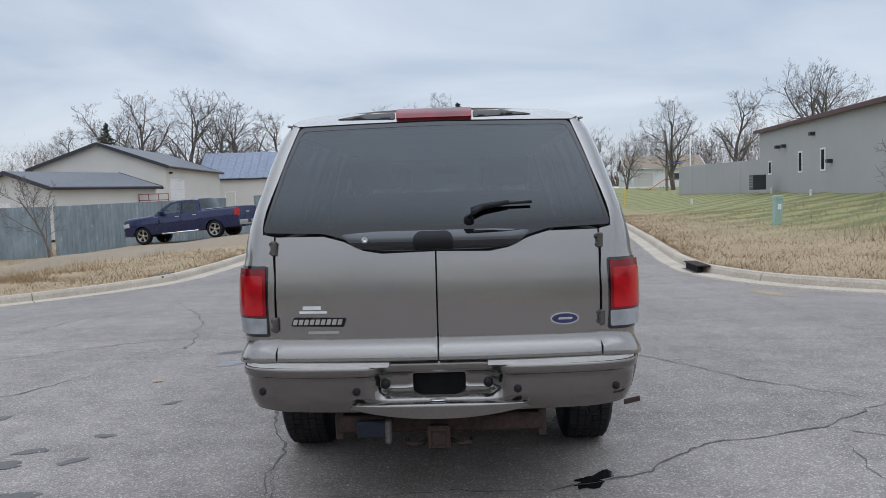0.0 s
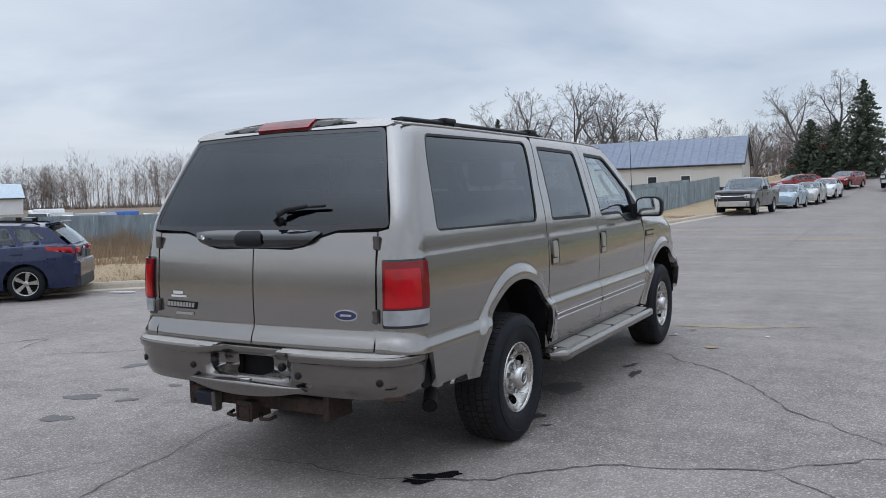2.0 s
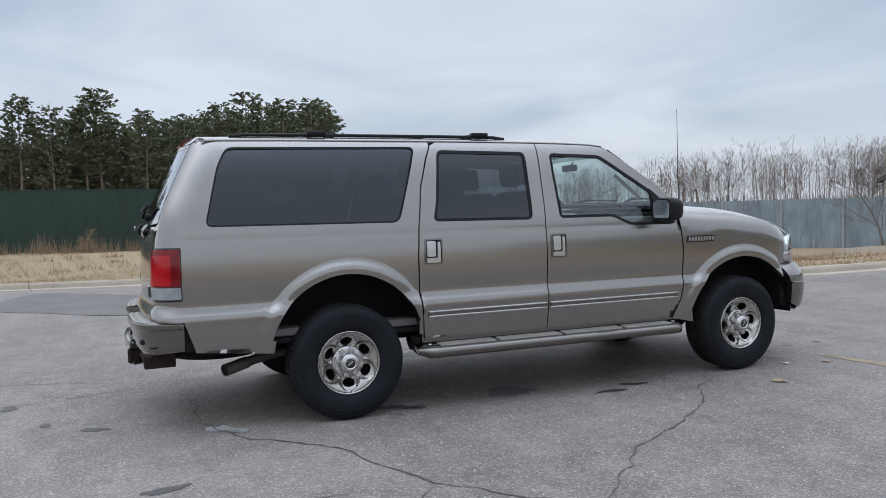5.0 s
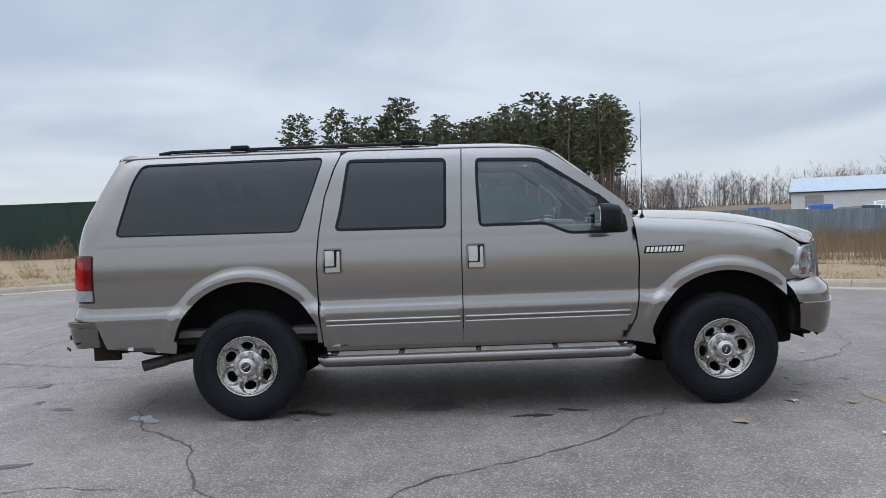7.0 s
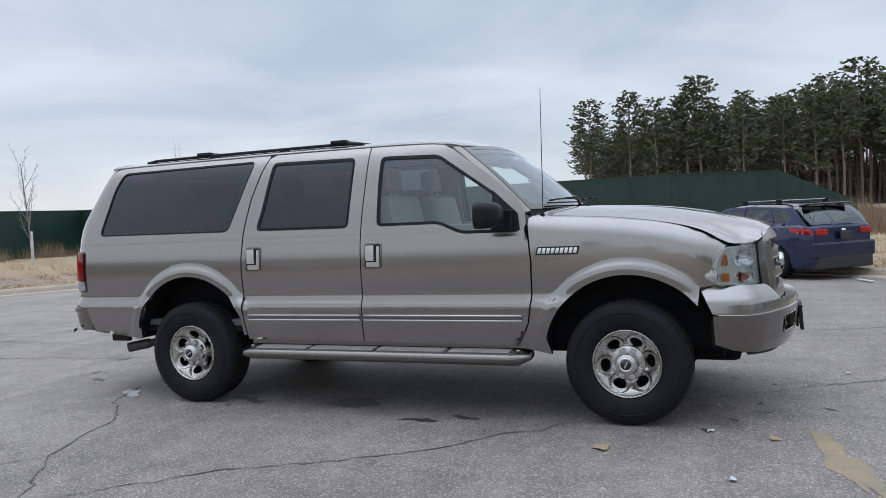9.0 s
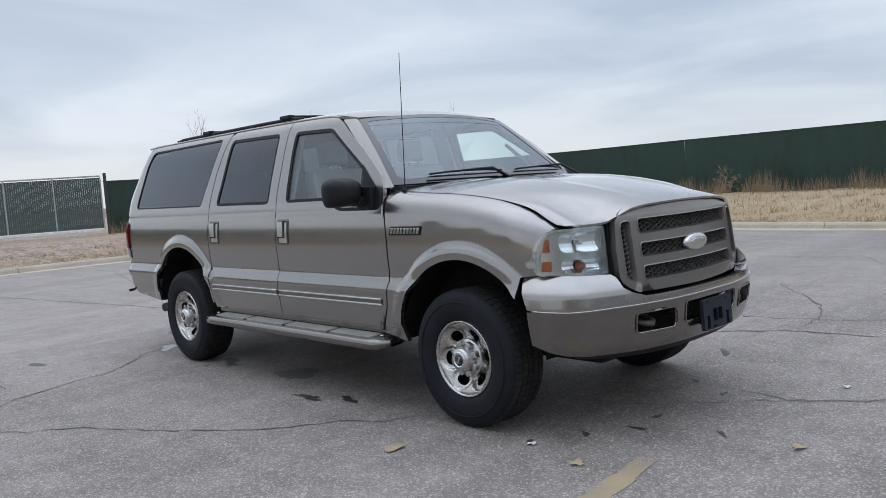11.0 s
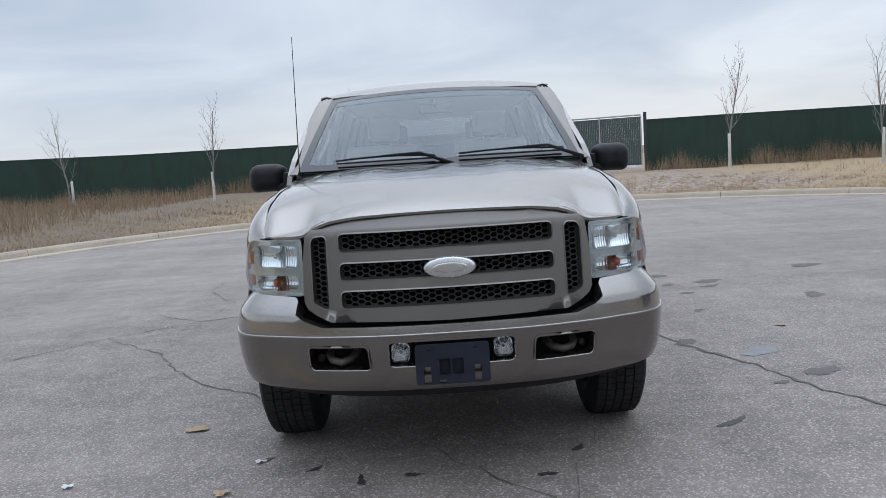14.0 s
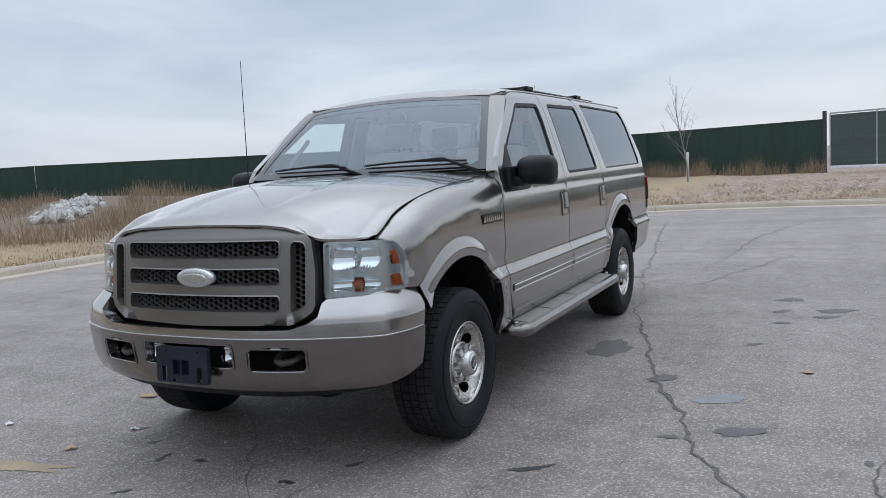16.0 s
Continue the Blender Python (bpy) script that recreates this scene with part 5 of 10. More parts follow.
fb = new("front_bumper")
fb.parent = suv
S_LOW = float(np.interp(-4.02, -BP[:, 1], bp_s))
line = [(0.0, 0.730), (s_of(0.53), 0.729), (s_of(0.75), 0.727), (s_of(0.95), 0.723), (S_LOW, 0.730)]
top = [(S_END, 0.880), (S_END, 0.905), (s_of(1.01), 0.905), (s_of(0.975), 0.902), (s_of(0.90), 0.895), (s_of(0.72), 0.888), (s_of(0.70), 0.872), (s_of(0.688), 0.820), (s_of(0.645), 0.793), (s_of(0.56), 0.766), (0.0, 0.764)]
half_u = line[1:] + top[:-1]
patch("upper_bar", half_u + [(0.0, 0.764)] + [(-a, b) for a, b in half_u[::-1]] + [(0.0, 0.730)], bumper_skin, BODY, fb, gap=0.04, lip=0.07, flip=True)
low_line = [(a, b - 0.008) for a, b in line]
low = low_line[1:] + [(S_LOW - 0.01, 0.545), (s_of(1.005), 0.510), (s_of(0.97), 0.492), (s_of(0.88), 0.482), (s_of(0.6), 0.476)]
towh = rounded([(s_of(0.355), 0.572), (s_of(0.618), 0.572), (s_of(0.632), 0.590), (s_of(0.632), 0.680), (s_of(0.362), 0.682)], 0.022, 3)
midh = rounded([(-0.275, 0.583), (0.275, 0.583), (0.275, 0.698), (-0.275, 0.698)], 0.025, 3)
patch("lower_valance", [(0.0, 0.722)] + low + [(0.0, 0.474)] + [(-a, b) for a, b in low[::-1]], bumper_skin, BODY_DARK, fb, holes=[towh, [(-a, b) for a, b in towh[::-1]], midh], gap=0.04, lip=0.05, off=0.006, flip=True)
# rolled bright edges of the bumper and of its openings
for rim_ in (towh, [(-a, b) for a, b in towh[::-1]], midh):
    patch("opening_rim", shrink(rim_, -0.007), bumper_skin, BODY_DARK, fb, holes=[shrink(rim_, 0.002)], gap=0.04, lip=0.012, off=0.011, flip=True)


def bumper_bead(path, r):
    pts = [bumper_skin(np.array([a]), np.array([b])) for a, b in path]
    return tube([(float(x[0]), float(y[0]) + 0.004, float(z[0])) for x, y, z in pts], r, 8)


whole = [(a, b - 0.004) for a, b in line[:0:-1]]
whole = [(-a, b) for a, b in whole] + [(0.0, 0.726)] + whole[::-1]
fine = [(a0 + (a1 - a0) * k / 10, b0 + (b1 - b0) * k / 10) for (a0, b0), (a1, b1) in zip(whole, whole[1:]) for k in range(10)]
part("edge_bead", bumper_bead(fine, 0.0055), BODY, fb, smooth=True)
for rim_ in (towh, [(-a, b) for a, b in towh[::-1]], midh):
    loop = densify(list(rim_), 0.03)
    part("opening_bead", bumper_bead(loop + loop[:1], 0.0050), BODY, fb, smooth=True)
patch("air_dam", [(-s_of(0.93), 0.455), (-s_of(0.7), 0.432), (-s_of(0.5), 0.422), (0, 0.415), (s_of(0.5), 0.422), (s_of(0.7), 0.432), (s_of(0.93), 0.455), (s_of(0.96), 0.515), (0, 0.50), (-s_of(0.96), 0.515)], bumper_skin, BLACK, fb, gap=0.06, lip=0.06, off=-0.012, flip=True)
# void boxes fill the hollow behind the bumper, their near-black standing for its shade
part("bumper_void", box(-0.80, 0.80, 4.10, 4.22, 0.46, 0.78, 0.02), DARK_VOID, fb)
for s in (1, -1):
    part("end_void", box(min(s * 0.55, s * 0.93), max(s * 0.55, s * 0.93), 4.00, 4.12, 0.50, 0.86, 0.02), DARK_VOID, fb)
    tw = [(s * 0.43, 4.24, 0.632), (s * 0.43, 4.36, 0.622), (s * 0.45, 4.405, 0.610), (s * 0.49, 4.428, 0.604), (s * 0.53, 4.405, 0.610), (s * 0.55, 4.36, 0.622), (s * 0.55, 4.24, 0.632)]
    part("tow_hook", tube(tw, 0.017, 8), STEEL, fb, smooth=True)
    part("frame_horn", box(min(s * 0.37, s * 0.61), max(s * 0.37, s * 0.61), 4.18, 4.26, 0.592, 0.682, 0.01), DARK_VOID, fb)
    part("hook_bolt", moved(lathe([(0, 0.018), (0.012, 0.018), (0.020, 0.010), (0.020, 0.0)], 12), pose(s * 0.595, 4.30, 0.600, 0, 0, 90)), STEEL, fb)
    fg = new("fog_light")
    fg.parent = fb
    cx = s * 0.224

    def fog_out(w, h, r):
        return rounded([(cx - w, 0.640 - h), (cx + w, 0.640 - h), (cx + w, 0.640 + h), (cx - w, 0.640 + h)], r, 4)

    def fog_bowl(x, z, cx=cx):
        x, z = np.asarray(x, float), np.asarray(z, float)
        d = ((x - cx) / 0.044) ** 2 + ((z - 0.640) / 0.044) ** 2
        return x + 0 * z, 4.470 - 0.040 * np.clip(1 - d * 0.6, 0, 1), z + 0 * x

    part("fog_housing", moved(prism(fog_out(0.043, 0.043, 0.026), -0.07), pose(0, 4.430, 0)), BLACK, fg)
    patch("fog_reflector", fog_out(0.040, 0.040, 0.024), fog_bowl, LAMP_BOWL, fg, gap=0.008, lip=0.0, flip=True)
    part("fog_bulb", moved(lathe([(0.0, 0.010), (0.03, 0.010), (0.036, 0.0)], 12), pose(cx, 4.432, 0.640, 0, 0, 90)), CHROME, fg)
    lens_ = patch("fog_lens", fog_out(0.040, 0.040, 0.024), lambda x, z, cx=cx: (np.asarray(x, float) + 0 * np.asarray(z), 4.482 - 2.0 * (np.asarray(x, float) - cx) ** 2 + 0 * np.asarray(z), np.asarray(z, float) + 0 * np.asarray(x)), LENS, fg, gap=0.02, lip=0.012, flip=True)
    lens_.visible_shadow = False
pb = new("plate_bracket")
pb.parent = fb
slots = [rounded([(-0.046, 0.552), (0.002, 0.552), (0.002, 0.622), (-0.046, 0.622)], 0.006, 2), rounded([(0.010, 0.552), (0.058, 0.552), (0.058, 0.622), (0.010, 0.622)], 0.006, 2), [(0.095, 0.518), (0.125, 0.518), (0.125, 0.590), (0.095, 0.590)], [(-0.122, 0.518), (-0.092, 0.518), (-0.092, 0.590), (-0.122, 0.590)], [(0.030, 0.518), (0.060, 0.518), (0.060, 0.530), (0.030, 0.530)]]


def plate_skin(x, z):
    return np.asarray(x, float) + 0 * np.asarray(z), 4.548 - 0.05 * (np.asarray(z, float) - 0.6) + 0 * np.asarray(x), np.asarray(z, float) + 0 * np.asarray(x)


patch("board", rounded([(-0.158, 0.512), (0.160, 0.512), (0.160, 0.684), (-0.158, 0.684)], 0.015, 3), plate_skin, NAVY_PLASTIC, pb, holes=slots, gap=0.05, lip=0.022, flip=True, label="empty dark plastic number plate bracket")
part("board_back", box(-0.085, 0.085, 4.505, 4.522, 0.525, 0.66, 0.004), NAVY_PLASTIC, pb)
for x, z in ((-0.10, 0.666), (0.10, 0.666), (-0.03, 0.535), (0.02, 0.535)):
    part("bracket_bolt", moved(lathe([(0, 0.006), (0.004, 0.006), (0.005, 0.0)], 10), pose(x, 4.546, z, 0, 0, 90)), BLACK, pb)

# ---- rear bumper ----
RB = np.array([(0, -1.432), (0.3, -1.430), (0.55, -1.422), (0.75, -1.400), (0.86, -1.368), (0.93, -1.318), (0.965, -1.25), (0.978, -1.17), (0.98, -1.10)])
rb_s = np.concatenate([[0], np.cumsum(np.hypot(*np.diff(RB, axis=0).T))])
rb_x, rb_y = smooth_curve(rb_s, RB[:, 0]), smooth_curve(rb_s, RB[:, 1])
R_END = float(rb_s[-1])


def rs_of(x):
    return float(np.interp(x, RB[:, 0], rb_s))


rb_in = smooth_curve([0.50, 0.56, 0.62, 0.70, 0.722, 0.732, 0.76, 0.775, 0.785], [0.10, 0.055, 0.028, 0.016, 0.014, 0.0, 0.0, 0.012, 0.03])


def rbump_skin(s, z):
    s, z = np.asarray(s, float), np.asarray(z, float)
    a = np.abs(s)
    e = 0.01
    tx = rb_x(np.clip(a + e, 0, R_END)) - rb_x(np.clip(a - e, 0, R_END))
    ty = rb_y(np.clip(a + e, 0, R_END)) - rb_y(np.clip(a - e, 0, R_END))
    ln = np.hypot(tx, ty) + 1e-9
    d = rb_in(z) + 0.10 * (1 - step(0.22, 0.34, a)) * step(0.60, 0.66, z)
    return np.sign(s) * np.clip(rb_x(a) - ty / ln * d, 0, None), rb_y(a) + tx / ln * d, z + 0 * s


rbm = new("rear_bumper")
rbm.parent = suv
lo_r = [(R_END, 0.575), (rs_of(0.9), 0.560), (rs_of(0.75), 0.548), (0.43, 0.545)]
plate_open = rounded([(-0.128, 0.640), (-0.085, 0.625), (0.085, 0.625), (0.128, 0.640), (0.128, 0.720), (-0.128, 0.720)], 0.012, 3)
patch("bumper_skin", [(R_END, 0.768), (0.33, 0.774), (0.24, 0.775), (-0.24, 0.775), (-0.33, 0.774), (-R_END, 0.768)] + [(-a, b) for a, b in lo_r] + lo_r[::-1], rbump_skin, BODY_DARK, rbm, holes=[plate_open], gap=0.028, lip=0.03, vlines=[0.722, 0.732, 0.76])
# near-black sheet behind the plate opening, in place of the shade in it
part("plate_recess_shade", box(-0.15, 0.15, -1.262, -1.255, 0.60, 0.74), DARK_VOID, rbm)
# treaded pads on the top of the bumper
for s in (1, -1):
    vs, fs = [], []
    xs_ = np.linspace(0.235, 0.975, 24)
    for x in xs_:
        k = rs_of(x)
        yo = float(rb_y(k)) + 0.012
        yi = -1.24 if x < 0.9 else -1.24 + (x - 0.9) * 1.3
        for j in range(10):
            t = j / 9
            vs.append((s * min(x, 0.968), yo + (yi - yo) * t, 0.772 + (0.006 if j % 2 else 0.0) + 0.012 * t))
    for i in range(len(xs_) - 1):
        for j in range(9):
            q = (i * 10 + j, (i + 1) * 10 + j, (i + 1) * 10 + j + 1, i * 10 + j + 1)
            fs.append(q if s > 0 else q[::-1])
    mesh_ob("step_pad", vs, fs, RUBBER_PAD, rbm)


def step_skin(x, t):
    """Bowed lower step in the middle: t 0 at its lower lip, 1 at the back of its tread."""
    x, t = np.asarray(x, float), np.asarray(t, float)
    k = np.clip(np.abs(x) / 0.43, 0, 1)
    y = -1.452 + 0.03 * k**2 + 0.14 * step(0.35, 1.0, t)
    z = 0.530 + 0.048 * k**2.2 + 0.066 * (1 - 0.8 * k**2) * step(0.0, 0.5, t) + 0.012 * t
    return x + 0 * t, y, z


patch("lower_step", [(-0.43, 0.0), (0.43, 0.0), (0.405, 0.35), (0.33, 0.62), (0.25, 0.78), (0.20, 1.0), (-0.20, 1.0), (-0.25, 0.78), (-0.33, 0.62), (-0.405, 0.35)], step_skin, BODY_DARK, rbm, gap=0.035, lip=0.03)
part("step_pull", moved(lathe([(0, 0.03), (0.004, 0.03), (0.006, 0.02), (0.006, 0.0)], 14, "Z"), Matrix.Translation((-0.005, -1.40, 0.606)) @ Matrix.Diagonal((1.3, 0.7, 1, 1))), DULL_CHROME, rbm)
for x, z in ((-0.865, 0.652), (-0.392, 0.655), (0.372, 0.655), (0.852, 0.645)):
    sx, sy, sz = rbump_skin(np.array([math.copysign(rs_of(abs(x)), x)]), np.array([z]))
    part("parking_sensor", moved(lathe([(-0.01, 0.019), (0.006, 0.019), (0.010, 0.015), (0.010, 0.0)], 16), Matrix.Translation((float(sx[0]), float(sy[0]), float(sz[0]))) @ pose(0, 0, 0, 0, 0, -90 + 40 * (abs(x) > 0.8) * (1 if x > 0 else -1))), BLACK, rbm)
for x in (-0.255, 0.235):
    part("bumper_bolt", moved(lathe([(-0.01, 0.023), (0.008, 0.023), (0.016, 0.012), (0.016, 0.0)], 14), pose(x, -1.375, 0.682, 0, 0, -90)), BLACK, rbm)
for s in (1, -1):
    # near-black blocks painted as the shade between bumper ends and body
    part("end_gap_shade", box(min(s * 0.80, s * 0.955), max(s * 0.80, s * 0.955), -1.10, -1.02, 0.57, 0.77, 0.01), DARK_VOID, rbm)
part("rust_patch", moved(box(-0.06, 0.05, -0.004, 0.004, -0.012, 0.014, 0.004), pose(0.925, -1.335, 0.568, 0, 0, 35)), RUST, rbm)

# ---- hitch, exhaust, chassis rails and axles ----
hi = new("tow_hitch")
hi.parent = suv
part("cross_beam", box(-0.50, 0.50, -1.345, -1.255, 0.435, 0.52, 0.012), RUST, hi)
for s in (1, -1):
    part("beam_flange", box(s * 0.49 - 0.02, s * 0.49 + 0.02, -1.34, -1.13, 0.405, 0.55, 0.006), RUST, hi)
rcv = bmesh.new()
for a in ((-0.046, -0.036, 0.372, 0.464), (0.036, 0.046, 0.372, 0.464), (-0.036, 0.036, 0.454, 0.464), (-0.036, 0.036, 0.372, 0.382)):
    add_box(rcv, a[0], a[1], -1.435, -1.26, a[2], a[3], 0.002)
part("receiver", moved(rcv, pose(-0.006, 0, 0.012)), RUST, hi)
part("receiver_collar", box(-0.06, 0.048, -1.425, -1.405, 0.376, 0.486, 0.006), RUST, hi)
part("receiver_bore", box(-0.040, 0.030, -1.33, -1.32, 0.39, 0.47), DARK_VOID, hi)
for s in (1, -1):
    part("chain_loop", tube([(-0.006 + s * 0.05, -1.34, 0.40), (-0.006 + s * 0.10, -1.40, 0.393), (-0.006 + s * 0.15, -1.39, 0.393), (-0.006 + s * 0.155, -1.34, 0.40)], 0.010, 7), RUST, hi, smooth=True)
part("wiring_socket", box(-0.40, -0.245, -1.40, -1.33, 0.425, 0.505, 0.01), NAVY_PLASTIC, hi)
part("socket_lid", box(-0.262, -0.232, -1.415, -1.35, 0.40, 0.515, 0.008), STEEL, hi)
part("exhaust_pipe", tube([(0.62, -0.1, 0.46), (0.62, -0.45, 0.46), (0.70, -0.62, 0.44), (0.80, -0.80, 0.412)], 0.034, 14, False), STEEL, suv, smooth=True)
part("exhaust_tip", tube([(0.735, -0.68, 0.432), (0.82, -0.84, 0.404)], 0.042, 16, False), STEEL, suv, smooth=True)
part("exhaust_bore", tube([(0.74, -0.69, 0.430), (0.818, -0.836, 0.405)], 0.036, 14), DARK_VOID, suv)
part("silencer", moved(lathe([(-0.4, 0.05), (-0.38, 0.11), (0.38, 0.11), (0.4, 0.05)], 18), pose(0.5, 1.0, 0.47, 0, 0, 90)), STEEL, suv, smooth=True)
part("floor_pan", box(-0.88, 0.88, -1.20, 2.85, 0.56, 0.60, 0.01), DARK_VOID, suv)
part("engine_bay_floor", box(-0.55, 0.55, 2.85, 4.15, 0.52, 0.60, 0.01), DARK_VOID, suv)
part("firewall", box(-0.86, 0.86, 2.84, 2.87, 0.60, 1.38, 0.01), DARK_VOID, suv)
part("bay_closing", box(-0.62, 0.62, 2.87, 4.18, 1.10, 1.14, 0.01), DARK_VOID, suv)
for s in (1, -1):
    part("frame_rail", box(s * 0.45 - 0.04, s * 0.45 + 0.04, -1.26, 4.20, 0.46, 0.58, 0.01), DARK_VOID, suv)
    part("sill_skirt", box(min(s * 0.86, s * 0.955), max(s * 0.86, s * 0.955), 0.55, 2.85, 0.47, 0.62, 0.02), BODY_DARK, suv)
    part("inner_wing", box(s * 0.60 - 0.01, s * 0.60 + 0.01, 2.87, 4.12, 0.45, 1.08, 0.005), LINER, suv)
for y in (0.0, 3.48):
    part("axle", moved(lathe([(-0.80, 0.05), (-0.2, 0.055), (-0.14, 0.14), (0.14, 0.14), (0.2, 0.055), (0.80, 0.05)], 16), pose(0, y, 0.405)), DARK_VOID, suv, smooth=True)
# unseen underbody bulk, added to block light and deepen the shadow below
part("transmission_blocker", box(-0.26, 0.26, 1.30, 3.00, 0.34, 0.52, 0.06, None, 2), DARK_VOID, suv)
part("fuel_tank_blocker", box(-0.82, -0.36, 0.62, 2.10, 0.34, 0.54, 0.06, None, 2), DARK_VOID, suv)
part("cross_member_blocker", box(-0.58, 0.58, 3.62, 4.16, 0.36, 0.52, 0.05, None, 2), DARK_VOID, suv)
part("spare_wheel_blocker", moved(lathe([(0.40, 0.0), (0.40, 0.33), (0.43, 0.36), (0.54, 0.36), (0.57, 0.33), (0.57, 0.0)], 28, "Z"), pose(0, -0.80, 0)), DARK_VOID, suv, smooth=True)
for y0_, y1_ in ((0.16, 1.32), (2.98, 3.36)):
    part("drive_shaft_blocker", tube([(0, y0_, 0.42), (0, y1_, 0.45)], 0.045, 10), DARK_VOID, suv, smooth=True)
# arch liners
for s in (1, -1):
    for cy, cz, r in (ARCH_R, ARCH_F):
        vs, fs = [], []
        n_ = 26
        for i in range(n_ + 1):
            t = math.radians(4 + 172 * i / n_)
            for x in (0.68, 0.958):
                vs.append((s * x, cy + (r + 0.012) * math.cos(t), cz + (r + 0.012) * math.sin(t)))
        for i in range(n_):
            fs.append((2 * i, 2 * i + 1, 2 * i + 3, 2 * i + 2))
        mesh_ob("arch_liner", vs, fs, LINER, suv, smooth=True)
        part("arch_back", moved(prism([(cy + (r + 0.015) * math.cos(math.radians(a)), cz + (r + 0.015) * math.sin(math.radians(a))) for a in range(4, 177, 8)], 0.02, axis="x"), pose(s * 0.68, 0, 0)), LINER, suv)
# ---- wheels ----
def build_wheel():
    w = new("wheel")
    R = 0.405
    # tyre carcass: outer face at +x
    prof = [(x * 1.07, r) for x, r in [(-0.115, 0.225), (-0.132, 0.26), (-0.138, 0.31), (-0.130, 0.36), (-0.118, 0.386), (-0.105, 0.397), (0.105, 0.397), (0.118, 0.386), (0.130, 0.36), (0.138, 0.31), (0.134, 0.285), (0.131, 0.26), (0.118, 0.228), (0.095, 0.218)]]
    part("tyre", lathe(prof, 64), RUBBER, w, smooth=True)
    # tread ribs and shoulder blocks
    bm = bmesh.new()
    rings = [(-0.112, -0.072), (-0.064, -0.026), (-0.018, 0.018), (0.026, 0.064), (0.072, 0.112)]
    n_ = 60
    for j, (a, b) in enumerate(rings):
        for i in range(n_):
            t0, t1 = 2 * math.pi * (i + 0.04 + 0.15 * (j % 2)) / n_, 2 * math.pi * (i + 0.88 + 0.15 * (j % 2)) / n_
            drop = 0.004 if j in (0, 4) else 0.0
            vs = []
            for x, rr in ((a, R - 0.012), (b, R - 0.012), (b, R - (drop if j == 4 else 0)), (a, R - (drop if j == 0 else 0))):
                for t in (t0, t1):
                    vs.append(bm.verts.new((x, rr * math.cos(t), rr * math.sin(t))))
            for f in ((4, 5, 7, 6), (2, 3, 5, 4), (6, 7, 1, 0), (0, 2, 4, 6), (1, 7, 5, 3)):
                bm.faces.new([vs[q] for q in f])
    bmesh.ops.recalc_face_normals(bm, faces=bm.faces)
    part("tread", bm, TREAD, w)
    part("sidewall_ring", lathe([(0.146, 0.330), (0.149, 0.332), (0.149, 0.336), (0.146, 0.338)], 48), RUBBER, w, smooth=True)
    part("rim_barrel", lathe([(0.100, 0.222), (0.128, 0.224), (0.131, 0.216), (0.116, 0.209), (0.060, 0.203), (-0.10, 0.200)], 56), ALLOY, w, smooth=True)
    # disc with six oval slots
    def rim_f(u, v):
        u, v = np.asarray(u, float), np.asarray(v, float)
        r, a = np.hypot(u, v), np.arctan2(v, u)
        dish = 0.112 - 0.046 * step(0.205, 0.115, r)
        # each slot sits at the bottom of its own funnel
        k = (a - math.radians(12)) / math.radians(60)
        da = (k - np.round(k)) * math.radians(60)
        q = ((r - 0.150) / 0.050) ** 2 + (da * r / 0.062) ** 2
        return dish + 0.016 * step(0.9, 1.5, q) - 0.010, u, v

    holes = []
    for i in range(6):
        a = math.radians(60 * i + 12)
        ca, sa = math.cos(a), math.sin(a)
        h = []
        for q in range(18):
            t = 2 * math.pi * q / 18
            rr, tt = 0.146 + 0.031 * math.cos(t), 0.043 * math.sin(t) * (1 + 0.12 * math.cos(t))
            h.append((rr * ca - tt * sa, rr * sa + tt * ca))
        holes.append(h)
    patch("rim_disc", [(0.2085 * math.cos(2 * math.pi * i / 56), 0.2085 * math.sin(2 * math.pi * i / 56)) for i in range(56)], rim_f, ALLOY, w, holes=holes, gap=0.010, lip=0.045)
    part("brake_disc", lathe([(0.0, 0.06), (0.0, 0.15), (-0.015, 0.15)], 32), DARK_VOID, w)
    part("wheel_void", lathe([(-0.02, 0.0), (-0.02, 0.205)], 32), DARK_VOID, w)
    # hub cover with eight lugs and a round cap
    part("hub_ring", lathe([(0.060, 0.116), (0.082, 0.114), (0.090, 0.108), (0.092, 0.070)], 40), DULL_CHROME, w, smooth=True)
    hub = lathe([(0.085, 0.078), (0.118, 0.076), (0.140, 0.070), (0.150, 0.066), (0.160, 0.058), (0.160, 0.0)], 40)
    part("hub_cover", hub, DULL_CHROME, w, smooth=True)
    for i in range(8):
        m = pose(0, 0, 0, 45 * i + 10) @ Matrix.Translation((0.108, 0.090, 0))
        part("hub_lug", box(-0.022, 0.014, -0.016, 0.014, -0.019, 0.019, 0.006, m, 2), DULL_CHROME, w)
    part("cap_ring", lathe([(0.157, 0.050), (0.163, 0.046), (0.163, 0.036), (0.158, 0.034)], 32), CHROME, w, smooth=True)
    part("cap_badge", lathe([(0.158, 0.035), (0.161, 0.033), (0.161, 0.0)], 32), GLOSS_BLACK, w)
    part("cap_mark", moved(box(0.161, 0.1625, -0.022, 0.022, -0.005, 0.005, 0.0005), pose(0, 0, 0, 12)), DULL_CHROME, w)
    return w


wheel = build_wheel()
wheel.parent = suv
wheel.matrix_basis = pose(0.862, -0.015, 0.403, 20)
for m in (pose(0.862, 3.48, 0.405, 55), pose(-0.862, -0.015, 0.403, 0, 0, 180), pose(-0.862, 3.48, 0.405, 33, 0, 180)):
    copy_thing(wheel, m)

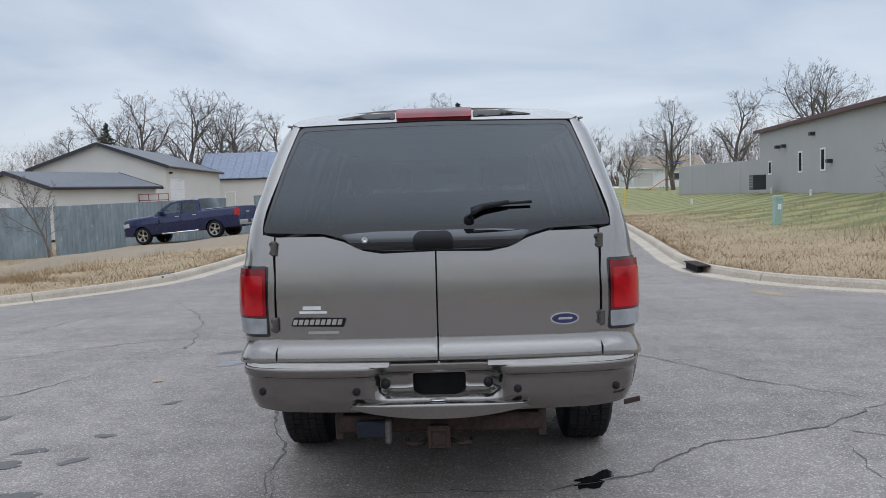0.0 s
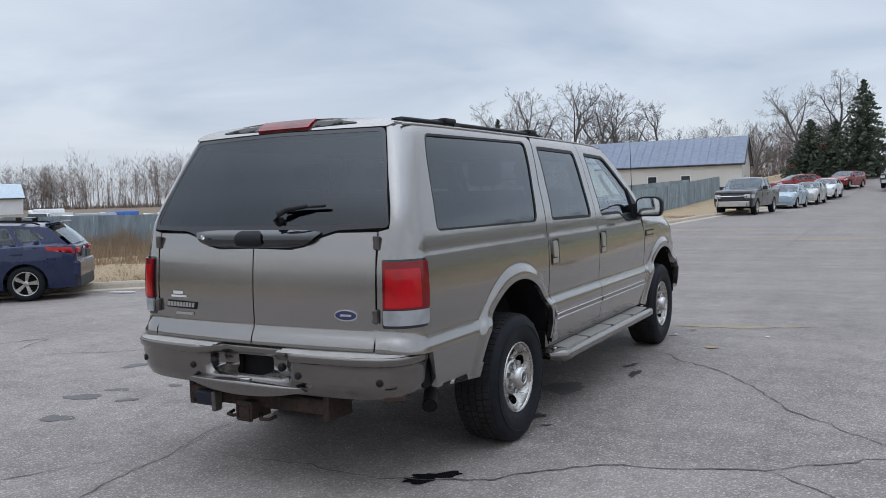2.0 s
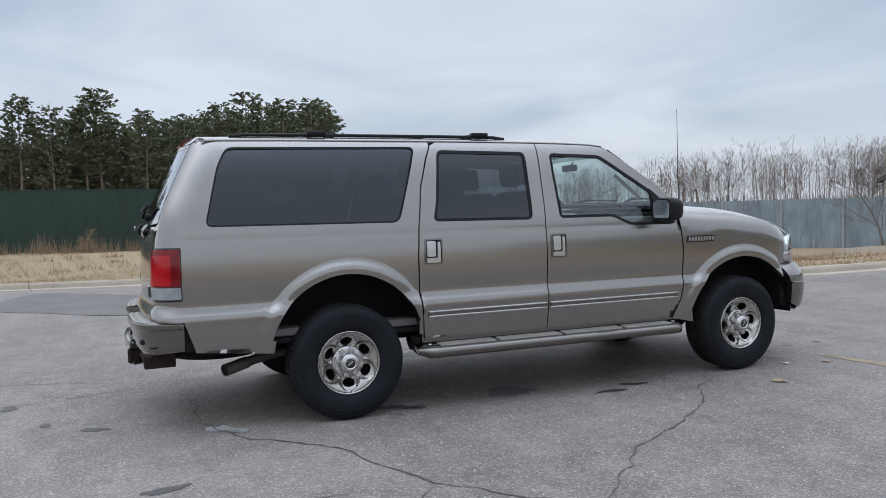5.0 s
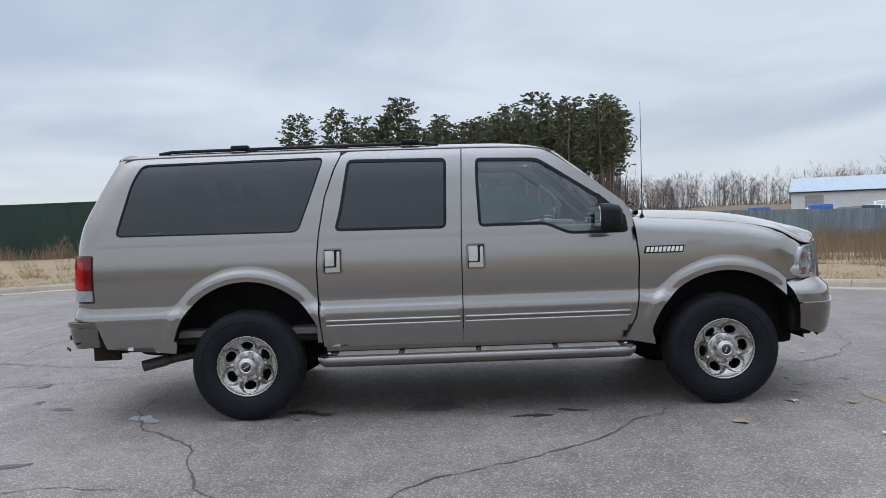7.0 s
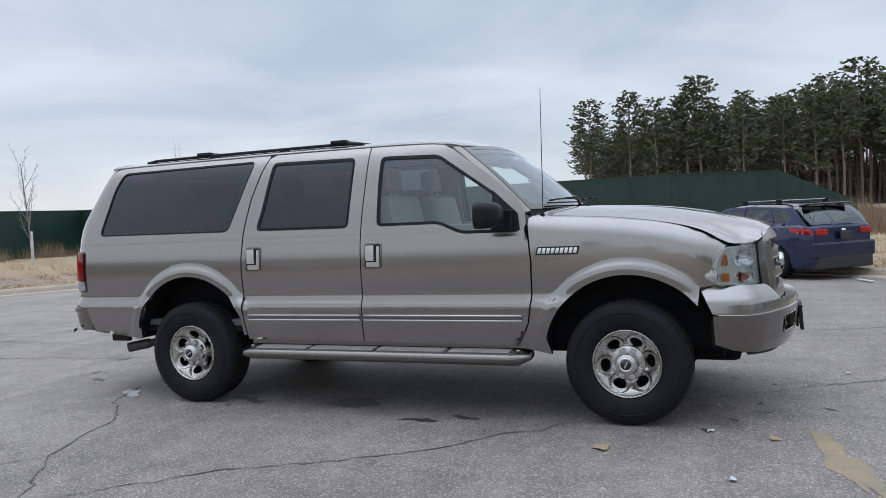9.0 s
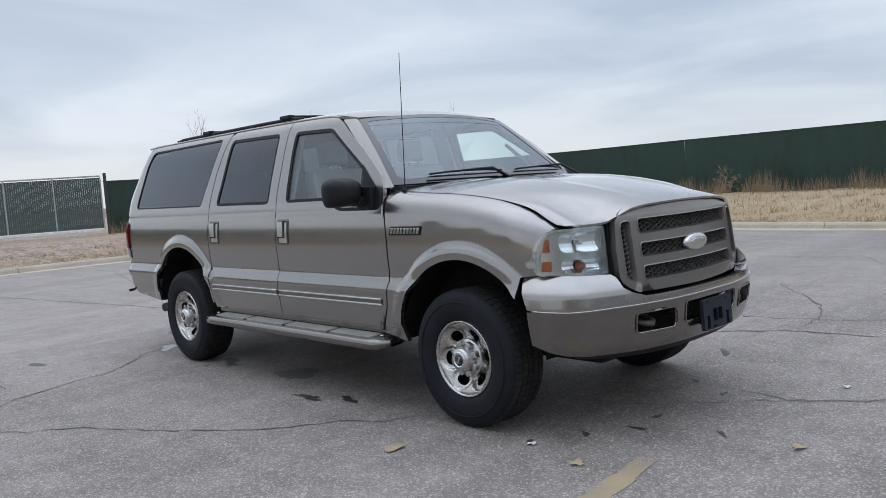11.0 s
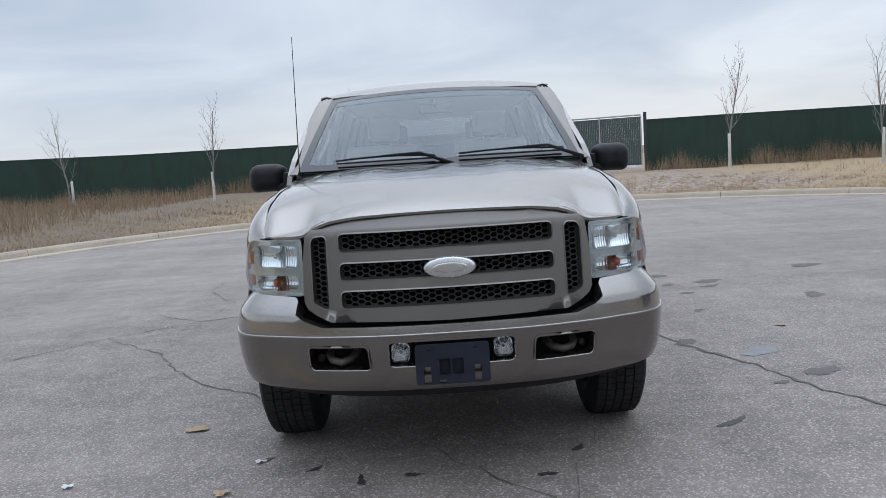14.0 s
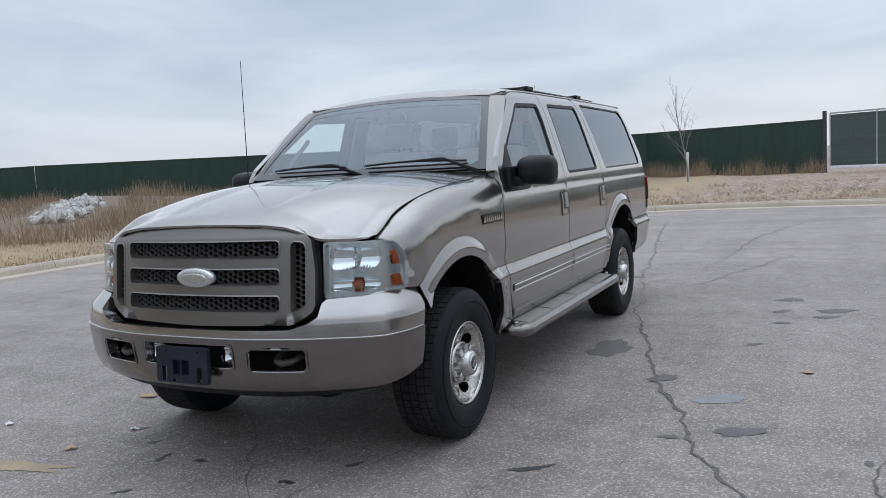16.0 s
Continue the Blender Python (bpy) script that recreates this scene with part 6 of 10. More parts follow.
# ---- running boards ----
for s in (1, -1):
    rb = new("running_board")
    rb.parent = suv
    n_ = 40
    ys = np.linspace(0.505, 2.83, n_)
    prof = [(0.86, 0.478), (0.895, 0.482), (1.055, 0.470), (1.088, 0.458), (1.100, 0.436), (1.092, 0.406), (1.062, 0.388), (0.92, 0.400), (0.86, 0.42)]
    vs, fs = [], []
    for y in ys:
        e = min(y - 0.505, 2.83 - y)
        k = 1 - 0.16 * max(0, 1 - e / 0.10) ** 2
        for x, z in prof:
            vs.append((s * (0.86 + (x - 0.86) * (k if e > 0 else 0.55)), y, 0.44 + (z - 0.44) * (1 if e > 0 else 0.6)))
    m_ = len(prof)
    for i in range(n_ - 1):
        for j in range(m_):
            q = (i * m_ + j, (i + 1) * m_ + j, (i + 1) * m_ + (j + 1) % m_, i * m_ + (j + 1) % m_)
            fs.append(q[::-1] if s > 0 else q)
    fs += [tuple(range(m_)), tuple(range((n_ - 1) * m_, n_ * m_))[::-1]]
    mesh_ob("board_shell", vs, fs, BODY_DARK, rb, smooth=True)
    for y0, y1 in ((0.66, 1.10), (1.14, 1.66), (1.70, 2.22), (2.26, 2.70)):
        for j in range(11):
            x = 0.912 + j * 0.0130
            part("tread_strip", box(min(s * x, s * (x + 0.007)), max(s * x, s * (x + 0.007)), y0, y1, 0.466, 0.4855 - 0.0010 * j), RUBBER_PAD, rb)
    for y in (1.12, 1.68, 2.24):
        part("tread_clip", box(min(s * 0.912, s * 1.03), max(s * 0.912, s * 1.062), y - 0.008, y + 0.008, 0.460, 0.478, 0.003), STEEL, rb)
    for y in (0.59, 2.755):
        part("board_bolt", moved(lathe([(0, 0.014), (0.006, 0.012), (0.007, 0.0)], 12, "Z"), pose(s * 0.99, y, 0.477)), DULL_CHROME, rb)
    for y in (0.8, 1.7, 2.6):
        part("board_bracket", box(min(s * 0.5, s * 0.95), max(s * 0.5, s * 0.95), y - 0.03, y + 0.03, 0.42, 0.46, 0.005), DARK_VOID, rb)

# ---- door mirrors ----
for s in (1, -1):
    mr = new("door_mirror")
    mr.parent = suv
    bm = bmesh.new()
    rings = []
    for y, k in ((2.555, 0.93), (2.565, 1.0), (2.60, 1.02), (2.65, 0.97), (2.69, 0.84), (2.715, 0.6), (2.725, 0.25)):
        pts = rounded([(1.005, 1.322), (1.215, 1.318), (1.238, 1.36), (1.238, 1.46), (1.20, 1.496), (1.06, 1.498), (1.0, 1.47)], 0.05, 4)
        rings.append([bm.verts.new((s * (1.12 + (x - 1.12) * k), y, 1.41 + (z - 1.41) * k)) for x, z in pts])
    for r0, r1 in zip(rings, rings[1:]):
        for i in range(len(r0)):
            bm.faces.new((r0[i], r0[(i + 1) % len(r0)], r1[(i + 1) % len(r0)], r1[i])).smooth = True
    bm.faces.new(rings[-1])
    bm.faces.new(rings[0])
    bmesh.ops.recalc_face_normals(bm, faces=bm.faces)
    part("shell", bm, BLACK, mr)
    gl = prism([(s * x, z) for x, z in rounded([(1.022, 1.338), (1.21, 1.335), (1.222, 1.37), (1.220, 1.45), (1.195, 1.480), (1.06, 1.482), (1.018, 1.46)], 0.03, 4)], 0.003)
    part("mirror_glass", moved(gl, pose(0, 2.5505, 0)), plain_mat("mirror_silver", (0.85, 0.86, 0.87), 0.02, 1.0, wear=0.01), mr)
    arm = box(min(s * 0.955, s * 1.06), max(s * 0.955, s * 1.06), 2.60, 2.70, 1.315, 1.375, 0.02, None, 2)
    add_box(arm, min(s * 0.955, s * 1.0), max(s * 0.955, s * 1.0), 2.60, 2.76, 1.295, 1.44, 0.015, None, 2)
    part("arm", arm, BLACK, mr)

# ---- roof rack ----
for s in (1, -1):
    rr = new("roof_rail")
    rr.parent = suv
    z_at = lambda y: float(roof_skin(0.57, y)[2])
    part("bar", tube([(s * 0.57, y, z_at(y) + (0.014 if 0.02 < k < 0.98 else 0.004)) for k, y in zip(np.linspace(0, 1, 30), np.linspace(-0.70, 1.42, 30))], 0.013, 8), BLACK, rr, smooth=True)
    for y in (-0.68, 0.0, 0.7, 1.40):
        part("foot", box(s * 0.57 - 0.018, s * 0.57 + 0.018, y - 0.04, y + 0.04, z_at(y) - 0.006, z_at(y) + 0.014, 0.008, None, 2), BLACK, rr)
for y in (-0.096, 1.221):
    cb = new("roof_cross_bar")
    cb.parent = suv
    part("beam", tube([(x, y, 2.040 + 0.010 * (1 - (x / 0.57) ** 2)) for x in np.linspace(-0.55, 0.55, 9)], 0.012, 8), BLACK, cb, smooth=True)
    for s in (1, -1):
        part("clamp", box(s * 0.57 - 0.035, s * 0.57 + 0.03, y - 0.07, y + 0.07, 2.018, 2.052, 0.014, None, 2), BLACK, cb)

# ---- cabin ----
part("headliner", moved(box(-0.70, 0.70, -0.93, 2.26, 1.895, 1.91, 0.004), pose(0, 0, 0)), HEADLINER, suv)
part("carpet", box(-0.86, 0.86, -1.16, 2.80, 0.605, 0.66, 0.01), DASH, suv)
for s in (1, -1):
    part("door_card", box(min(s * 0.88, s * 0.925), max(s * 0.88, s * 0.925), 0.62, 2.82, 0.62, 1.355, 0.01), DASH, suv)
    part("quarter_trim", box(min(s * 0.88, s * 0.925), max(s * 0.88, s * 0.925), -1.12, 0.60, 1.03, 1.355, 0.01), DASH, suv)
    for y0, y1, z1 in ((0.56, 0.64, 1.88), (1.50, 1.70, 1.87)):
        m = Matrix.Translation((s * 0.885, (y0 + y1) / 2, 1.36)) @ pose(0, 0, 0, 0, -s * 17.0, 0)
        part("pillar_trim", moved(box(-0.015, 0.015, -(y1 - y0) / 2 + 0.01, (y1 - y0) / 2 - 0.01, 0, 0.54, 0.008), m), HEADLINER, suv)
    part("grab_handle", tube([(s * 0.80, 2.58, 1.50), (s * 0.765, 2.54, 1.56), (s * 0.735, 2.46, 1.64), (s * 0.735, 2.38, 1.70)], 0.016, 8), HEADLINER, suv, smooth=True)
part("dashboard", moved(box(-0.84, 0.84, 2.45, 2.88, 1.02, 1.33, 0.07, None, 3), pose(0, 0, 0)), DASH, suv)
part("instrument_hood", box(-0.62, -0.18, 2.40, 2.62, 1.25, 1.385, 0.05, None, 3), DASH, suv)
part("centre_stack", box(-0.14, 0.14, 2.36, 2.60, 0.80, 1.28, 0.04, None, 2), DASH, suv)
swl = new("steering_wheel")
swl.parent = suv
m_sw = Matrix.Translation((-0.40, 2.26, 1.215)) @ pose(0, 0, 0, 62)
part("rim", moved(tube([(0.19 * math.cos(2 * math.pi * i / 32), 0.19 * math.sin(2 * math.pi * i / 32), 0) for i in range(33)], 0.016, 8, False), m_sw), BLACK, swl, smooth=True)
part("boss", moved(box(-0.09, 0.09, -0.07, 0.06, -0.03, 0.02, 0.02, None, 2), m_sw), DASH, swl)
part("spokes", moved(box(-0.185, 0.185, -0.02, 0.02, -0.012, 0.008, 0.005), m_sw), DASH, swl)
part("column", tube([(-0.40, 2.27, 1.20), (-0.40, 2.55, 1.10)], 0.04, 10), BLACK, swl)
part("rear_view_mirror", moved(box(-0.11, 0.11, -0.015, 0.015, -0.03, 0.03, 0.01, None, 2), pose(0.0, 2.40, 1.80)), BLACK, suv)
part("mirror_stalk", tube([(0, 2.41, 1.81), (0, 2.44, 1.86)], 0.008, 6), BLACK, suv)


def seat(x, y, w, leather, rest=True):
    st = new("seat")
    st.parent = suv
    part("cushion", box(x - w / 2, x + w / 2, y - 0.05, y + 0.47, 0.88, 1.06, 0.06, None, 3), leather, st, smooth=False)
    back = moved(box(-w / 2, w / 2, -0.085, 0.085, 0.0, 0.62, 0.06, None, 3), Matrix.Translation((x, y - 0.03, 0.98)) @ pose(0, 0, 0, 13))
    part("backrest", back, leather, st)
    part("seat_base", box(x - w / 2 + 0.05, x + w / 2 - 0.05, y, y + 0.42, 0.66, 0.89, 0.02), DASH, st)
    for hx in ([x] if w < 0.7 else [x - w * 0.31, x + w * 0.31]):
        hr = moved(box(-0.125, 0.125, -0.05, 0.05, 0.0, 0.19, 0.045, None, 3), Matrix.Translation((hx, y - 0.195, 1.625)) @ pose(0, 0, 0, 8))
        part("headrest", hr, leather, st)
        for q in (-0.05, 0.05):
            part("headrest_post", tube([(hx + q, y - 0.165, 1.56), (hx + q, y - 0.195, 1.66)], 0.006, 6), CHROME, st)


for x in (0.41, -0.41):
    seat(x, 1.78, 0.56, LEATHER)
seat(0.0, 0.88, 1.42, DARK_LEATHER)
seat(0.0, -0.05, 1.34, DARK_LEATHER)


# ---- fences, buildings, poles ----
def metal_sheet(name, c, streak, rough=0.42, vary=0.12):
    """Painted sheet steel with rain streaks down its face."""
    m, n, l, b = nmat(name)
    tc = n.new("ShaderNodeTexCoord").outputs["Object"]
    oi = n.new("ShaderNodeObjectInfo")
    sh = n.new("ShaderNodeVectorMath")
    sh.operation = "ADD"
    l.new(tc, sh.inputs[0])
    mul = n.new("ShaderNodeVectorMath")
    mul.operation = "SCALE"
    mul.inputs[0].default_value = (37.0, 11.0, 5.0)
    l.new(oi.outputs["Random"], mul.inputs["Scale"])
    l.new(mul.outputs[0], sh.inputs[1])
    f = noise_node(n, l, sh.outputs[0], 1.6, 5, 0.6, (1.6, 1.6, 0.5))
    col = ramp_node(n, l, f, [(0.3, tuple(v * 0.72 for v in c)), (0.55, c), (0.74, tuple(v * 1.25 for v in c))])
    g = noise_node(n, l, sh.outputs[0], 2.6, 6, 0.7, (2.6, 2.6, 0.5))
    mask = ramp_node(n, l, g, [(0.62, (0, 0, 0)), (0.67, (0.8, 0.8, 0.8))])
    col = mix_node(n, l, mask, col, streak)
    hs = n.new("ShaderNodeHueSaturation")
    mr = n.new("ShaderNodeMapRange")
    mr.inputs["To Min"].default_value = 1 - vary
    mr.inputs["To Max"].default_value = 1 + vary
    l.new(oi.outputs["Random"], mr.inputs["Value"])
    l.new(mr.outputs[0], hs.inputs["Value"])
    l.new(col, hs.inputs["Color"])
    l.new(hs.outputs[0], b.inputs["Base Color"])
    b.inputs["Roughness"].default_value = rough
    return m


GREEN_SHEET = metal_sheet("dark_green_sheet_steel", (0.009, 0.036, 0.0255), (0.012, 0.042, 0.030))
GREY_SHEET = metal_sheet("blue_grey_sheet_steel", (0.225, 0.275, 0.305), (0.52, 0.56, 0.59), 0.5, 0.16)
GALV = rough_mat("galvanised_steel", (0.30, 0.31, 0.32), (0.45, 0.46, 0.47), 3.0, 0.5, 30, 0.0, metallic=0.5)
DARK_SLAT = plain_mat("dark_green_mesh_slat", (0.055, 0.080, 0.076), 0.6, wear=0.35)
WALL_BEIGE = plain_mat("pale_grey_beige_siding", (0.60, 0.585, 0.555), 0.6, wear=0.05, scale=0.25)
WALL_GREY = plain_mat("grey_siding", (0.36, 0.36, 0.362), 0.6, wear=0.05, scale=0.25)
ROOF_DARK = rough_mat("dark_grey_metal_roof", (0.075, 0.08, 0.095), (0.11, 0.115, 0.13), 0.3, 0.45, 3, 0.0)
ROOF_BLUE = rough_mat("blue_grey_metal_roof", (0.14, 0.165, 0.225), (0.185, 0.215, 0.285), 0.3, 0.4, 3, 0.0)
ROOF_TAN = rough_mat("tan_shingle_roof", (0.20, 0.155, 0.115), (0.30, 0.24, 0.18), 0.8, 0.9, 6, 0.3, 8, 0.02)
WHITE_PAINT = rough_mat("white_paint", (0.70, 0.71, 0.72), (0.80, 0.80, 0.80), 0.8, 0.5, 8, 0.0)
MAROON = plain_mat("maroon_trim", (0.07, 0.018, 0.016), 0.5)
DARK_TRIM = plain_mat("dark_trim", (0.03, 0.032, 0.038), 0.5)
BARN_RED = rough_mat("red_siding", (0.20, 0.022, 0.02), (0.27, 0.035, 0.03), 0.8, 0.7, 8, 0.0)
PANE = plain_mat("dark_window_glass", (0.02, 0.024, 0.03), 0.08, wear=0.2)
GREEN_BOX = plain_mat("pale_green_enamel", (0.30, 0.42, 0.36), 0.5)
YELLOW = plain_mat("yellow_paint", (0.70, 0.42, 0.03), 0.5)
ORANGE = plain_mat("orange_plastic", (0.65, 0.14, 0.03), 0.5)
BLUE_PLASTIC = plain_mat("blue_plastic", (0.04, 0.12, 0.38), 0.5)
WOOD = rough_mat("weathered_timber", (0.17, 0.12, 0.085), (0.28, 0.21, 0.15), 2.0, 0.85, 25, 0.3, 20, 0.006)
RED_CAR_SIGN = plain_mat("sign_red_enamel", (0.30, 0.02, 0.022), 0.4)
RIPRAP = rough_mat("white_limestone", (0.34, 0.325, 0.305), (0.52, 0.505, 0.48), 2.0, 0.9, 20, 0.4, 15, 0.02, vary=0.15)


def corrugated(width, tall, depth=0.024, pitch=0.23, slope=0.0):
    """A trapezoid-ribbed sheet standing along x, its front towards -y; slope lowers its far end."""
    pts = []
    n = int(round(width / pitch))
    p = width / n
    for i in range(n):
        x = i * p
        pts += [(x, 0), (x + p * 0.50, 0), (x + p * 0.58, -depth), (x + p * 0.90, -depth), (x + p * 0.98, 0)]
    pts.append((width, 0))
    vs, fs = [], []
    for x, y in pts:
        vs += [(x, y, -0.15), (x, y, tall - slope * x / width)]
    for i in range(len(pts) - 1):
        fs.append((2 * i, 2 * i + 2, 2 * i + 3, 2 * i + 1))
    back = len(vs)
    vs += [(0, 0.012, -0.15), (0, 0.012, tall), (width, 0.012, -0.15), (width, 0.012, tall - slope)]
    fs.append((back, back + 1, back + 3, back + 2))
    me = bpy.data.meshes.new("fence_panel")
    me.from_pydata(vs, [], fs)
    me.update()
    return me


PANEL_W = 0.92


def fence_run(parent, line, tall, material, face, posts=None, rail=None, lower=None):
    """Panels along a line of (x, y); face +1 or -1 picks the ribbed side; ground heights are joined in straight lines."""
    mesh = corrugated(PANEL_W, tall)
    mesh.materials.append(material)
    for (x0, y0), (x1, y1) in zip(line, line[1:]):
        ln = math.hypot(x1 - x0, y1 - y0)
        n = max(1, round(ln / PANEL_W))
        za, zb = height(x0, y0), height(x1, y1)
        yaw = math.degrees(math.atan2(y1 - y0, x1 - x0))
        for i in range(n):
            a = i / n if face > 0 else (i + 1) / n
            z = za + (zb - za) * a - (lower or 0)
            ob = new("fence_panel", mesh)
            ob.parent = parent
            ob.matrix_world = pose(x0 + (x1 - x0) * a, y0 + (y1 - y0) * a, z, 0, 0, yaw + (0 if face > 0 else 180)) @ Matrix(((ln / n / PANEL_W, 0, 0, 0), (0, 1, 0, 0), ((zb - za) / n * (1 if face > 0 else -1) / PANEL_W, 0, 1, 0), (0, 0, 0, 1)))
            if posts and i % posts[0] == 0:
                m = pose(x0 + (x1 - x0) * i / n, y0 + (y1 - y0) * i / n, z, 0, 0, yaw)
                part("fence_post", box(-0.04, 0.04, -0.07, -0.045, -0.1, tall + 0.01, 0.006, m), posts[1], parent)
        if rail:
            part("top_rail", box(0, ln, -0.04, 0.03, tall - 0.03, tall + 0.015, 0.0, pose(x0, y0, za - (lower or 0), 0, -math.degrees(math.atan2(zb - za, ln)), yaw)), rail, parent)


GREEN_EAST = [(60, -11), (37.6, -23), (25.4, -29.5), (16, -34.6), (6.9, -38.6), (-2.3, -33.7)]
GREEN_WEST = [(-10.0, -30.7), (-14, -30.8), (-27.3, -31.3), (-28.9, -17.5), (-29.2, -12.1), (-27.7, 0.5), (-28.3, 4.6)]
for line, tag in ((GREEN_EAST, "beside the weedy open ground"), (GREEN_WEST, "behind the dry verge")):
    f = new("metal_fence")
    tagged(f, "dark green corrugated steel fence " + tag, "fence", kind="structure")
    fence_run(f, line, 2.44, GREEN_SHEET, -1, rail=GREEN_SHEET)
    if line is GREEN_WEST:
        x, y = line[-1]
        for k in range(3):
            me = corrugated(PANEL_W, 2.44 - 0.45 * k, slope=0.45)
            me.materials.append(GREEN_SHEET)
            ob = new("fence_panel", me)
            ob.parent = f
            ob.matrix_world = pose(x - 0.05 * (k + 1), y + 0.92 * (k + 1), height(x, y), 0, 0, -87) @ Matrix.Translation((0, 0, 0)) @ Matrix.Diagonal((-1, 1, 1, 1)) @ Matrix.Translation((-PANEL_W, 0, 0))

grey = new("metal_fence")
tagged(grey, "weathered blue-grey steel fence with white stains and pale posts", "fence", kind="structure")
fence_run(grey, [(-28, 25.5), (-19.9, 33.0)], 2.44, GREY_SHEET, 1, posts=(3, GALV))
fence_run(grey, [(-19.7, 33.0), (-13.9, 41.8)], 2.44, GREY_SHEET, 1)
fence_run(grey, [(-13.8, 42.0), (-11.0, 55.0), (-10.2, 66.0)], 1.75, GREY_SHEET, 1, posts=(4, GALV))
fence_run(grey, [(-60, 23.5), (-28.1, 25.4)], 2.3, GREY_SHEET, 1, lower=0.35)
fence_run(grey, [(-20.2, 72), (-14.4, 73.5)], 2.0, GREY_SHEET, 1, lower=0.4)

# sliding gate of chain link with woven slats
gate = new("sliding_gate")
tagged(gate, "grey steel sliding gate with dark slatted mesh", "gate")
ga, gb = (-2.5, -33.6), (-9.9, -30.8)
g_len = math.hypot(gb[0] - ga[0], gb[1] - ga[1])
g_m = pose(ga[0], ga[1], height(-6, -32) + 0.12, 0, 0, math.degrees(math.atan2(gb[1] - ga[1], gb[0] - ga[0])))
part("bottom_rail", box(0, g_len, -0.05, 0.05, 0.0, 0.13, 0.01, g_m), WHITE_PAINT, gate, "white painted bottom rail")
part("top_rail", box(0, g_len, -0.03, 0.03, 2.50, 2.57, 0.01, g_m), GALV, gate)
for i in range(5):
    x = g_len * i / 4
    part("upright", box(x - 0.03, x + 0.03, -0.032, 0.032, 0.13, 2.50, 0.006, g_m), GALV, gate)
    if i < 4:
        lo = Vector((x, 0.035, 0.2 if i % 2 else 2.4))
        hi_ = Vector((x + g_len / 4, 0.035, 2.4 if i % 2 else 0.2))
        d = hi_ - lo
        part("brace", box(0, d.length, -0.02, 0.02, -0.02, 0.02, 0.0, g_m @ Matrix.Translation(lo) @ pose(0, 0, 0, 0, -math.degrees(math.atan2(d.z, d.x)), 0)), DARK_TRIM, gate)
slat_me = bpy.data.meshes.new("slat")
sb = box(-0.0405, 0.0405, -0.006, 0.006, 0.15, 2.46)
sb.to_mesh(slat_me)
sb.free()
slat_me.materials.append(DARK_SLAT)
for i in range(int(g_len / 0.0845)):
    ob = new("slat", slat_me)
    ob.parent = gate
    ob.matrix_world = g_m @ Matrix.Translation((0.07 + i * 0.0845, 0, 0))
for x, nm in ((-0.25, "a"), (g_len + 0.2, "b")):
    part("gate_post", box(x - 0.07, x + 0.07, -0.09, 0.09, -0.3, 2.66, 0.015, g_m), GALV if nm == "c" else DARK_TRIM, gate)


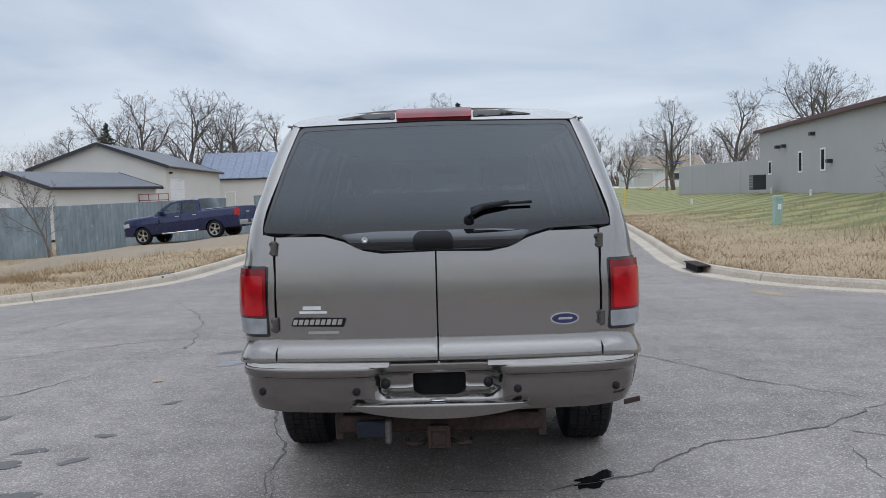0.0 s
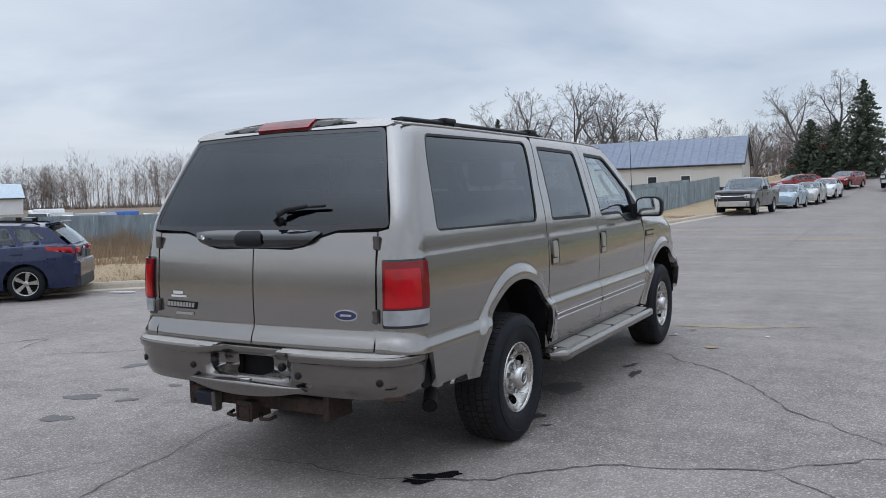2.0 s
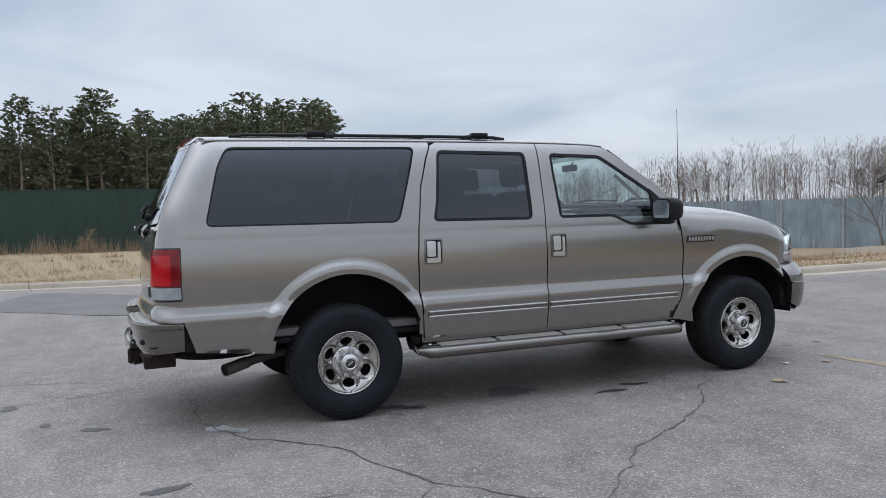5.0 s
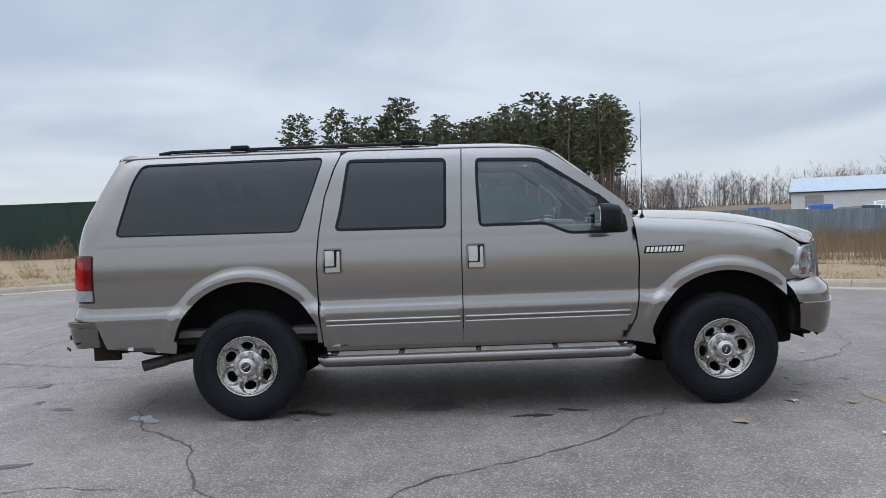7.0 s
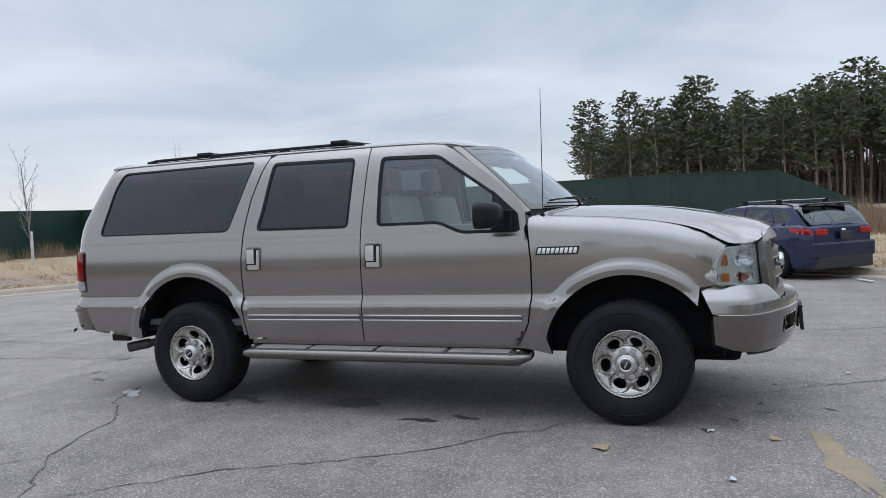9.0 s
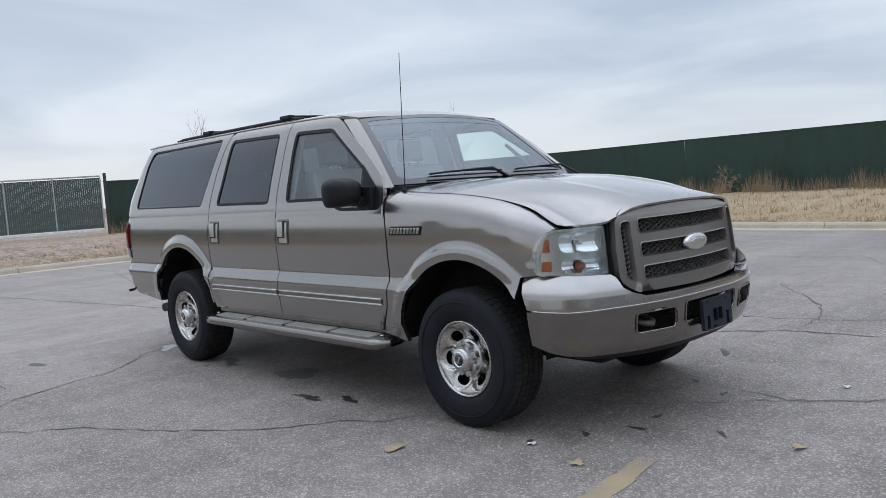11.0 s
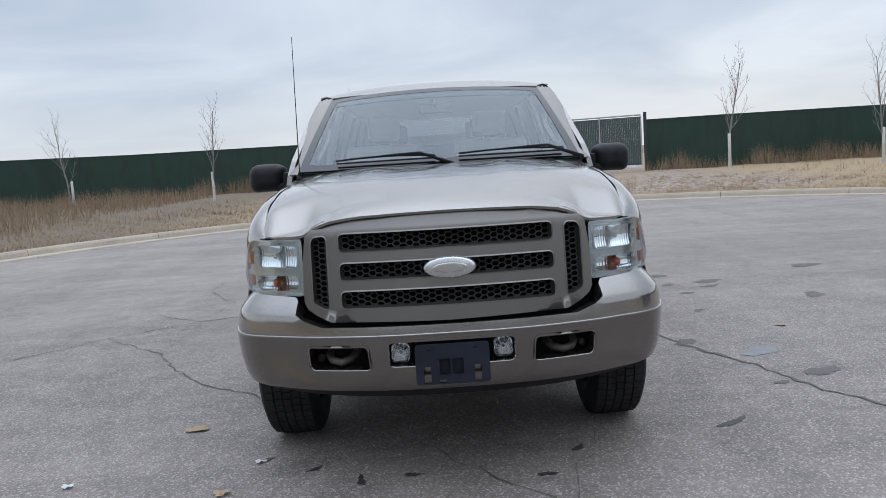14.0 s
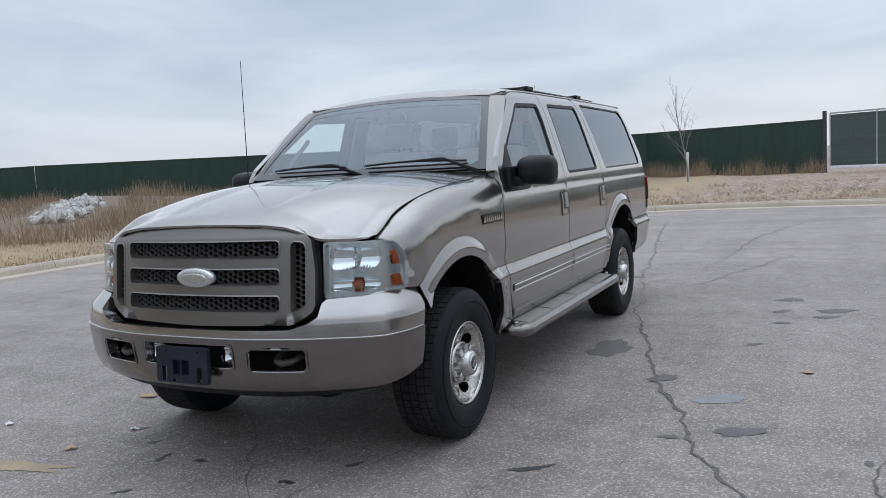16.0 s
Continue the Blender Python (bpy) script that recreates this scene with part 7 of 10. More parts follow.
def gable_house(name, label, category, origin, yaw, wide, deep, eave, rise, wall, roof, ridge_along="y", over=0.35, base=None, trim=DARK_TRIM, seams=0):
    """A building: local x along its front, y to the back, z up from the ground; the ridge runs along x or y."""
    ob = new(name)
    tagged(ob, label, category)
    z0 = height(*origin) - 0.3 if base is None else base
    m = pose(origin[0], origin[1], z0, 0, 0, yaw)
    t = 0.2
    for nm, (x0, x1, y0, y1) in (("front_wall", (0, wide, 0, t)), ("back_wall", (0, wide, deep - t, deep)), ("side_wall", (0, t, t, deep - t)), ("side_wall", (wide - t, wide, t, deep - t))):
        bm = bmesh.new()
        is_gable = (nm != "side_wall") == (ridge_along == "y")
        if is_gable:
            along_x = nm != "side_wall"
            span = wide if along_x else deep
            a0, a1 = (x0, x1) if along_x else (y0, y1)
            prof = [(a0, 0), (a1, 0), (a1, eave + rise * (1 - abs(2 * a1 / span - 1))), (span / 2, eave + rise), (a0, eave + rise * (1 - abs(2 * a0 / span - 1)))]
            rows_ = []
            for off in ((y0, y1) if along_x else (x0, x1)):
                rows_.append([bm.verts.new((p, off, z) if along_x else (off, p, z)) for p, z in prof])
            bm.faces.new(rows_[0])
            bm.faces.new(rows_[1][::-1])
            for i in range(5):
                bm.faces.new((rows_[0][i], rows_[1][i], rows_[1][(i + 1) % 5], rows_[0][(i + 1) % 5]))
            bmesh.ops.recalc_face_normals(bm, faces=bm.faces)
        else:
            add_box(bm, x0, x1, y0, y1, 0, eave)
        bmesh.ops.transform(bm, matrix=m, verts=bm.verts)
        part(nm, bm, wall, ob)
    span, run = (wide, deep) if ridge_along == "y" else (deep, wide)
    ang = math.atan2(rise, span / 2)
    ln = span / 2 / math.cos(ang) + over
    for s in (0, 1):
        q = Matrix.Translation((span / 2, 0, eave + rise + 0.02)) @ (Matrix.Identity(4) if s else Matrix.Diagonal((-1, 1, 1, 1))) @ pose(0, 0, 0, 0, math.degrees(ang), 0)
        if ridge_along == "x":
            q = Matrix.Translation((wide, 0, 0)) @ pose(0, 0, 0, 0, 0, 90) @ q
        bm = box(-0.01, ln, -over, run + over, 0.0, 0.10)
        bmesh.ops.transform(bm, matrix=m @ q, verts=bm.verts)
        bmesh.ops.recalc_face_normals(bm, faces=bm.faces)
        r = part("roof", bm, roof, ob)
        for e in (-over - 0.02, run + over - 0.06):
            fb_ = box(0, ln, e, e + 0.08, -0.12, 0.125)
            bmesh.ops.transform(fb_, matrix=m @ q, verts=fb_.verts)
            bmesh.ops.recalc_face_normals(fb_, faces=fb_.faces)
            part("verge_trim", fb_, trim, r)
        gb_ = box(ln - 0.03, ln + 0.09, -over, run + over, -0.07, 0.06)
        bmesh.ops.transform(gb_, matrix=m @ q, verts=gb_.verts)
        bmesh.ops.recalc_face_normals(gb_, faces=gb_.faces)
        part("gutter", gb_, trim, r)
        if seams:
            sm = bpy.data.meshes.new("roof_seam")
            k = box(0, ln, -0.03, 0.03, 0.10, 0.14)
            k.to_mesh(sm)
            k.free()
            sm.materials.append(roof)
            for i in range(1, int(run / seams) + 1):
                so = new("roof_seam", sm)
                so.parent = r
                so.matrix_world = m @ q @ Matrix.Translation((0, i * seams, 0))
    return ob, m


def opening(parent, m, x, z, w, h, kind="window", frame_mat=None, fill=None, split=1):
    """A window or door in a wall whose outside is towards local -y, at local x (its middle) and sill height z."""
    frame_mat = frame_mat or WHITE_PAINT
    ob = new(kind)
    ob.parent = parent
    f = 0.09
    part("frame", add_box(add_box(add_box(box(x - w / 2, x - w / 2 + f, -0.05, 0.02, z, z + h, 0, m), x + w / 2 - f, x + w / 2, -0.05, 0.02, z, z + h, 0, m), x - w / 2 + f, x + w / 2 - f, -0.05, 0.02, z + h - f, z + h, 0, m), x - w / 2 + f, x + w / 2 - f, -0.05, 0.02, z, z + f, 0, m), frame_mat, ob)
    step_ = (h - 2 * f) / split
    for i in range(split):
        part("pane" if kind == "window" else "panel", box(x - w / 2 + f, x + w / 2 - f, -0.025, -0.005, z + f + i * step_ + 0.012, z + f + (i + 1) * step_ - 0.012, 0, m), fill or PANE, ob)
    return ob


def side_m(m, wide, deep, which):
    """Frame of the right, left or back wall, its outside towards -y."""
    return m @ {"right": pose(wide, 0, 0, 0, 0, 90), "left": pose(0, deep, 0, 0, 0, -90), "back": pose(wide, deep, 0, 0, 0, 180)}[which]


big, bm_ = gable_house("storage_building", "large pale metal building with dark grey gable roof", "building", (-33.8, 57.2), 4.5, 10.3, 19, 5.0, 1.85, WALL_BEIGE, ROOF_DARK, base=-0.55)
opening(big, side_m(bm_, 10.3, 19, "right"), 3.2, 0.0, 4.4, 4.0, "garage_door", WHITE_PAINT, WHITE_PAINT, split=5)
part("wall_lamp", box(1.0, 1.25, -0.25, 0, 4.4, 4.55, 0.02, side_m(bm_, 10.3, 19, "right")), DARK_TRIM, big)

small, sm_ = gable_house("workshop_building", "low pale metal building with dark grey roof", "building", (-25.7, 44.3), 64.5, 8.5, 8.0, 3.3, 1.05, WALL_BEIGE, ROOF_DARK, ridge_along="x", base=-0.6)
opening(small, side_m(sm_, 8.5, 8.0, "left"), 3.0, 1.9, 2.0, 0.5, "window", WHITE_PAINT, WHITE_PAINT)
# lift basket and stacked machines standing between the two buildings
lift = new("lift_platform")
tagged(lift, "red tubular lift platform parked beside the metal building", "lift")
lm = pose(-21.9, 51.2, height(-21.9, 51.2) - 0.1, 0, 0, 20)
part("deck", box(-1.0, 1.0, -0.4, 0.4, 1.5, 1.6, 0.01, lm), DARK_TRIM, lift)
part("mast", box(-0.12, 0.12, -0.12, 0.12, 0.0, 1.5, 0.01, lm), DARK_TRIM, lift)
for x in (-0.97, -0.33, 0.33, 0.97):
    part("guard_post", box(x - 0.025, x + 0.025, -0.42, -0.37, 1.6, 2.55, 0, lm), BARN_RED, lift)
for z in (2.1, 2.53):
    part("guard_bar", box(-1.0, 1.0, -0.42, -0.37, z - 0.025, z + 0.025, 0, lm), BARN_RED, lift)

long_b, lb_m = gable_house("workshop_building", "long pale metal building with blue-grey standing-seam roof", "building", (-29.5, 84), 3.3, 18, 8.6, 3.75, 2.9, WALL_BEIGE, ROOF_BLUE, ridge_along="x", base=0.35, seams=0.9)
for x in (8.6, 12.2):
    opening(long_b, lb_m, x, 0.9, 1.1, 1.7)
lr_m = side_m(lb_m, 18, 8.6, "right")
opening(long_b, lr_m, 2.0, 1.6, 0.9, 0.9)
opening(long_b, lr_m, 6.1, 1.6, 0.8, 0.9)
opening(long_b, lb_m, 3.4, 0.0, 1.2, 2.2, "door", WHITE_PAINT, WALL_BEIGE)

barn, b_m = gable_house("barn", "red house with grey gable roof behind trees", "house", (-10.5, 118), 6, 9, 10, 4.6, 2.8, BARN_RED, ROOF_DARK, base=0.6)
opening(barn, b_m, 3.0, 1.2, 1.1, 1.4)
opening(barn, b_m, 6.0, 1.2, 1.1, 1.4)
annex, an_m = gable_house("garage", "small white outbuilding beside the red house", "house", (-5.5, 112), 4, 5, 6, 2.6, 1.0, WHITE_PAINT, ROOF_DARK, base=0.6)
opening(annex, an_m, 2.5, 0.1, 2.4, 2.1, "garage_door", WHITE_PAINT, WALL_GREY, split=4)

# east side: grey hall with a maroon verge, wall lamps and narrow windows
hall = new("metal_hall")
tagged(hall, "grey metal hall with maroon roof edge and narrow windows", "building")
hx, hy = 20.5, 50.5
h_yaw = math.degrees(math.atan2(30.9 - 50.5, 18.9 - 20.5))
h_m = pose(hx, hy, 1.2, 0, 0, h_yaw)
H_LEN = 30
bm = bmesh.new()
for y in (0.0, 0.25):
    bm.faces.new([bm.verts.new(p) for p in ((0, y, -0.9), (H_LEN, y, -0.9), (H_LEN, y, 3.95), (0, y, 3.95))])
bm.verts.ensure_lookup_table()
for i in range(4):
    j = (i + 1) % 4
    bm.faces.new((bm.verts[i], bm.verts[j], bm.verts[4 + j], bm.verts[4 + i]))
bmesh.ops.recalc_face_normals(bm, faces=bm.faces)
bmesh.ops.transform(bm, matrix=h_m, verts=bm.verts)
part("long_wall", bm, WALL_GREY, hall)
part("end_wall", box(0, 0.25, 0.25, 18, -0.9, 3.9, 0, h_m), WALL_GREY, hall)
part("end_wall", box(H_LEN - 0.25, H_LEN, 0.25, 18, -0.9, 3.9, 0, h_m), WALL_GREY, hall)
part("back_wall", box(0.25, H_LEN - 0.25, 17.75, 18, -0.9, 3.9, 0, h_m), WALL_GREY, hall)
tilt = 0.0
part("roof", moved(box(-0.3, H_LEN + 0.3, -0.25, 18.2, 3.92, 4.04), h_m @ pose(0, 0, 0, 0, tilt, 0)), ROOF_DARK, hall)
part("verge_trim", moved(box(-0.32, H_LEN + 0.3, -0.32, -0.25, 3.84, 4.06), h_m @ pose(0, 0, 0, 0, tilt, 0)), MAROON, hall, "maroon metal verge trim")
for x, hh in ((2.5, 0.9), (8.4, 1.25), (12.0, 1.25), (20.5, 1.25)):
    opening(hall, h_m, x, 1.0, 0.72, hh)
for x, z in ((4.4, 2.6), (5.6, 2.6), (10.6, 3.0), (13.2, 1.4)):
    part("wall_lamp", box(x - 0.16, x + 0.16, -0.28, 0, z, z + 0.2, 0.02, h_m), DARK_TRIM, hall)
ac = new("air_conditioner")
tagged(ac, "dark air-conditioning unit standing by the grey wall", "air conditioner")
am = h_m @ Matrix.Translation((3.9, -1.2, 0.0))
part("case", box(-0.5, 0.5, -0.4, 0.4, 0.05, 1.0, 0.03, am), DARK_TRIM, ac)
for k in range(8):
    part("louvre", box(-0.46, 0.46, -0.425, -0.405, 0.15 + k * 0.1, 0.19 + k * 0.1, 0, am), GALV, ac)

yard = new("yard_wall")
tagged(yard, "plain grey yard wall running back from the hall", "wall", kind="structure")
for (x0, y0), (x1, y1) in (((20.7, 50.9), (18.8, 64.5)),):
    ln = math.hypot(x1 - x0, y1 - y0)
    n_ = int(ln / 2.4)
    wm = pose(x0, y0, 1.15, 0, 0, math.degrees(math.atan2(y1 - y0, x1 - x0)))
    for i in range(n_):
        part("wall_panel", box(i * ln / n_ + 0.01, (i + 1) * ln / n_ - 0.01, -0.06, 0.06, -0.6, 2.15, 0.01, wm), WALL_GREY, yard)

house, ho_m = gable_house("house", "white house with tan shingle roof beyond the lawn", "house", (26.1, 123), -4, 12, 10, 2.95, 1.9, WHITE_PAINT, ROOF_TAN, ridge_along="x", base=1.75, trim=WHITE_PAINT)
opening(house, ho_m, 2.6, 0.0, 3.2, 2.3, "garage_door", WHITE_PAINT, WALL_BEIGE, split=4)
opening(house, ho_m, 8, 0.9, 1.4, 1.2)
opening(house, ho_m, 10.6, 0.9, 1.4, 1.2)
play = new("play_frame")
tagged(play, "timber play tower with orange slide and swing", "playset")
pm = pose(25.2, 91, height(25.2, 91), 0, 0, -8)
for x in (-0.8, 0.8):
    for y in (-0.8, 0.8):
        part("post", box(x - 0.07, x + 0.07, y - 0.07, y + 0.07, 0, 3.2, 0.01, pm), YELLOW if x > 0 else WOOD, play)
part("platform", box(-0.9, 0.9, -0.9, 0.9, 1.3, 1.42, 0.01, pm), WOOD, play)
part("roof_board", box(-1.0, 1.0, -1.0, 1.0, 3.2, 3.3, 0.01, pm), BLUE_PLASTIC, play, "blue roof board")
part("slide", moved(box(-0.3, 0.3, 0, 2.6, 0, 0.08, 0.02), pm @ pose(-0.9, 0, 1.4, 0, 0, 90) @ pose(0, 0, 0, -32, 0, 0)), ORANGE, play, "orange slide")
part("swing_beam", box(0.8, 3.6, -0.06, 0.06, 2.4, 2.52, 0.01, pm), WOOD, play)
part("swing_leg", box(3.5, 3.62, -0.06, 0.06, 0, 2.4, 0.01, pm), WOOD, play)

pole = new("flag_pole")
tagged(pole, "tall white steel pole behind the yard wall", "pole")
part("mast", moved(lathe([(-0.2, 0.09), (6.4, 0.05), (6.45, 0.0)], 10, "Z"), pose(28.3, 95, height(28.3, 95))), WHITE_PAINT, pole)
part("finial", moved(lathe([(6.42, 0.0), (6.48, 0.07), (6.56, 0.07), (6.62, 0.0)], 10, "Z"), pose(28.3, 95, height(28.3, 95))), WHITE_PAINT, pole)

# small street furniture
ub = new("utility_pedestal")
tagged(ub, "pale green utility pedestal leaning on the lawn", "utility box")
um = pose(10.1, 20.6, height(10.1, 20.6) - 0.05, 0, 2, 12)
part("case", box(-0.12, 0.12, -0.11, 0.11, 0, 0.92, 0.015, um), GREEN_BOX, ub)
part("cap", box(-0.135, 0.135, -0.125, 0.125, 0.86, 0.99, 0.02, um), GREEN_BOX, ub)
part("plate", box(-0.06, 0.06, -0.118, -0.111, 0.55, 0.72, 0, um), WHITE_PAINT, ub)
for x, y in ((14.3, 45.0), (19.6, 46.0), (18.2, 37.0)):
    mk = new("lawn_marker")
    tagged(mk, "short white marker post on the lawn", "marker")
    part("stake", box(x - 0.05, x + 0.05, y - 0.05, y + 0.05, height(x, y) - 0.05, height(x, y) + 0.35, 0.01), WHITE_PAINT, mk)
yp = new("marker_post")
tagged(yp, "yellow steel marker post beside the street", "post")
part("shaft", moved(lathe([(-0.1, 0.06), (1.16, 0.06), (1.2, 0.045), (1.21, 0.0)], 14, "Z"), pose(11.5, 51.5, height(11.5, 51.5))), YELLOW, yp)


# ---- trees ----
def twig_mesh(name, seed, tall, radius, levels, kids, ratio, rise, first, material, sides=(7, 5, 4, 3, 3, 3), spread=48, least=0.008, wobble=0.16, split=0.0):
    """A bare tree as one mesh: a bending trunk whose limbs fork again and again."""
    rnd = random.Random(seed)
    vs, fs = [], []

    def limb(p, d, ln, r, lev):
        n = sides[min(lev, len(sides) - 1)]
        steps = 5 if lev == 0 else 4 if lev == 1 else 3
        rings = []
        pos, way = Vector(p), Vector(d).normalized()
        spots = []
        for i in range(steps + 1):
            k = i / steps
            rr = max(r * (1 - 0.72 * k), least * 0.6)
            side = way.orthogonal().normalized()
            up = way.cross(side)
            s = len(vs)
            for a in range(n):
                t = 2 * math.pi * a / n
                vs.append(pos + (side * math.cos(t) + up * math.sin(t)) * rr)
            rings.append(s)
            spots.append((pos.copy(), way.copy(), rr, k))
            way = (way + Vector((rnd.gauss(0, wobble), rnd.gauss(0, wobble), rnd.gauss(0, wobble) + rise * (0.5 if lev else 0.1)))).normalized()
            pos = pos + way * (ln / steps)
        for a, b in zip(rings, rings[1:]):
            for i in range(n):
                fs.append((a + i, a + (i + 1) % n, b + (i + 1) % n, b + i))
        if lev + 1 >= levels:
            return
        count = kids[lev]
        for c in range(count):
            lo = first if lev == 0 else 0.18
            k = lo + (1 - lo) * (c + rnd.random()) / count
            j = min(int(k * steps), steps - 1)
            f = k * steps - j
            q = spots[j][0].lerp(spots[j + 1][0], f)
            w = spots[j][1]
            rr = spots[j][2] * (0.5 if lev else 0.45 + split * 0.3)
            side = w.orthogonal().normalized()
            turn = c * 2.4 + rnd.random() * 1.2
            out = side * math.cos(turn) + w.cross(side) * math.sin(turn)
            an = math.radians(rnd.uniform(spread * 0.55, spread * 1.25))
            limb(q, w * math.cos(an) + out * math.sin(an), ln * ratio * rnd.uniform(0.65, 1.15) * (1 - 0.45 * (k - lo) / (1 - lo)), max(rr, least), lev + 1)

    limb((0, 0, -0.2), (0, 0, 1), tall * 0.80, radius, 0)
    me = bpy.data.meshes.new(name)
    me.from_pydata([tuple(v) for v in vs], [], fs)
    me.materials.append(material)
    me.update()
    return me


def bare_tree(label, group, mesh, x, y, scale, turn, wrap=None):
    ob = new("tree")
    tagged(ob, label, "tree", group)
    ob.matrix_world = pose(x, y, height(x, y) if abs(x) < 120 else 0.6, 0, 0, turn) @ Matrix.Diagonal((scale, scale, scale, 1))
    c = new("crown", mesh)
    c.parent = ob
    if wrap:
        wrap(ob)
    return ob


big_trees = [twig_mesh("crown", 11 + i, 13, 0.36, 6, (9, 6, 5, 4, 3), 0.68, 0.15, 0.10, FAR_BARK, spread=46, least=0.0115, wobble=0.11, split=0.7) for i in range(3)]
spots_ = [(-47, 92, 0.80), (-42, 95, 0.98), (-38, 91, 1.06), (-34.5, 94, 1.14), (-31, 96, 1.05), (-27.5, 97, 1.02), (-24, 99, 0.92), (-19, 102, 0.70), (-14, 108, 0.62), (-44, 110, 0.8), (-7, 104, 0.78),
          (27.5, 100, 0.88), (34.5, 98, 0.92), (42.5, 93, 1.12), (46.5, 95, 1.1), (22, 122, 0.66), (25, 118, 0.6), (50, 108, 1.0)]
for i, (x, y, k) in enumerate(spots_):
    bare_tree("tall bare grey deciduous tree", "bare trees", big_trees[i % 3], x, y, k, 77 * i)

bush_me = twig_mesh("crown", 31, 5.5, 0.09, 5, (10, 7, 6, 5), 0.62, 0.12, 0.08, BARK, spread=58, least=0.007, wobble=0.2)
bare_tree("spreading bare tree standing on the lawn", "", bush_me, 11.9, 14.2, 1.0, 30)
bare_tree("small bare tree by the grey fence", "", twig_mesh("crown", 37, 4.2, 0.07, 5, (8, 6, 5, 4), 0.6, 0.22, 0.22, BARK, spread=40, least=0.007), -17.7, 28.6, 0.95, 10)
shrub_me = twig_mesh("crown", 41, 1.6, 0.03, 4, (9, 7, 5), 0.7, 0.1, 0.02, WEED, spread=60, least=0.006, wobble=0.25)
for i, (x, y, k) in enumerate(((11.4, 12.3, 0.9), (12.6, 12.9, 1.1), (10.7, 13.6, 0.7), (-26.5, -9.0, 0.9), (-27.6, -15.0, 0.8), (-26.7, -2.4, 0.75), (-17.9, 29.4, 0.6))):
    s_ = bare_tree("tangled brown leafless shrub", "shrubs", shrub_me, x, y, k, 50 * i)
    tagged(s_, category="shrub")

YOUNG_BARK = rough_mat("young_grey_bark", (0.17, 0.155, 0.145), (0.28, 0.26, 0.245), 3.0, 0.9, 30, 0.0)
young = [twig_mesh("crown", 51 + i, 4.6, 0.036, 4, (14, 5, 2), 0.40, 0.34, 0.28, YOUNG_BARK, spread=40, least=0.0042, wobble=0.10) for i in range(3)]


def wrap_trunk(ob):
    part("trunk_guard", moved(lathe([(0.0, 0.055), (0.6, 0.052), (1.15, 0.05), (1.16, 0.0)], 12, "Z"), pose(0, 0, 0)), PALE_BARK, ob, "white trunk guard", smooth=True)


for i, (x, y, k) in enumerate(((3.2, -29.6, 1.12), (9.65, -26.6, 1.1), (16.1, -27.5, 1.05), (-12.9, -27.4, 1.32), (-17.75, -23.9, 1.2), (-21.7, -20.3, 1.2))):
    bare_tree("young bare tree with white trunk guard on the verge", "young street trees", young[i % 3], x, y, k, 61 * i, wrap_trunk)


def needle_tree(name, seed, tall, low, wide, tiers, per, size, trunk_r, bark, needles, cone=True, dead=0):
    """A conifer: tapered trunk, drooping limbs and a crown of many small needle sprays."""
    rnd = random.Random(seed)
    ob = new(name)
    tr = bmesh.new()
    add_tube(tr, [(rnd.gauss(0, 0.06) * (z > 0), rnd.gauss(0, 0.06) * (z > 0), z) for z in np.linspace(-0.2, tall * 0.97, 7)], [trunk_r * (1 - 0.85 * i / 6) for i in range(7)], 7)
    for k in range(dead):
        z = rnd.uniform(low * 0.3, low)
        a = rnd.random() * 6.28
        ln = rnd.uniform(0.6, 1.9)
        add_tube(tr, [(0, 0, z), (math.cos(a) * ln * 0.5, math.sin(a) * ln * 0.5, z - 0.1), (math.cos(a) * ln, math.sin(a) * ln, z + rnd.uniform(-0.3, 0.1))], [0.035, 0.022, 0.008], 4)
    part("trunk", tr, bark, ob, smooth=True)
    vs, fs = [], []
    for t in range(tiers):
        k = t / (tiers - 1)
        z = low + (tall - low) * k
        if cone:
            r = wide * (1 - k) ** 0.85 + 0.12
        else:
            r = wide * (0.35 + 0.65 * math.sin(math.pi * min(1, 0.25 + 0.72 * k)) ** 0.8) * rnd.uniform(0.6, 1.2)
        for b in range(per if not cone else max(5, int(per * (1 - 0.6 * k)))):
            a = rnd.random() * 6.283
            reach = r * rnd.uniform(0.55, 1.1)
            dz = (-0.22 if cone else 0.18) * reach
            n = max(2, int(reach / (size * 0.55)))
            for j in range(n):
                f = (j + 0.6 + rnd.random() * 0.4) / n
                if not cone and f < 0.4:
                    continue
                c = Vector((math.cos(a) * reach * f, math.sin(a) * reach * f, z + dz * f + rnd.gauss(0, size * 0.3)))
                for q in range(3):
                    d = Vector((math.cos(a) + rnd.gauss(0, 0.7), math.sin(a) + rnd.gauss(0, 0.7), rnd.gauss(0.1, 0.5))).normalized() * size * rnd.uniform(0.6, 1.2)
                    s = d.cross(Vector((rnd.gauss(0, 1), rnd.gauss(0, 1), rnd.gauss(0, 1)))).normalized() * size * rnd.uniform(0.16, 0.34)
                    i0 = len(vs)
                    vs += [c - d * 0.5, c + s, c + d * 0.6, c - s]
                    fs.append((i0, i0 + 1, i0 + 2, i0 + 3))
    mesh_ob("crown", vs, fs, needles, ob)
    return ob


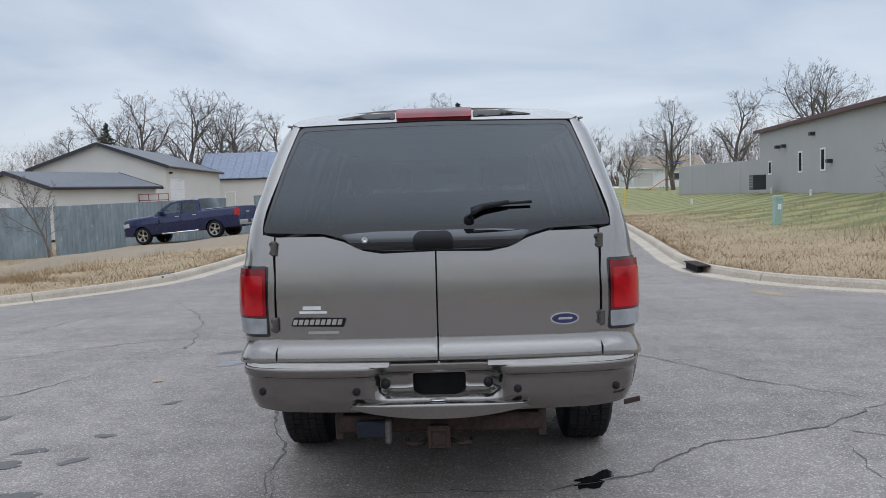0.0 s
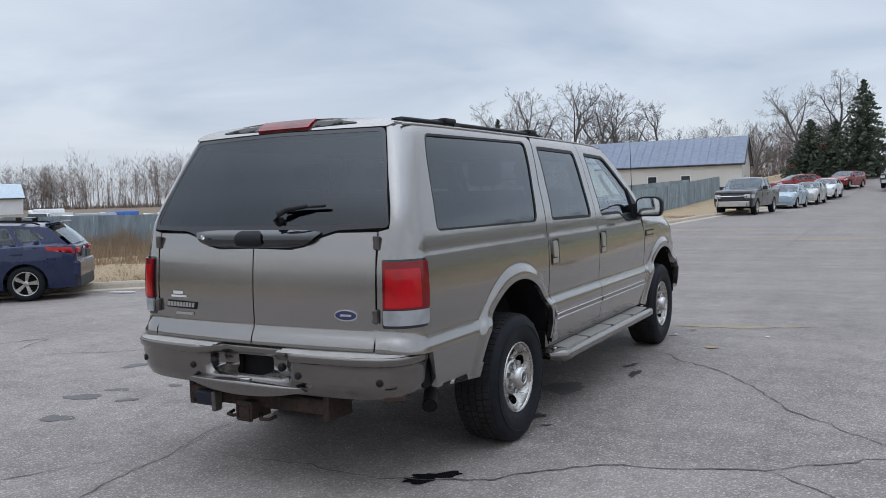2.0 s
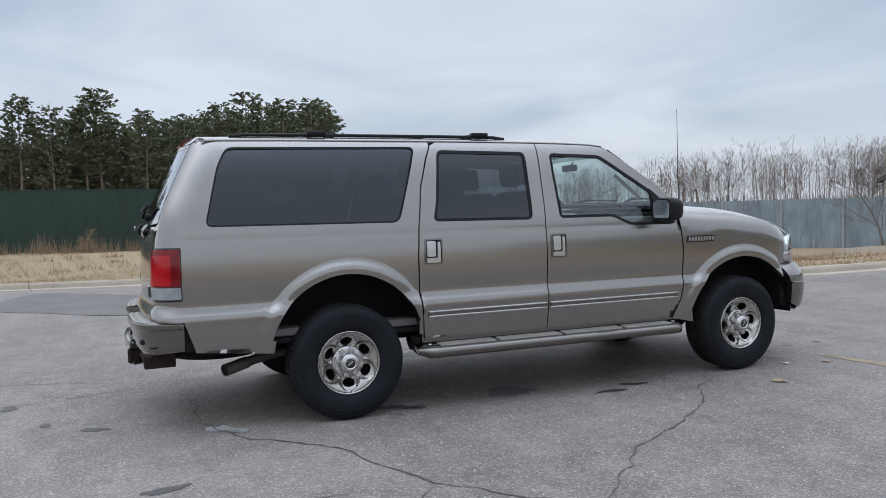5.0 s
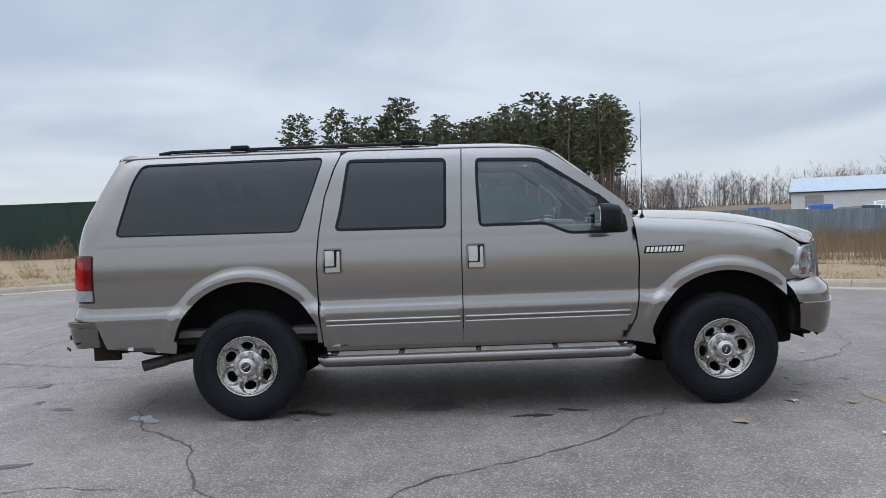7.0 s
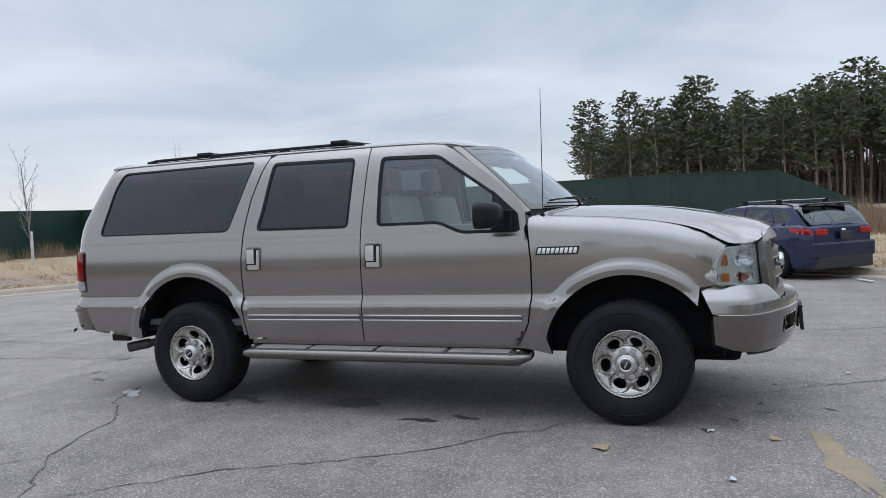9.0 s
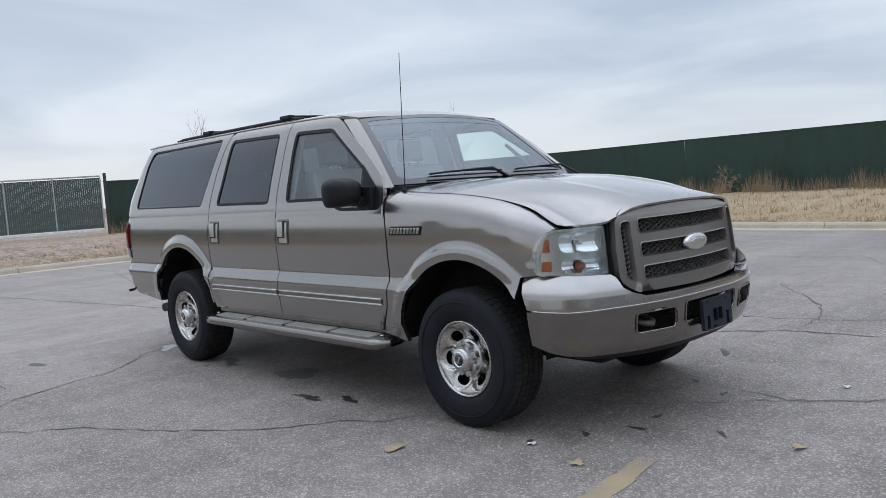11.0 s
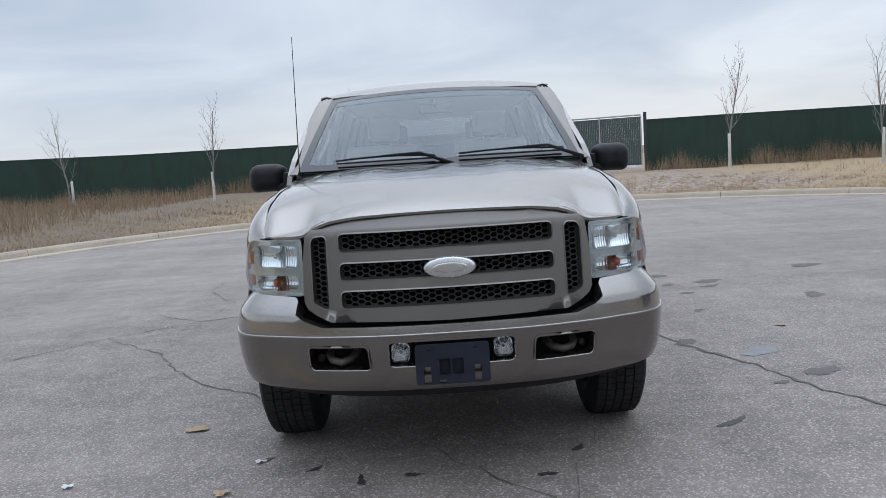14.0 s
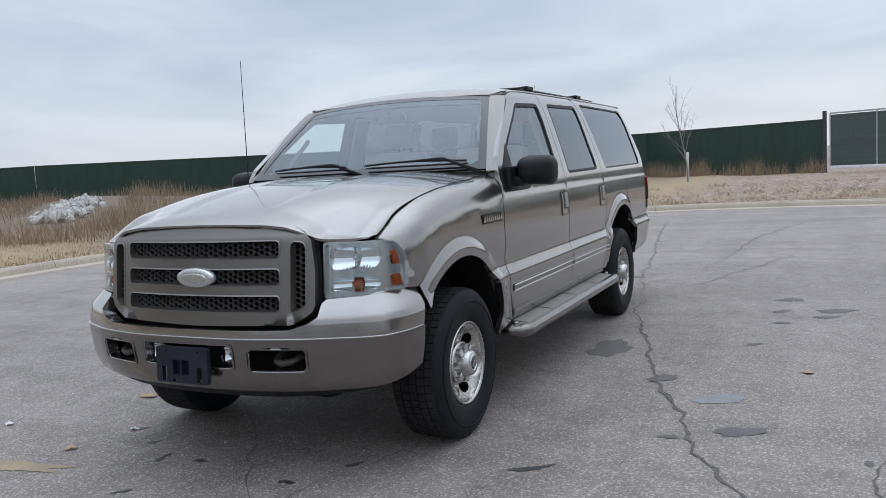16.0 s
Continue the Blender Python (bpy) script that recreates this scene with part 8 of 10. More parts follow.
pines = []
for i in range(5):
    p_ = needle_tree("pine_tree", 71 + i, 15, (6.2, 7.5, 4.5, 8.0, 6.0)[i], 3.0, 17, 13, 0.50, 0.19, PINE_BARK, NEEDLES, cone=False, dead=16)
    tagged(p_, "tall pine with bare trunk and dark green crown", "tree", "pine wood")
    pines.append(p_)
rnd = random.Random(5)
n_p = 0
for row, x0 in enumerate((-78, -82, -86.5, -91, -95.5, -100)):
    y_ = -13.5 - row * 0.4
    while y_ < 21.5 + row * 0.9:
        x = x0 + rnd.uniform(-1.6, 1.6)
        y = y_ + rnd.uniform(-0.8, 0.8)
        y_ += rnd.uniform(2.2, 4.0)
        k = 0.66 + 0.38 * min(1, max(0, (y + 20) / 38)) + rnd.uniform(-0.07, 0.07)
        m = pose(x, y, 0.5, rnd.uniform(-1.5, 1.5), rnd.uniform(-1.5, 1.5), rnd.uniform(0, 360)) @ Matrix.Diagonal((k * 1.05, k * 1.05, k, 1))
        if n_p < 5:
            pines[n_p].matrix_world = m
        else:
            copy_thing(pines[n_p % 5], m)
        n_p += 1

spruces = []
for i, (x, y, tall, wide) in enumerate(((-0.3, 90, 9.9, 3.9), (-3.0, 92, 5.9, 3.2), (-5.6, 93, 6.2, 3.4), (7.2, 100, 7.8, 3.3), (9.2, 104, 5.4, 2.6), (-42.2, 89.5, 10.4, 3.6))):
    s_ = needle_tree("spruce_tree", 91 + i, tall, tall * 0.08, wide, 26, 20, 0.5, 0.16, BARK, SPRUCE)
    tagged(s_, "dark green conical spruce tree", "tree", "spruces")
    s_.matrix_world = pose(x, y, height(x, y) - 0.1, 0, 0, 40 * i)

# broad russet tree holding dead leaves, and a leafless one behind the tall spruce
RUSSET = rough_mat("russet_dead_leaves", (0.105, 0.062, 0.048), (0.19, 0.12, 0.092), 0.6, 0.85, 4, 0.0)
oak = needle_tree("oak_tree", 131, 5.6, 0.9, 2.9, 14, 16, 0.42, 0.17, BARK, RUSSET, cone=False)
tagged(oak, "broad tree holding russet dead leaves beside spruces", "tree")
oak.matrix_world = pose(3.8, 98, height(3.8, 98) - 0.1, 0, 0, 25)
bare_tree("tall bare grey deciduous tree", "bare trees", big_trees[1], -3.2, 97, 0.82, 140)

# timber poles and a stop sign where the streets meet
for x, y, zb, tall in ((18.45, 130, 2.3, 9.0), (14.35, 140, 2.6, 5.9)):
    up = new("utility_pole")
    tagged(up, "weathered timber utility pole beyond the lawn", "pole", "utility poles")
    part("mast", moved(lathe([(-0.4, 0.16), (tall, 0.11), (tall + 0.02, 0.0)], 10, "Z"), pose(x, y, zb)), WOOD, up)
    part("cross_arm", box(x - 0.9, x + 0.9, y - 0.06, y + 0.06, zb + tall - 0.75, zb + tall - 0.62, 0.01), WOOD, up)
sg = new("stop_sign")
tagged(sg, "red octagonal stop sign on a steel post", "sign")
zs_ = height(14.1, 105)
part("post", box(14.06, 14.14, 104.97, 105.03, zs_ - 0.2, zs_ + 2.6, 0.008), GALV, sg)
part("plate", moved(prism([(0.38 * math.cos(math.radians(22.5 + 45 * i)), 0.38 * math.sin(math.radians(22.5 + 45 * i))) for i in range(8)], 0.02), pose(14.1, 104.93, zs_ + 2.2)), RED_CAR_SIGN, sg, "red octagonal plate")

# far belt of bare brown woods all round the yard, too many stems to count
rnd = random.Random(8)
vs, fs = [], []


def sliver(a, b, w):
    i = len(vs)
    d = (b - a)
    s = Vector((-d.y, d.x, 0))
    s = s.normalized() * w if s.length > 1e-3 else Vector((rnd.choice((-1, 1)) * w * 0.7, w * 0.7, 0))
    vs.extend([a - s, a + s, b + s * 0.25])
    fs.append((i, i + 1, i + 2))


def far_stem(x, y, z, tall, twigs=44):
    """One leafless wood tree: a leaning stem whose limbs fan into a rounded crown of fine twigs."""
    top = Vector((x + rnd.gauss(0, 0.06) * tall, y + rnd.gauss(0, 0.06) * tall, z + tall * 0.86))
    root = Vector((x, y, z))
    sliver(root, top, 0.07)
    wide = tall * rnd.uniform(0.22, 0.36)
    for k in range(twigs):
        f = rnd.uniform(0.10, 0.98) ** 0.8
        a = root.lerp(top, f)
        r = wide * rnd.uniform(0.35, 1.0) * (0.45 + 0.55 * math.sin(math.pi * min(1, 0.2 + 0.75 * f)))
        t = rnd.random() * 6.283
        b = a + Vector((math.cos(t) * r, math.sin(t) * r, r * rnd.uniform(0.15, 0.95)))
        sliver(a, b, 0.034)
        for q in range(4):
            g = rnd.uniform(0.3, 1.0)
            c = a.lerp(b, g)
            sliver(c, c + Vector((rnd.gauss(0, 0.55), rnd.gauss(0, 0.55), rnd.gauss(0.32, 0.4))) * r * 0.62, 0.026)


BELT = [(-30, 190, 11.0), (-62, 165, 12.5), (-78, 145, 13.0), (-105, 140, 13.5), (-125, 120, 13.0), (-150, 105, 11.0), (-175, 85, 9.5), (-185, 60, 9.0), (-170, 40, 8.5), (-150, 26, 8)]
for (x0, y0, h0), (x1, y1, h1) in zip(BELT, BELT[1:]):
    n = int(math.hypot(x1 - x0, y1 - y0) * 3.4)
    for i in range(n):
        k = rnd.random()
        far_stem(x0 + (x1 - x0) * k + rnd.gauss(0, 6), y0 + (y1 - y0) * k + rnd.gauss(0, 6), 0.8, (h0 + (h1 - h0) * k) * rnd.uniform(0.55, 1.08))
woods = mesh_ob("far_woods", vs, fs, BROWN_TWIG)
tagged(woods, "distant belt of leafless brown woodland", "woods", kind="stuff")
vs, fs = [], []
for (x0, y0), (x1, y1), n, h, zb in (((-30, 150), (60, 142), 210, 10.5, 2.6), ((60, 150), (120, 120), 70, 10, 1.6), ((-24, 135), (-4, 128), 60, 9.5, 2.0), ((30, 136), (75, 128), 60, 8.5, 1.4)):
    for i in range(n):
        k = rnd.random()
        far_stem(x0 + (x1 - x0) * k + rnd.gauss(0, 3), y0 + (y1 - y0) * k + rnd.gauss(0, 5), zb, h * rnd.uniform(0.5, 1.1), 40)
street_woods = mesh_ob("far_woods", vs, fs, BROWN_TWIG)
tagged(street_woods, "distant leafless trees beyond the end of the street", "woods", kind="stuff")
# dense undergrowth at the foot of the belt
vs, fs = [], []
for (x0, y0, h0), (x1, y1, h1) in zip(BELT, BELT[1:]):
    n = int(math.hypot(x1 - x0, y1 - y0) * 26)
    for i in range(n):
        k = rnd.random()
        p = Vector((x0 + (x1 - x0) * k + rnd.gauss(0, 8), y0 + (y1 - y0) * k + rnd.gauss(0, 8), 0.5))
        sliver(p, p + Vector((rnd.gauss(0, 1.3), rnd.gauss(0, 1.3), rnd.uniform(0.8, 3.6))), 0.09)
for i in range(5200):
    p = Vector((rnd.uniform(-34, 75), 146 + rnd.gauss(0, 5), 2.0))
    sliver(p, p + Vector((rnd.gauss(0, 1.3), rnd.gauss(0, 1.3), rnd.uniform(0.8, 3.8))), 0.10)
for i in range(5200):
    p = Vector((-103 + rnd.gauss(0, 3.0), rnd.uniform(-18, 26), 0.3))
    sliver(p, p + Vector((rnd.gauss(0, 0.9), rnd.gauss(0, 0.9), rnd.uniform(2.0, 8.5))), 0.15)
under = mesh_ob("undergrowth", vs, fs, BROWN_TWIG)
tagged(under, "dense brown leafless undergrowth below the woods", "undergrowth", kind="stuff")


# ---- other vehicles ----
def paint_plain(name, c, flake=0.3):
    return paint_mat(name, c, flake, 0.28, 0.6, 0.06)


NAVY = paint_plain("dark_blue_car_paint", (0.006, 0.014, 0.060), 0.3)
BRIGHT_BLUE = paint_plain("deep_blue_truck_paint", (0.002, 0.011, 0.068), 0.2)
CHARCOAL = paint_plain("charcoal_car_paint", (0.022, 0.022, 0.026))
BLACK_PAINT = paint_plain("black_car_paint", (0.007, 0.007, 0.009))
PALE_PAINT = paint_plain("pale_silver_car_paint", (0.50, 0.50, 0.47), 0.2)
SKY_PAINT = paint_plain("light_blue_car_paint", (0.34, 0.43, 0.50), 0.2)
WHITE_CAR = paint_plain("white_car_paint", (0.72, 0.73, 0.74), 0.0)
RED_CAR = paint_plain("red_car_paint", (0.22, 0.012, 0.014), 0.1)
LAMP_RED = plain_mat("red_lamp_plastic", (0.40, 0.012, 0.015), 0.2, wear=0.25)
LAMP_CLEAR = plain_mat("clear_lamp_plastic", (0.62, 0.64, 0.66), 0.15, 0.3)
COVER = plain_mat("grey_bed_cover", (0.33, 0.35, 0.38), 0.6)
SEAT_CLOTH = rough_mat("dark_seat_cloth", (0.03, 0.03, 0.032), (0.06, 0.06, 0.062), 6, 0.9, 40, 0.0)
CAR_GLASS = glass_mat("car_glass", (0.55, 0.60, 0.60))
CAR_TINT = glass_mat("dark_car_glass", (0.07, 0.075, 0.08))
CLADDING = plain_mat("grey_black_cladding", (0.025, 0.026, 0.028), 0.6)


def car_wheel(parent, x, y, r, width, spokes, rim_mat, dark=False):
    w = new("wheel")
    w.parent = parent
    s = 1 if x > 0 else -1
    w.matrix_basis = pose(x, y, r, 13, 0, 0) @ (Matrix.Identity(4) if s > 0 else Matrix.Diagonal((-1, 1, 1, 1)))
    h = width / 2
    rr = r * 0.68
    part("tyre", lathe([(-h, rr), (-h * 1.02, r * 0.86), (-h * 0.8, r * 0.985), (-h * 0.5, r), (h * 0.5, r), (h * 0.8, r * 0.985), (h * 1.03, r * 0.86), (h * 0.98, rr * 1.05), (h * 0.9, rr), (0, rr * 0.97)], 40), RUBBER, w, smooth=True)
    rim = part("rim", lathe([(h * 0.92, rr * 1.02), (h * 0.96, rr * 0.99), (h * 0.9, rr * 0.93), (h * 0.2, rr * 0.9)], 40), rim_mat, w, smooth=True)
    part("brake_disc", lathe([(h * 0.05, rr * 0.92), (h * 0.1, rr * 0.6), (h * 0.1, 0.0)], 28), DARK_VOID, rim)
    for k in range(spokes):
        a = 360 * k / spokes
        wide = 0.9 / spokes * rr * 1.6
        bm = bmesh.new()
        q = [(-wide * 0.34, rr * 0.12), (wide * 0.34, rr * 0.12), (wide * 0.62, rr * 0.95), (-wide * 0.62, rr * 0.95)]
        top = [bm.verts.new((h * (0.72 if i < 2 else 0.86), p, z)) for i, (p, z) in enumerate(q)]
        low = [bm.verts.new((h * 0.4, p * 1.15, z)) for p, z in q]
        bm.faces.new(top)
        for i in range(4):
            bm.faces.new((top[i], low[i], low[(i + 1) % 4], top[(i + 1) % 4]))
        bmesh.ops.recalc_face_normals(bm, faces=bm.faces)
        part("spoke", moved(bm, pose(0, 0, 0, a)), rim_mat, rim)
    part("hub_cap", lathe([(h * 0.5, rr * 0.24), (h * 0.78, rr * 0.22), (h * 0.84, rr * 0.12), (h * 0.84, 0)], 18), rim_mat, rim, smooth=True)


def car(name, label, category, S, paint, place, group="", glass=None, rear_glass=None, rim=ALLOY):
    """A motor car from its spec S: y ahead from the rear axle, z up from the road."""
    glass = glass or CAR_GLASS
    rear_glass = rear_glass or CAR_TINT
    ob = new(name)
    tagged(ob, label, category, group)
    top = lambda y: np.interp(y, *zip(*S["top"]))
    belt = lambda y: np.interp(y, *zip(*S["belt"]))
    half = lambda y: S["half"] * np.interp(y, *zip(*S["plan"]))
    y_r, y_f = S["plan"][0][0], S["plan"][-1][0]
    sill, R, wb = S["sill"], S["r"], S["wb"]

    def side(y, z, off=0.0):
        y, z = np.asarray(y, float), np.asarray(z, float)
        b = belt(y)
        t = np.clip((z - sill) / (b - sill), 0, 3)
        f = np.interp(t, [0, 0.12, 0.35, 0.62, 0.66, 0.92, 1.0], [0.935, 0.968, 0.985, 1.0, 0.996, 0.975, 0.955])
        x = half(y) * f - np.clip(z - b, 0, 9) * S["lean"]
        return x + off, y + 0 * z, z + 0 * y

    def low(y):
        z = sill + 0.03 * np.abs(np.sin((y - y_r) * 0.8)) * 0
        for c in (0.0, wb):
            d = abs(y - c)
            ra = R + 0.055
            if d < ra:
                z = max(z, R + math.sqrt(ra * ra - d * d) - 0.01)
        return z

    c0, c1 = S["rear_base"][0], S["screen_base"][0]
    ys = sorted(set([y_r + (y_f - y_r) * i / 70 for i in range(71)] + [c0, c1] + [p for p, _ in S["plan"]] + [c + k * (R + 0.055) for c in (0, wb) for k in (-1, -0.97, -0.9, 0.9, 0.97, 1)]))
    ys = [y for y in ys if y_r <= y <= y_f]
    bm = bmesh.new()
    N = 9
    rings = []
    for y in ys:
        b = float(belt(y))
        z0 = low(y)
        t_ = max(float(top(y)), b) if (y <= c0 or y >= c1) else b
        ring = []
        for i in range(N):
            z = z0 + (b - z0) * i / (N - 1)
            x = float(side(y, z)[0])
            ring.append((x, y, z))
        w = ring[-1][0]
        if y <= c0 or y >= c1:
            ring += [(w * 0.965, y, b + (t_ - b) * 0.65 + 0.004), (w * 0.90, y, b + (t_ - b) * 0.93 + 0.006), (w * 0.5, y, t_ + 0.006), (0, y, t_ + 0.012)]
        else:
            ring += [(w * 0.96, y, b - 0.01), (w * 0.93, y, b - 0.02), (w * 0.925, y, b - 0.10), (w * 0.92, y, b - 0.30)]
        rings.append([[bm.verts.new((s * x, yy, z)) for x, yy, z in ring] for s in (1, -1)])
    for a, b_ in zip(rings, rings[1:]):
        for s in (0, 1):
            for i in range(len(a[0]) - 1):
                q = (a[s][i], b_[s][i], b_[s][i + 1], a[s][i + 1])
                f = bm.faces.new(q if s == 0 else q[::-1])
                f.smooth = True
    for e, rv in ((rings[0], False), (rings[-1], True)):
        loop = e[0] + e[1][::-1][1:] if False else e[0] + e[1][::-1]
        bm.faces.new(loop if rv else loop[::-1])
    bmesh.ops.remove_doubles(bm, verts=bm.verts, dist=0.0005)
    bmesh.ops.recalc_face_normals(bm, faces=bm.faces)
    part("body", bm, paint, ob)
    part("underbody", box(-S["half"] * 0.80, S["half"] * 0.80, y_r + 0.15, y_f - 0.2, sill - 0.02, sill + 0.12, 0.03), DARK_VOID, ob)
    for c in (0.0, wb):
        part("wheel_well", box(-S["half"] * 0.72, S["half"] * 0.72, c - R - 0.04, c + R + 0.04, R * 0.8, R * 2 + 0.03, 0.02), DARK_VOID, ob)
    # cabin: roof, pillars with window openings, screens
    (yb, zb), (yf, zf) = S["rear_base"], S["screen_base"]
    (yrr, zrr), (yrf, zrf) = S["roof_rear"], S["roof_front"]
    roof_pts = [p for p in S["top"] if yrr - 1e-6 <= p[0] <= yrf + 1e-6]
    outline = [(yb, float(belt(yb)) - 0.02), (yf, float(belt(yf)) - 0.02), (yrf, zrf - 0.035)] + [(y, z - 0.035) for y, z in roof_pts[::-1][1:-1]] + [(yrr, zrr - 0.035)]
    wins = [rounded(w, 0.03, 2) for w in S["windows"]]
    both("cabin_side", outline, side, paint, ob, holes=wins, gap=0.12, lip=0.03)
    for i, w in enumerate(wins):
        both("side_window", shrink(w, -0.004), side, glass if i == 0 else rear_glass if S.get("tint") else glass, ob, gap=0.15, lip=0.0, off=-0.012)
    vs, fs = [], []
    n = 9
    prof = [(yrr, zrr)] + roof_pts[1:-1] + [(yrf, zrf)]
    for y, z in prof:
        w = float(side(y, z - 0.035)[0])
        for i in range(n):
            k = -1 + 2 * i / (n - 1)
            vs.append((w * k, y, z - 0.035 + 0.055 * (1 - abs(k) ** 3.5)))
    for j in range(len(prof) - 1):
        for i in range(n - 1):
            fs.append((j * n + i, j * n + i + 1, (j + 1) * n + i + 1, (j + 1) * n + i))
    mesh_ob("roof", vs, fs, paint, ob, smooth=True)
    for nm, (ya, za), (yc, zc), g in (("windscreen", (yf, zf), (yrf, zrf), glass), ("rear_window", (yb, zb), (yrr, zrr), rear_glass if S.get("tint") else glass)):
        vs, fs = [], []
        sg = 1 if nm == "windscreen" else -1
        for j in range(5):
            t = j / 4
            y, z = ya + (yc - ya) * t, za + (zc - za) * t
            w = float(side(min(max(y, yb), yf), max(z - 0.035, float(belt(y))))[0]) * 0.985
            for i in range(n):
                k = -1 + 2 * i / (n - 1)
                vs.append((w * k, y + sg * (0.07 * (1 - k * k) + 0.02 * math.sin(math.pi * t)), z + 0.02 * (1 - k * k) * t))
        for j in range(4):
            for i in range(n - 1):
                fs.append((j * n + i, j * n + i + 1, (j + 1) * n + i + 1, (j + 1) * n + i))
        mesh_ob(nm, vs, fs, g, ob, smooth=True).visible_shadow = False
    part("cabin_floor", box(-S["half"] * 0.85, S["half"] * 0.85, yb + 0.1, yf - 0.1, sill + 0.2, sill + 0.26), DARK_VOID, ob)
    part("dashboard", box(-S["half"] * 0.82, S["half"] * 0.82, yf - 0.5, yf - 0.1, sill + 0.3, float(belt(yf)) - 0.03, 0.05), DARK_TRIM, ob)
    for ysr in S["seats"]:
        for s in (1, -1):
            zz = float(belt(ysr))
            part("seat_back", moved(box(-0.23, 0.23, -0.07, 0.07, -0.55, 0.12, 0.05, None, 2), pose(s * S["half"] * 0.42, ysr, zz, -14)), SEAT_CLOTH, ob)
            part("headrest", moved(box(-0.12, 0.12, -0.05, 0.05, 0.15, 0.32, 0.04, None, 2), pose(s * S["half"] * 0.42, ysr - 0.04, zz, -10)), SEAT_CLOTH, ob)
    # doors with handles, lamps, mirrors, bumpers
    for d, hx in S["doors"]:
        for k in (False, True):
            pn = patch("door", rounded(d, 0.03, 2), side, paint, ob, gap=0.10, lip=0.012, off=0.004, mirror=k)
            hz = max(p[1] for p in d) - 0.13
            s = -1 if k else 1
            hxx = float(side(hx, hz)[0])
            part("door_handle", box(min(s * hxx, s * (hxx + 0.035)), max(s * hxx, s * (hxx + 0.035)), hx - 0.10, hx + 0.10, hz - 0.018, hz + 0.018, 0.012, None, 2), S.get("handle", paint), pn)
    for nm, polys, mt in (("tail_light", S["tail"], LAMP_RED), ("headlight", S["head"], LAMP_CLEAR)):
        both(nm, rounded(polys, 0.02, 2), side, mt, ob, gap=0.06, lip=0.03, off=0.008)
    for s in (1, -1):
        if S.get("tail_back"):
            x0, x1, z0, z1 = S["tail_back"]
            part("tail_light", box(min(s * x0, s * x1), max(s * x0, s * x1), y_r - 0.03, y_r + 0.06, z0, z1, 0.02, None, 2), LAMP_RED, ob)
        if S.get("head_front"):
            x0, x1, z0, z1 = S["head_front"]
            part("headlight", box(min(s * x0, s * x1), max(s * x0, s * x1), y_f - 0.08, y_f + 0.025, z0, z1, 0.02, None, 2), LAMP_CLEAR, ob)
        mx = float(side(yf - 0.45, float(belt(yf - 0.45)) + 0.05)[0])
        mr_ = part("wing_mirror", box(min(s * (mx + 0.02), s * (mx + S["mirror"])), max(s * (mx + 0.02), s * (mx + S["mirror"])), yf - 0.52, yf - 0.38, float(belt(yf)) - 0.01, float(belt(yf)) + S["mirror"] * 0.75, 0.035, None, 2), S.get("mirror_mat", paint), ob)
        for c in (0.0, wb):
            car_wheel(ob, s * (S["half"] - S["tyre"] / 2 - 0.03), c, R, S["tyre"], S["spokes"], rim)
    zt = S["bumper"]
    part("rear_bumper", box(-S["half"] * 0.86, S["half"] * 0.86, y_r - 0.07, y_r + 0.10, zt[0], zt[1], 0.04, None, 2), S.get("bumper_mat", paint), ob)
    part("front_bumper", box(-S["half"] * 0.82, S["half"] * 0.82, y_f - 0.10, y_f + 0.06, zt[0] - 0.05, zt[1], 0.04, None, 2), S.get("bumper_mat", paint), ob)
    part("grille", box(-S["half"] * 0.5, S["half"] * 0.5, y_f - 0.05, y_f + 0.02, zt[1] + 0.02, S["grille"], 0.02, None, 2), S.get("grille_mat", GLOSS_BLACK), ob)
    part("plate", box(-0.15, 0.15, y_r - 0.085, y_r - 0.06, S["plate"], S["plate"] + 0.15, 0.005), S.get("plate_mat", WHITE_DECAL), ob)
    if S.get("valance"):
        part("rear_valance", box(-S["half"] * 0.80, S["half"] * 0.80, y_r - 0.06, y_r + 0.2, sill - 0.02, zt[0] + 0.02, 0.04, None, 2), CLADDING, ob)
    ob.matrix_world = place
    return ob


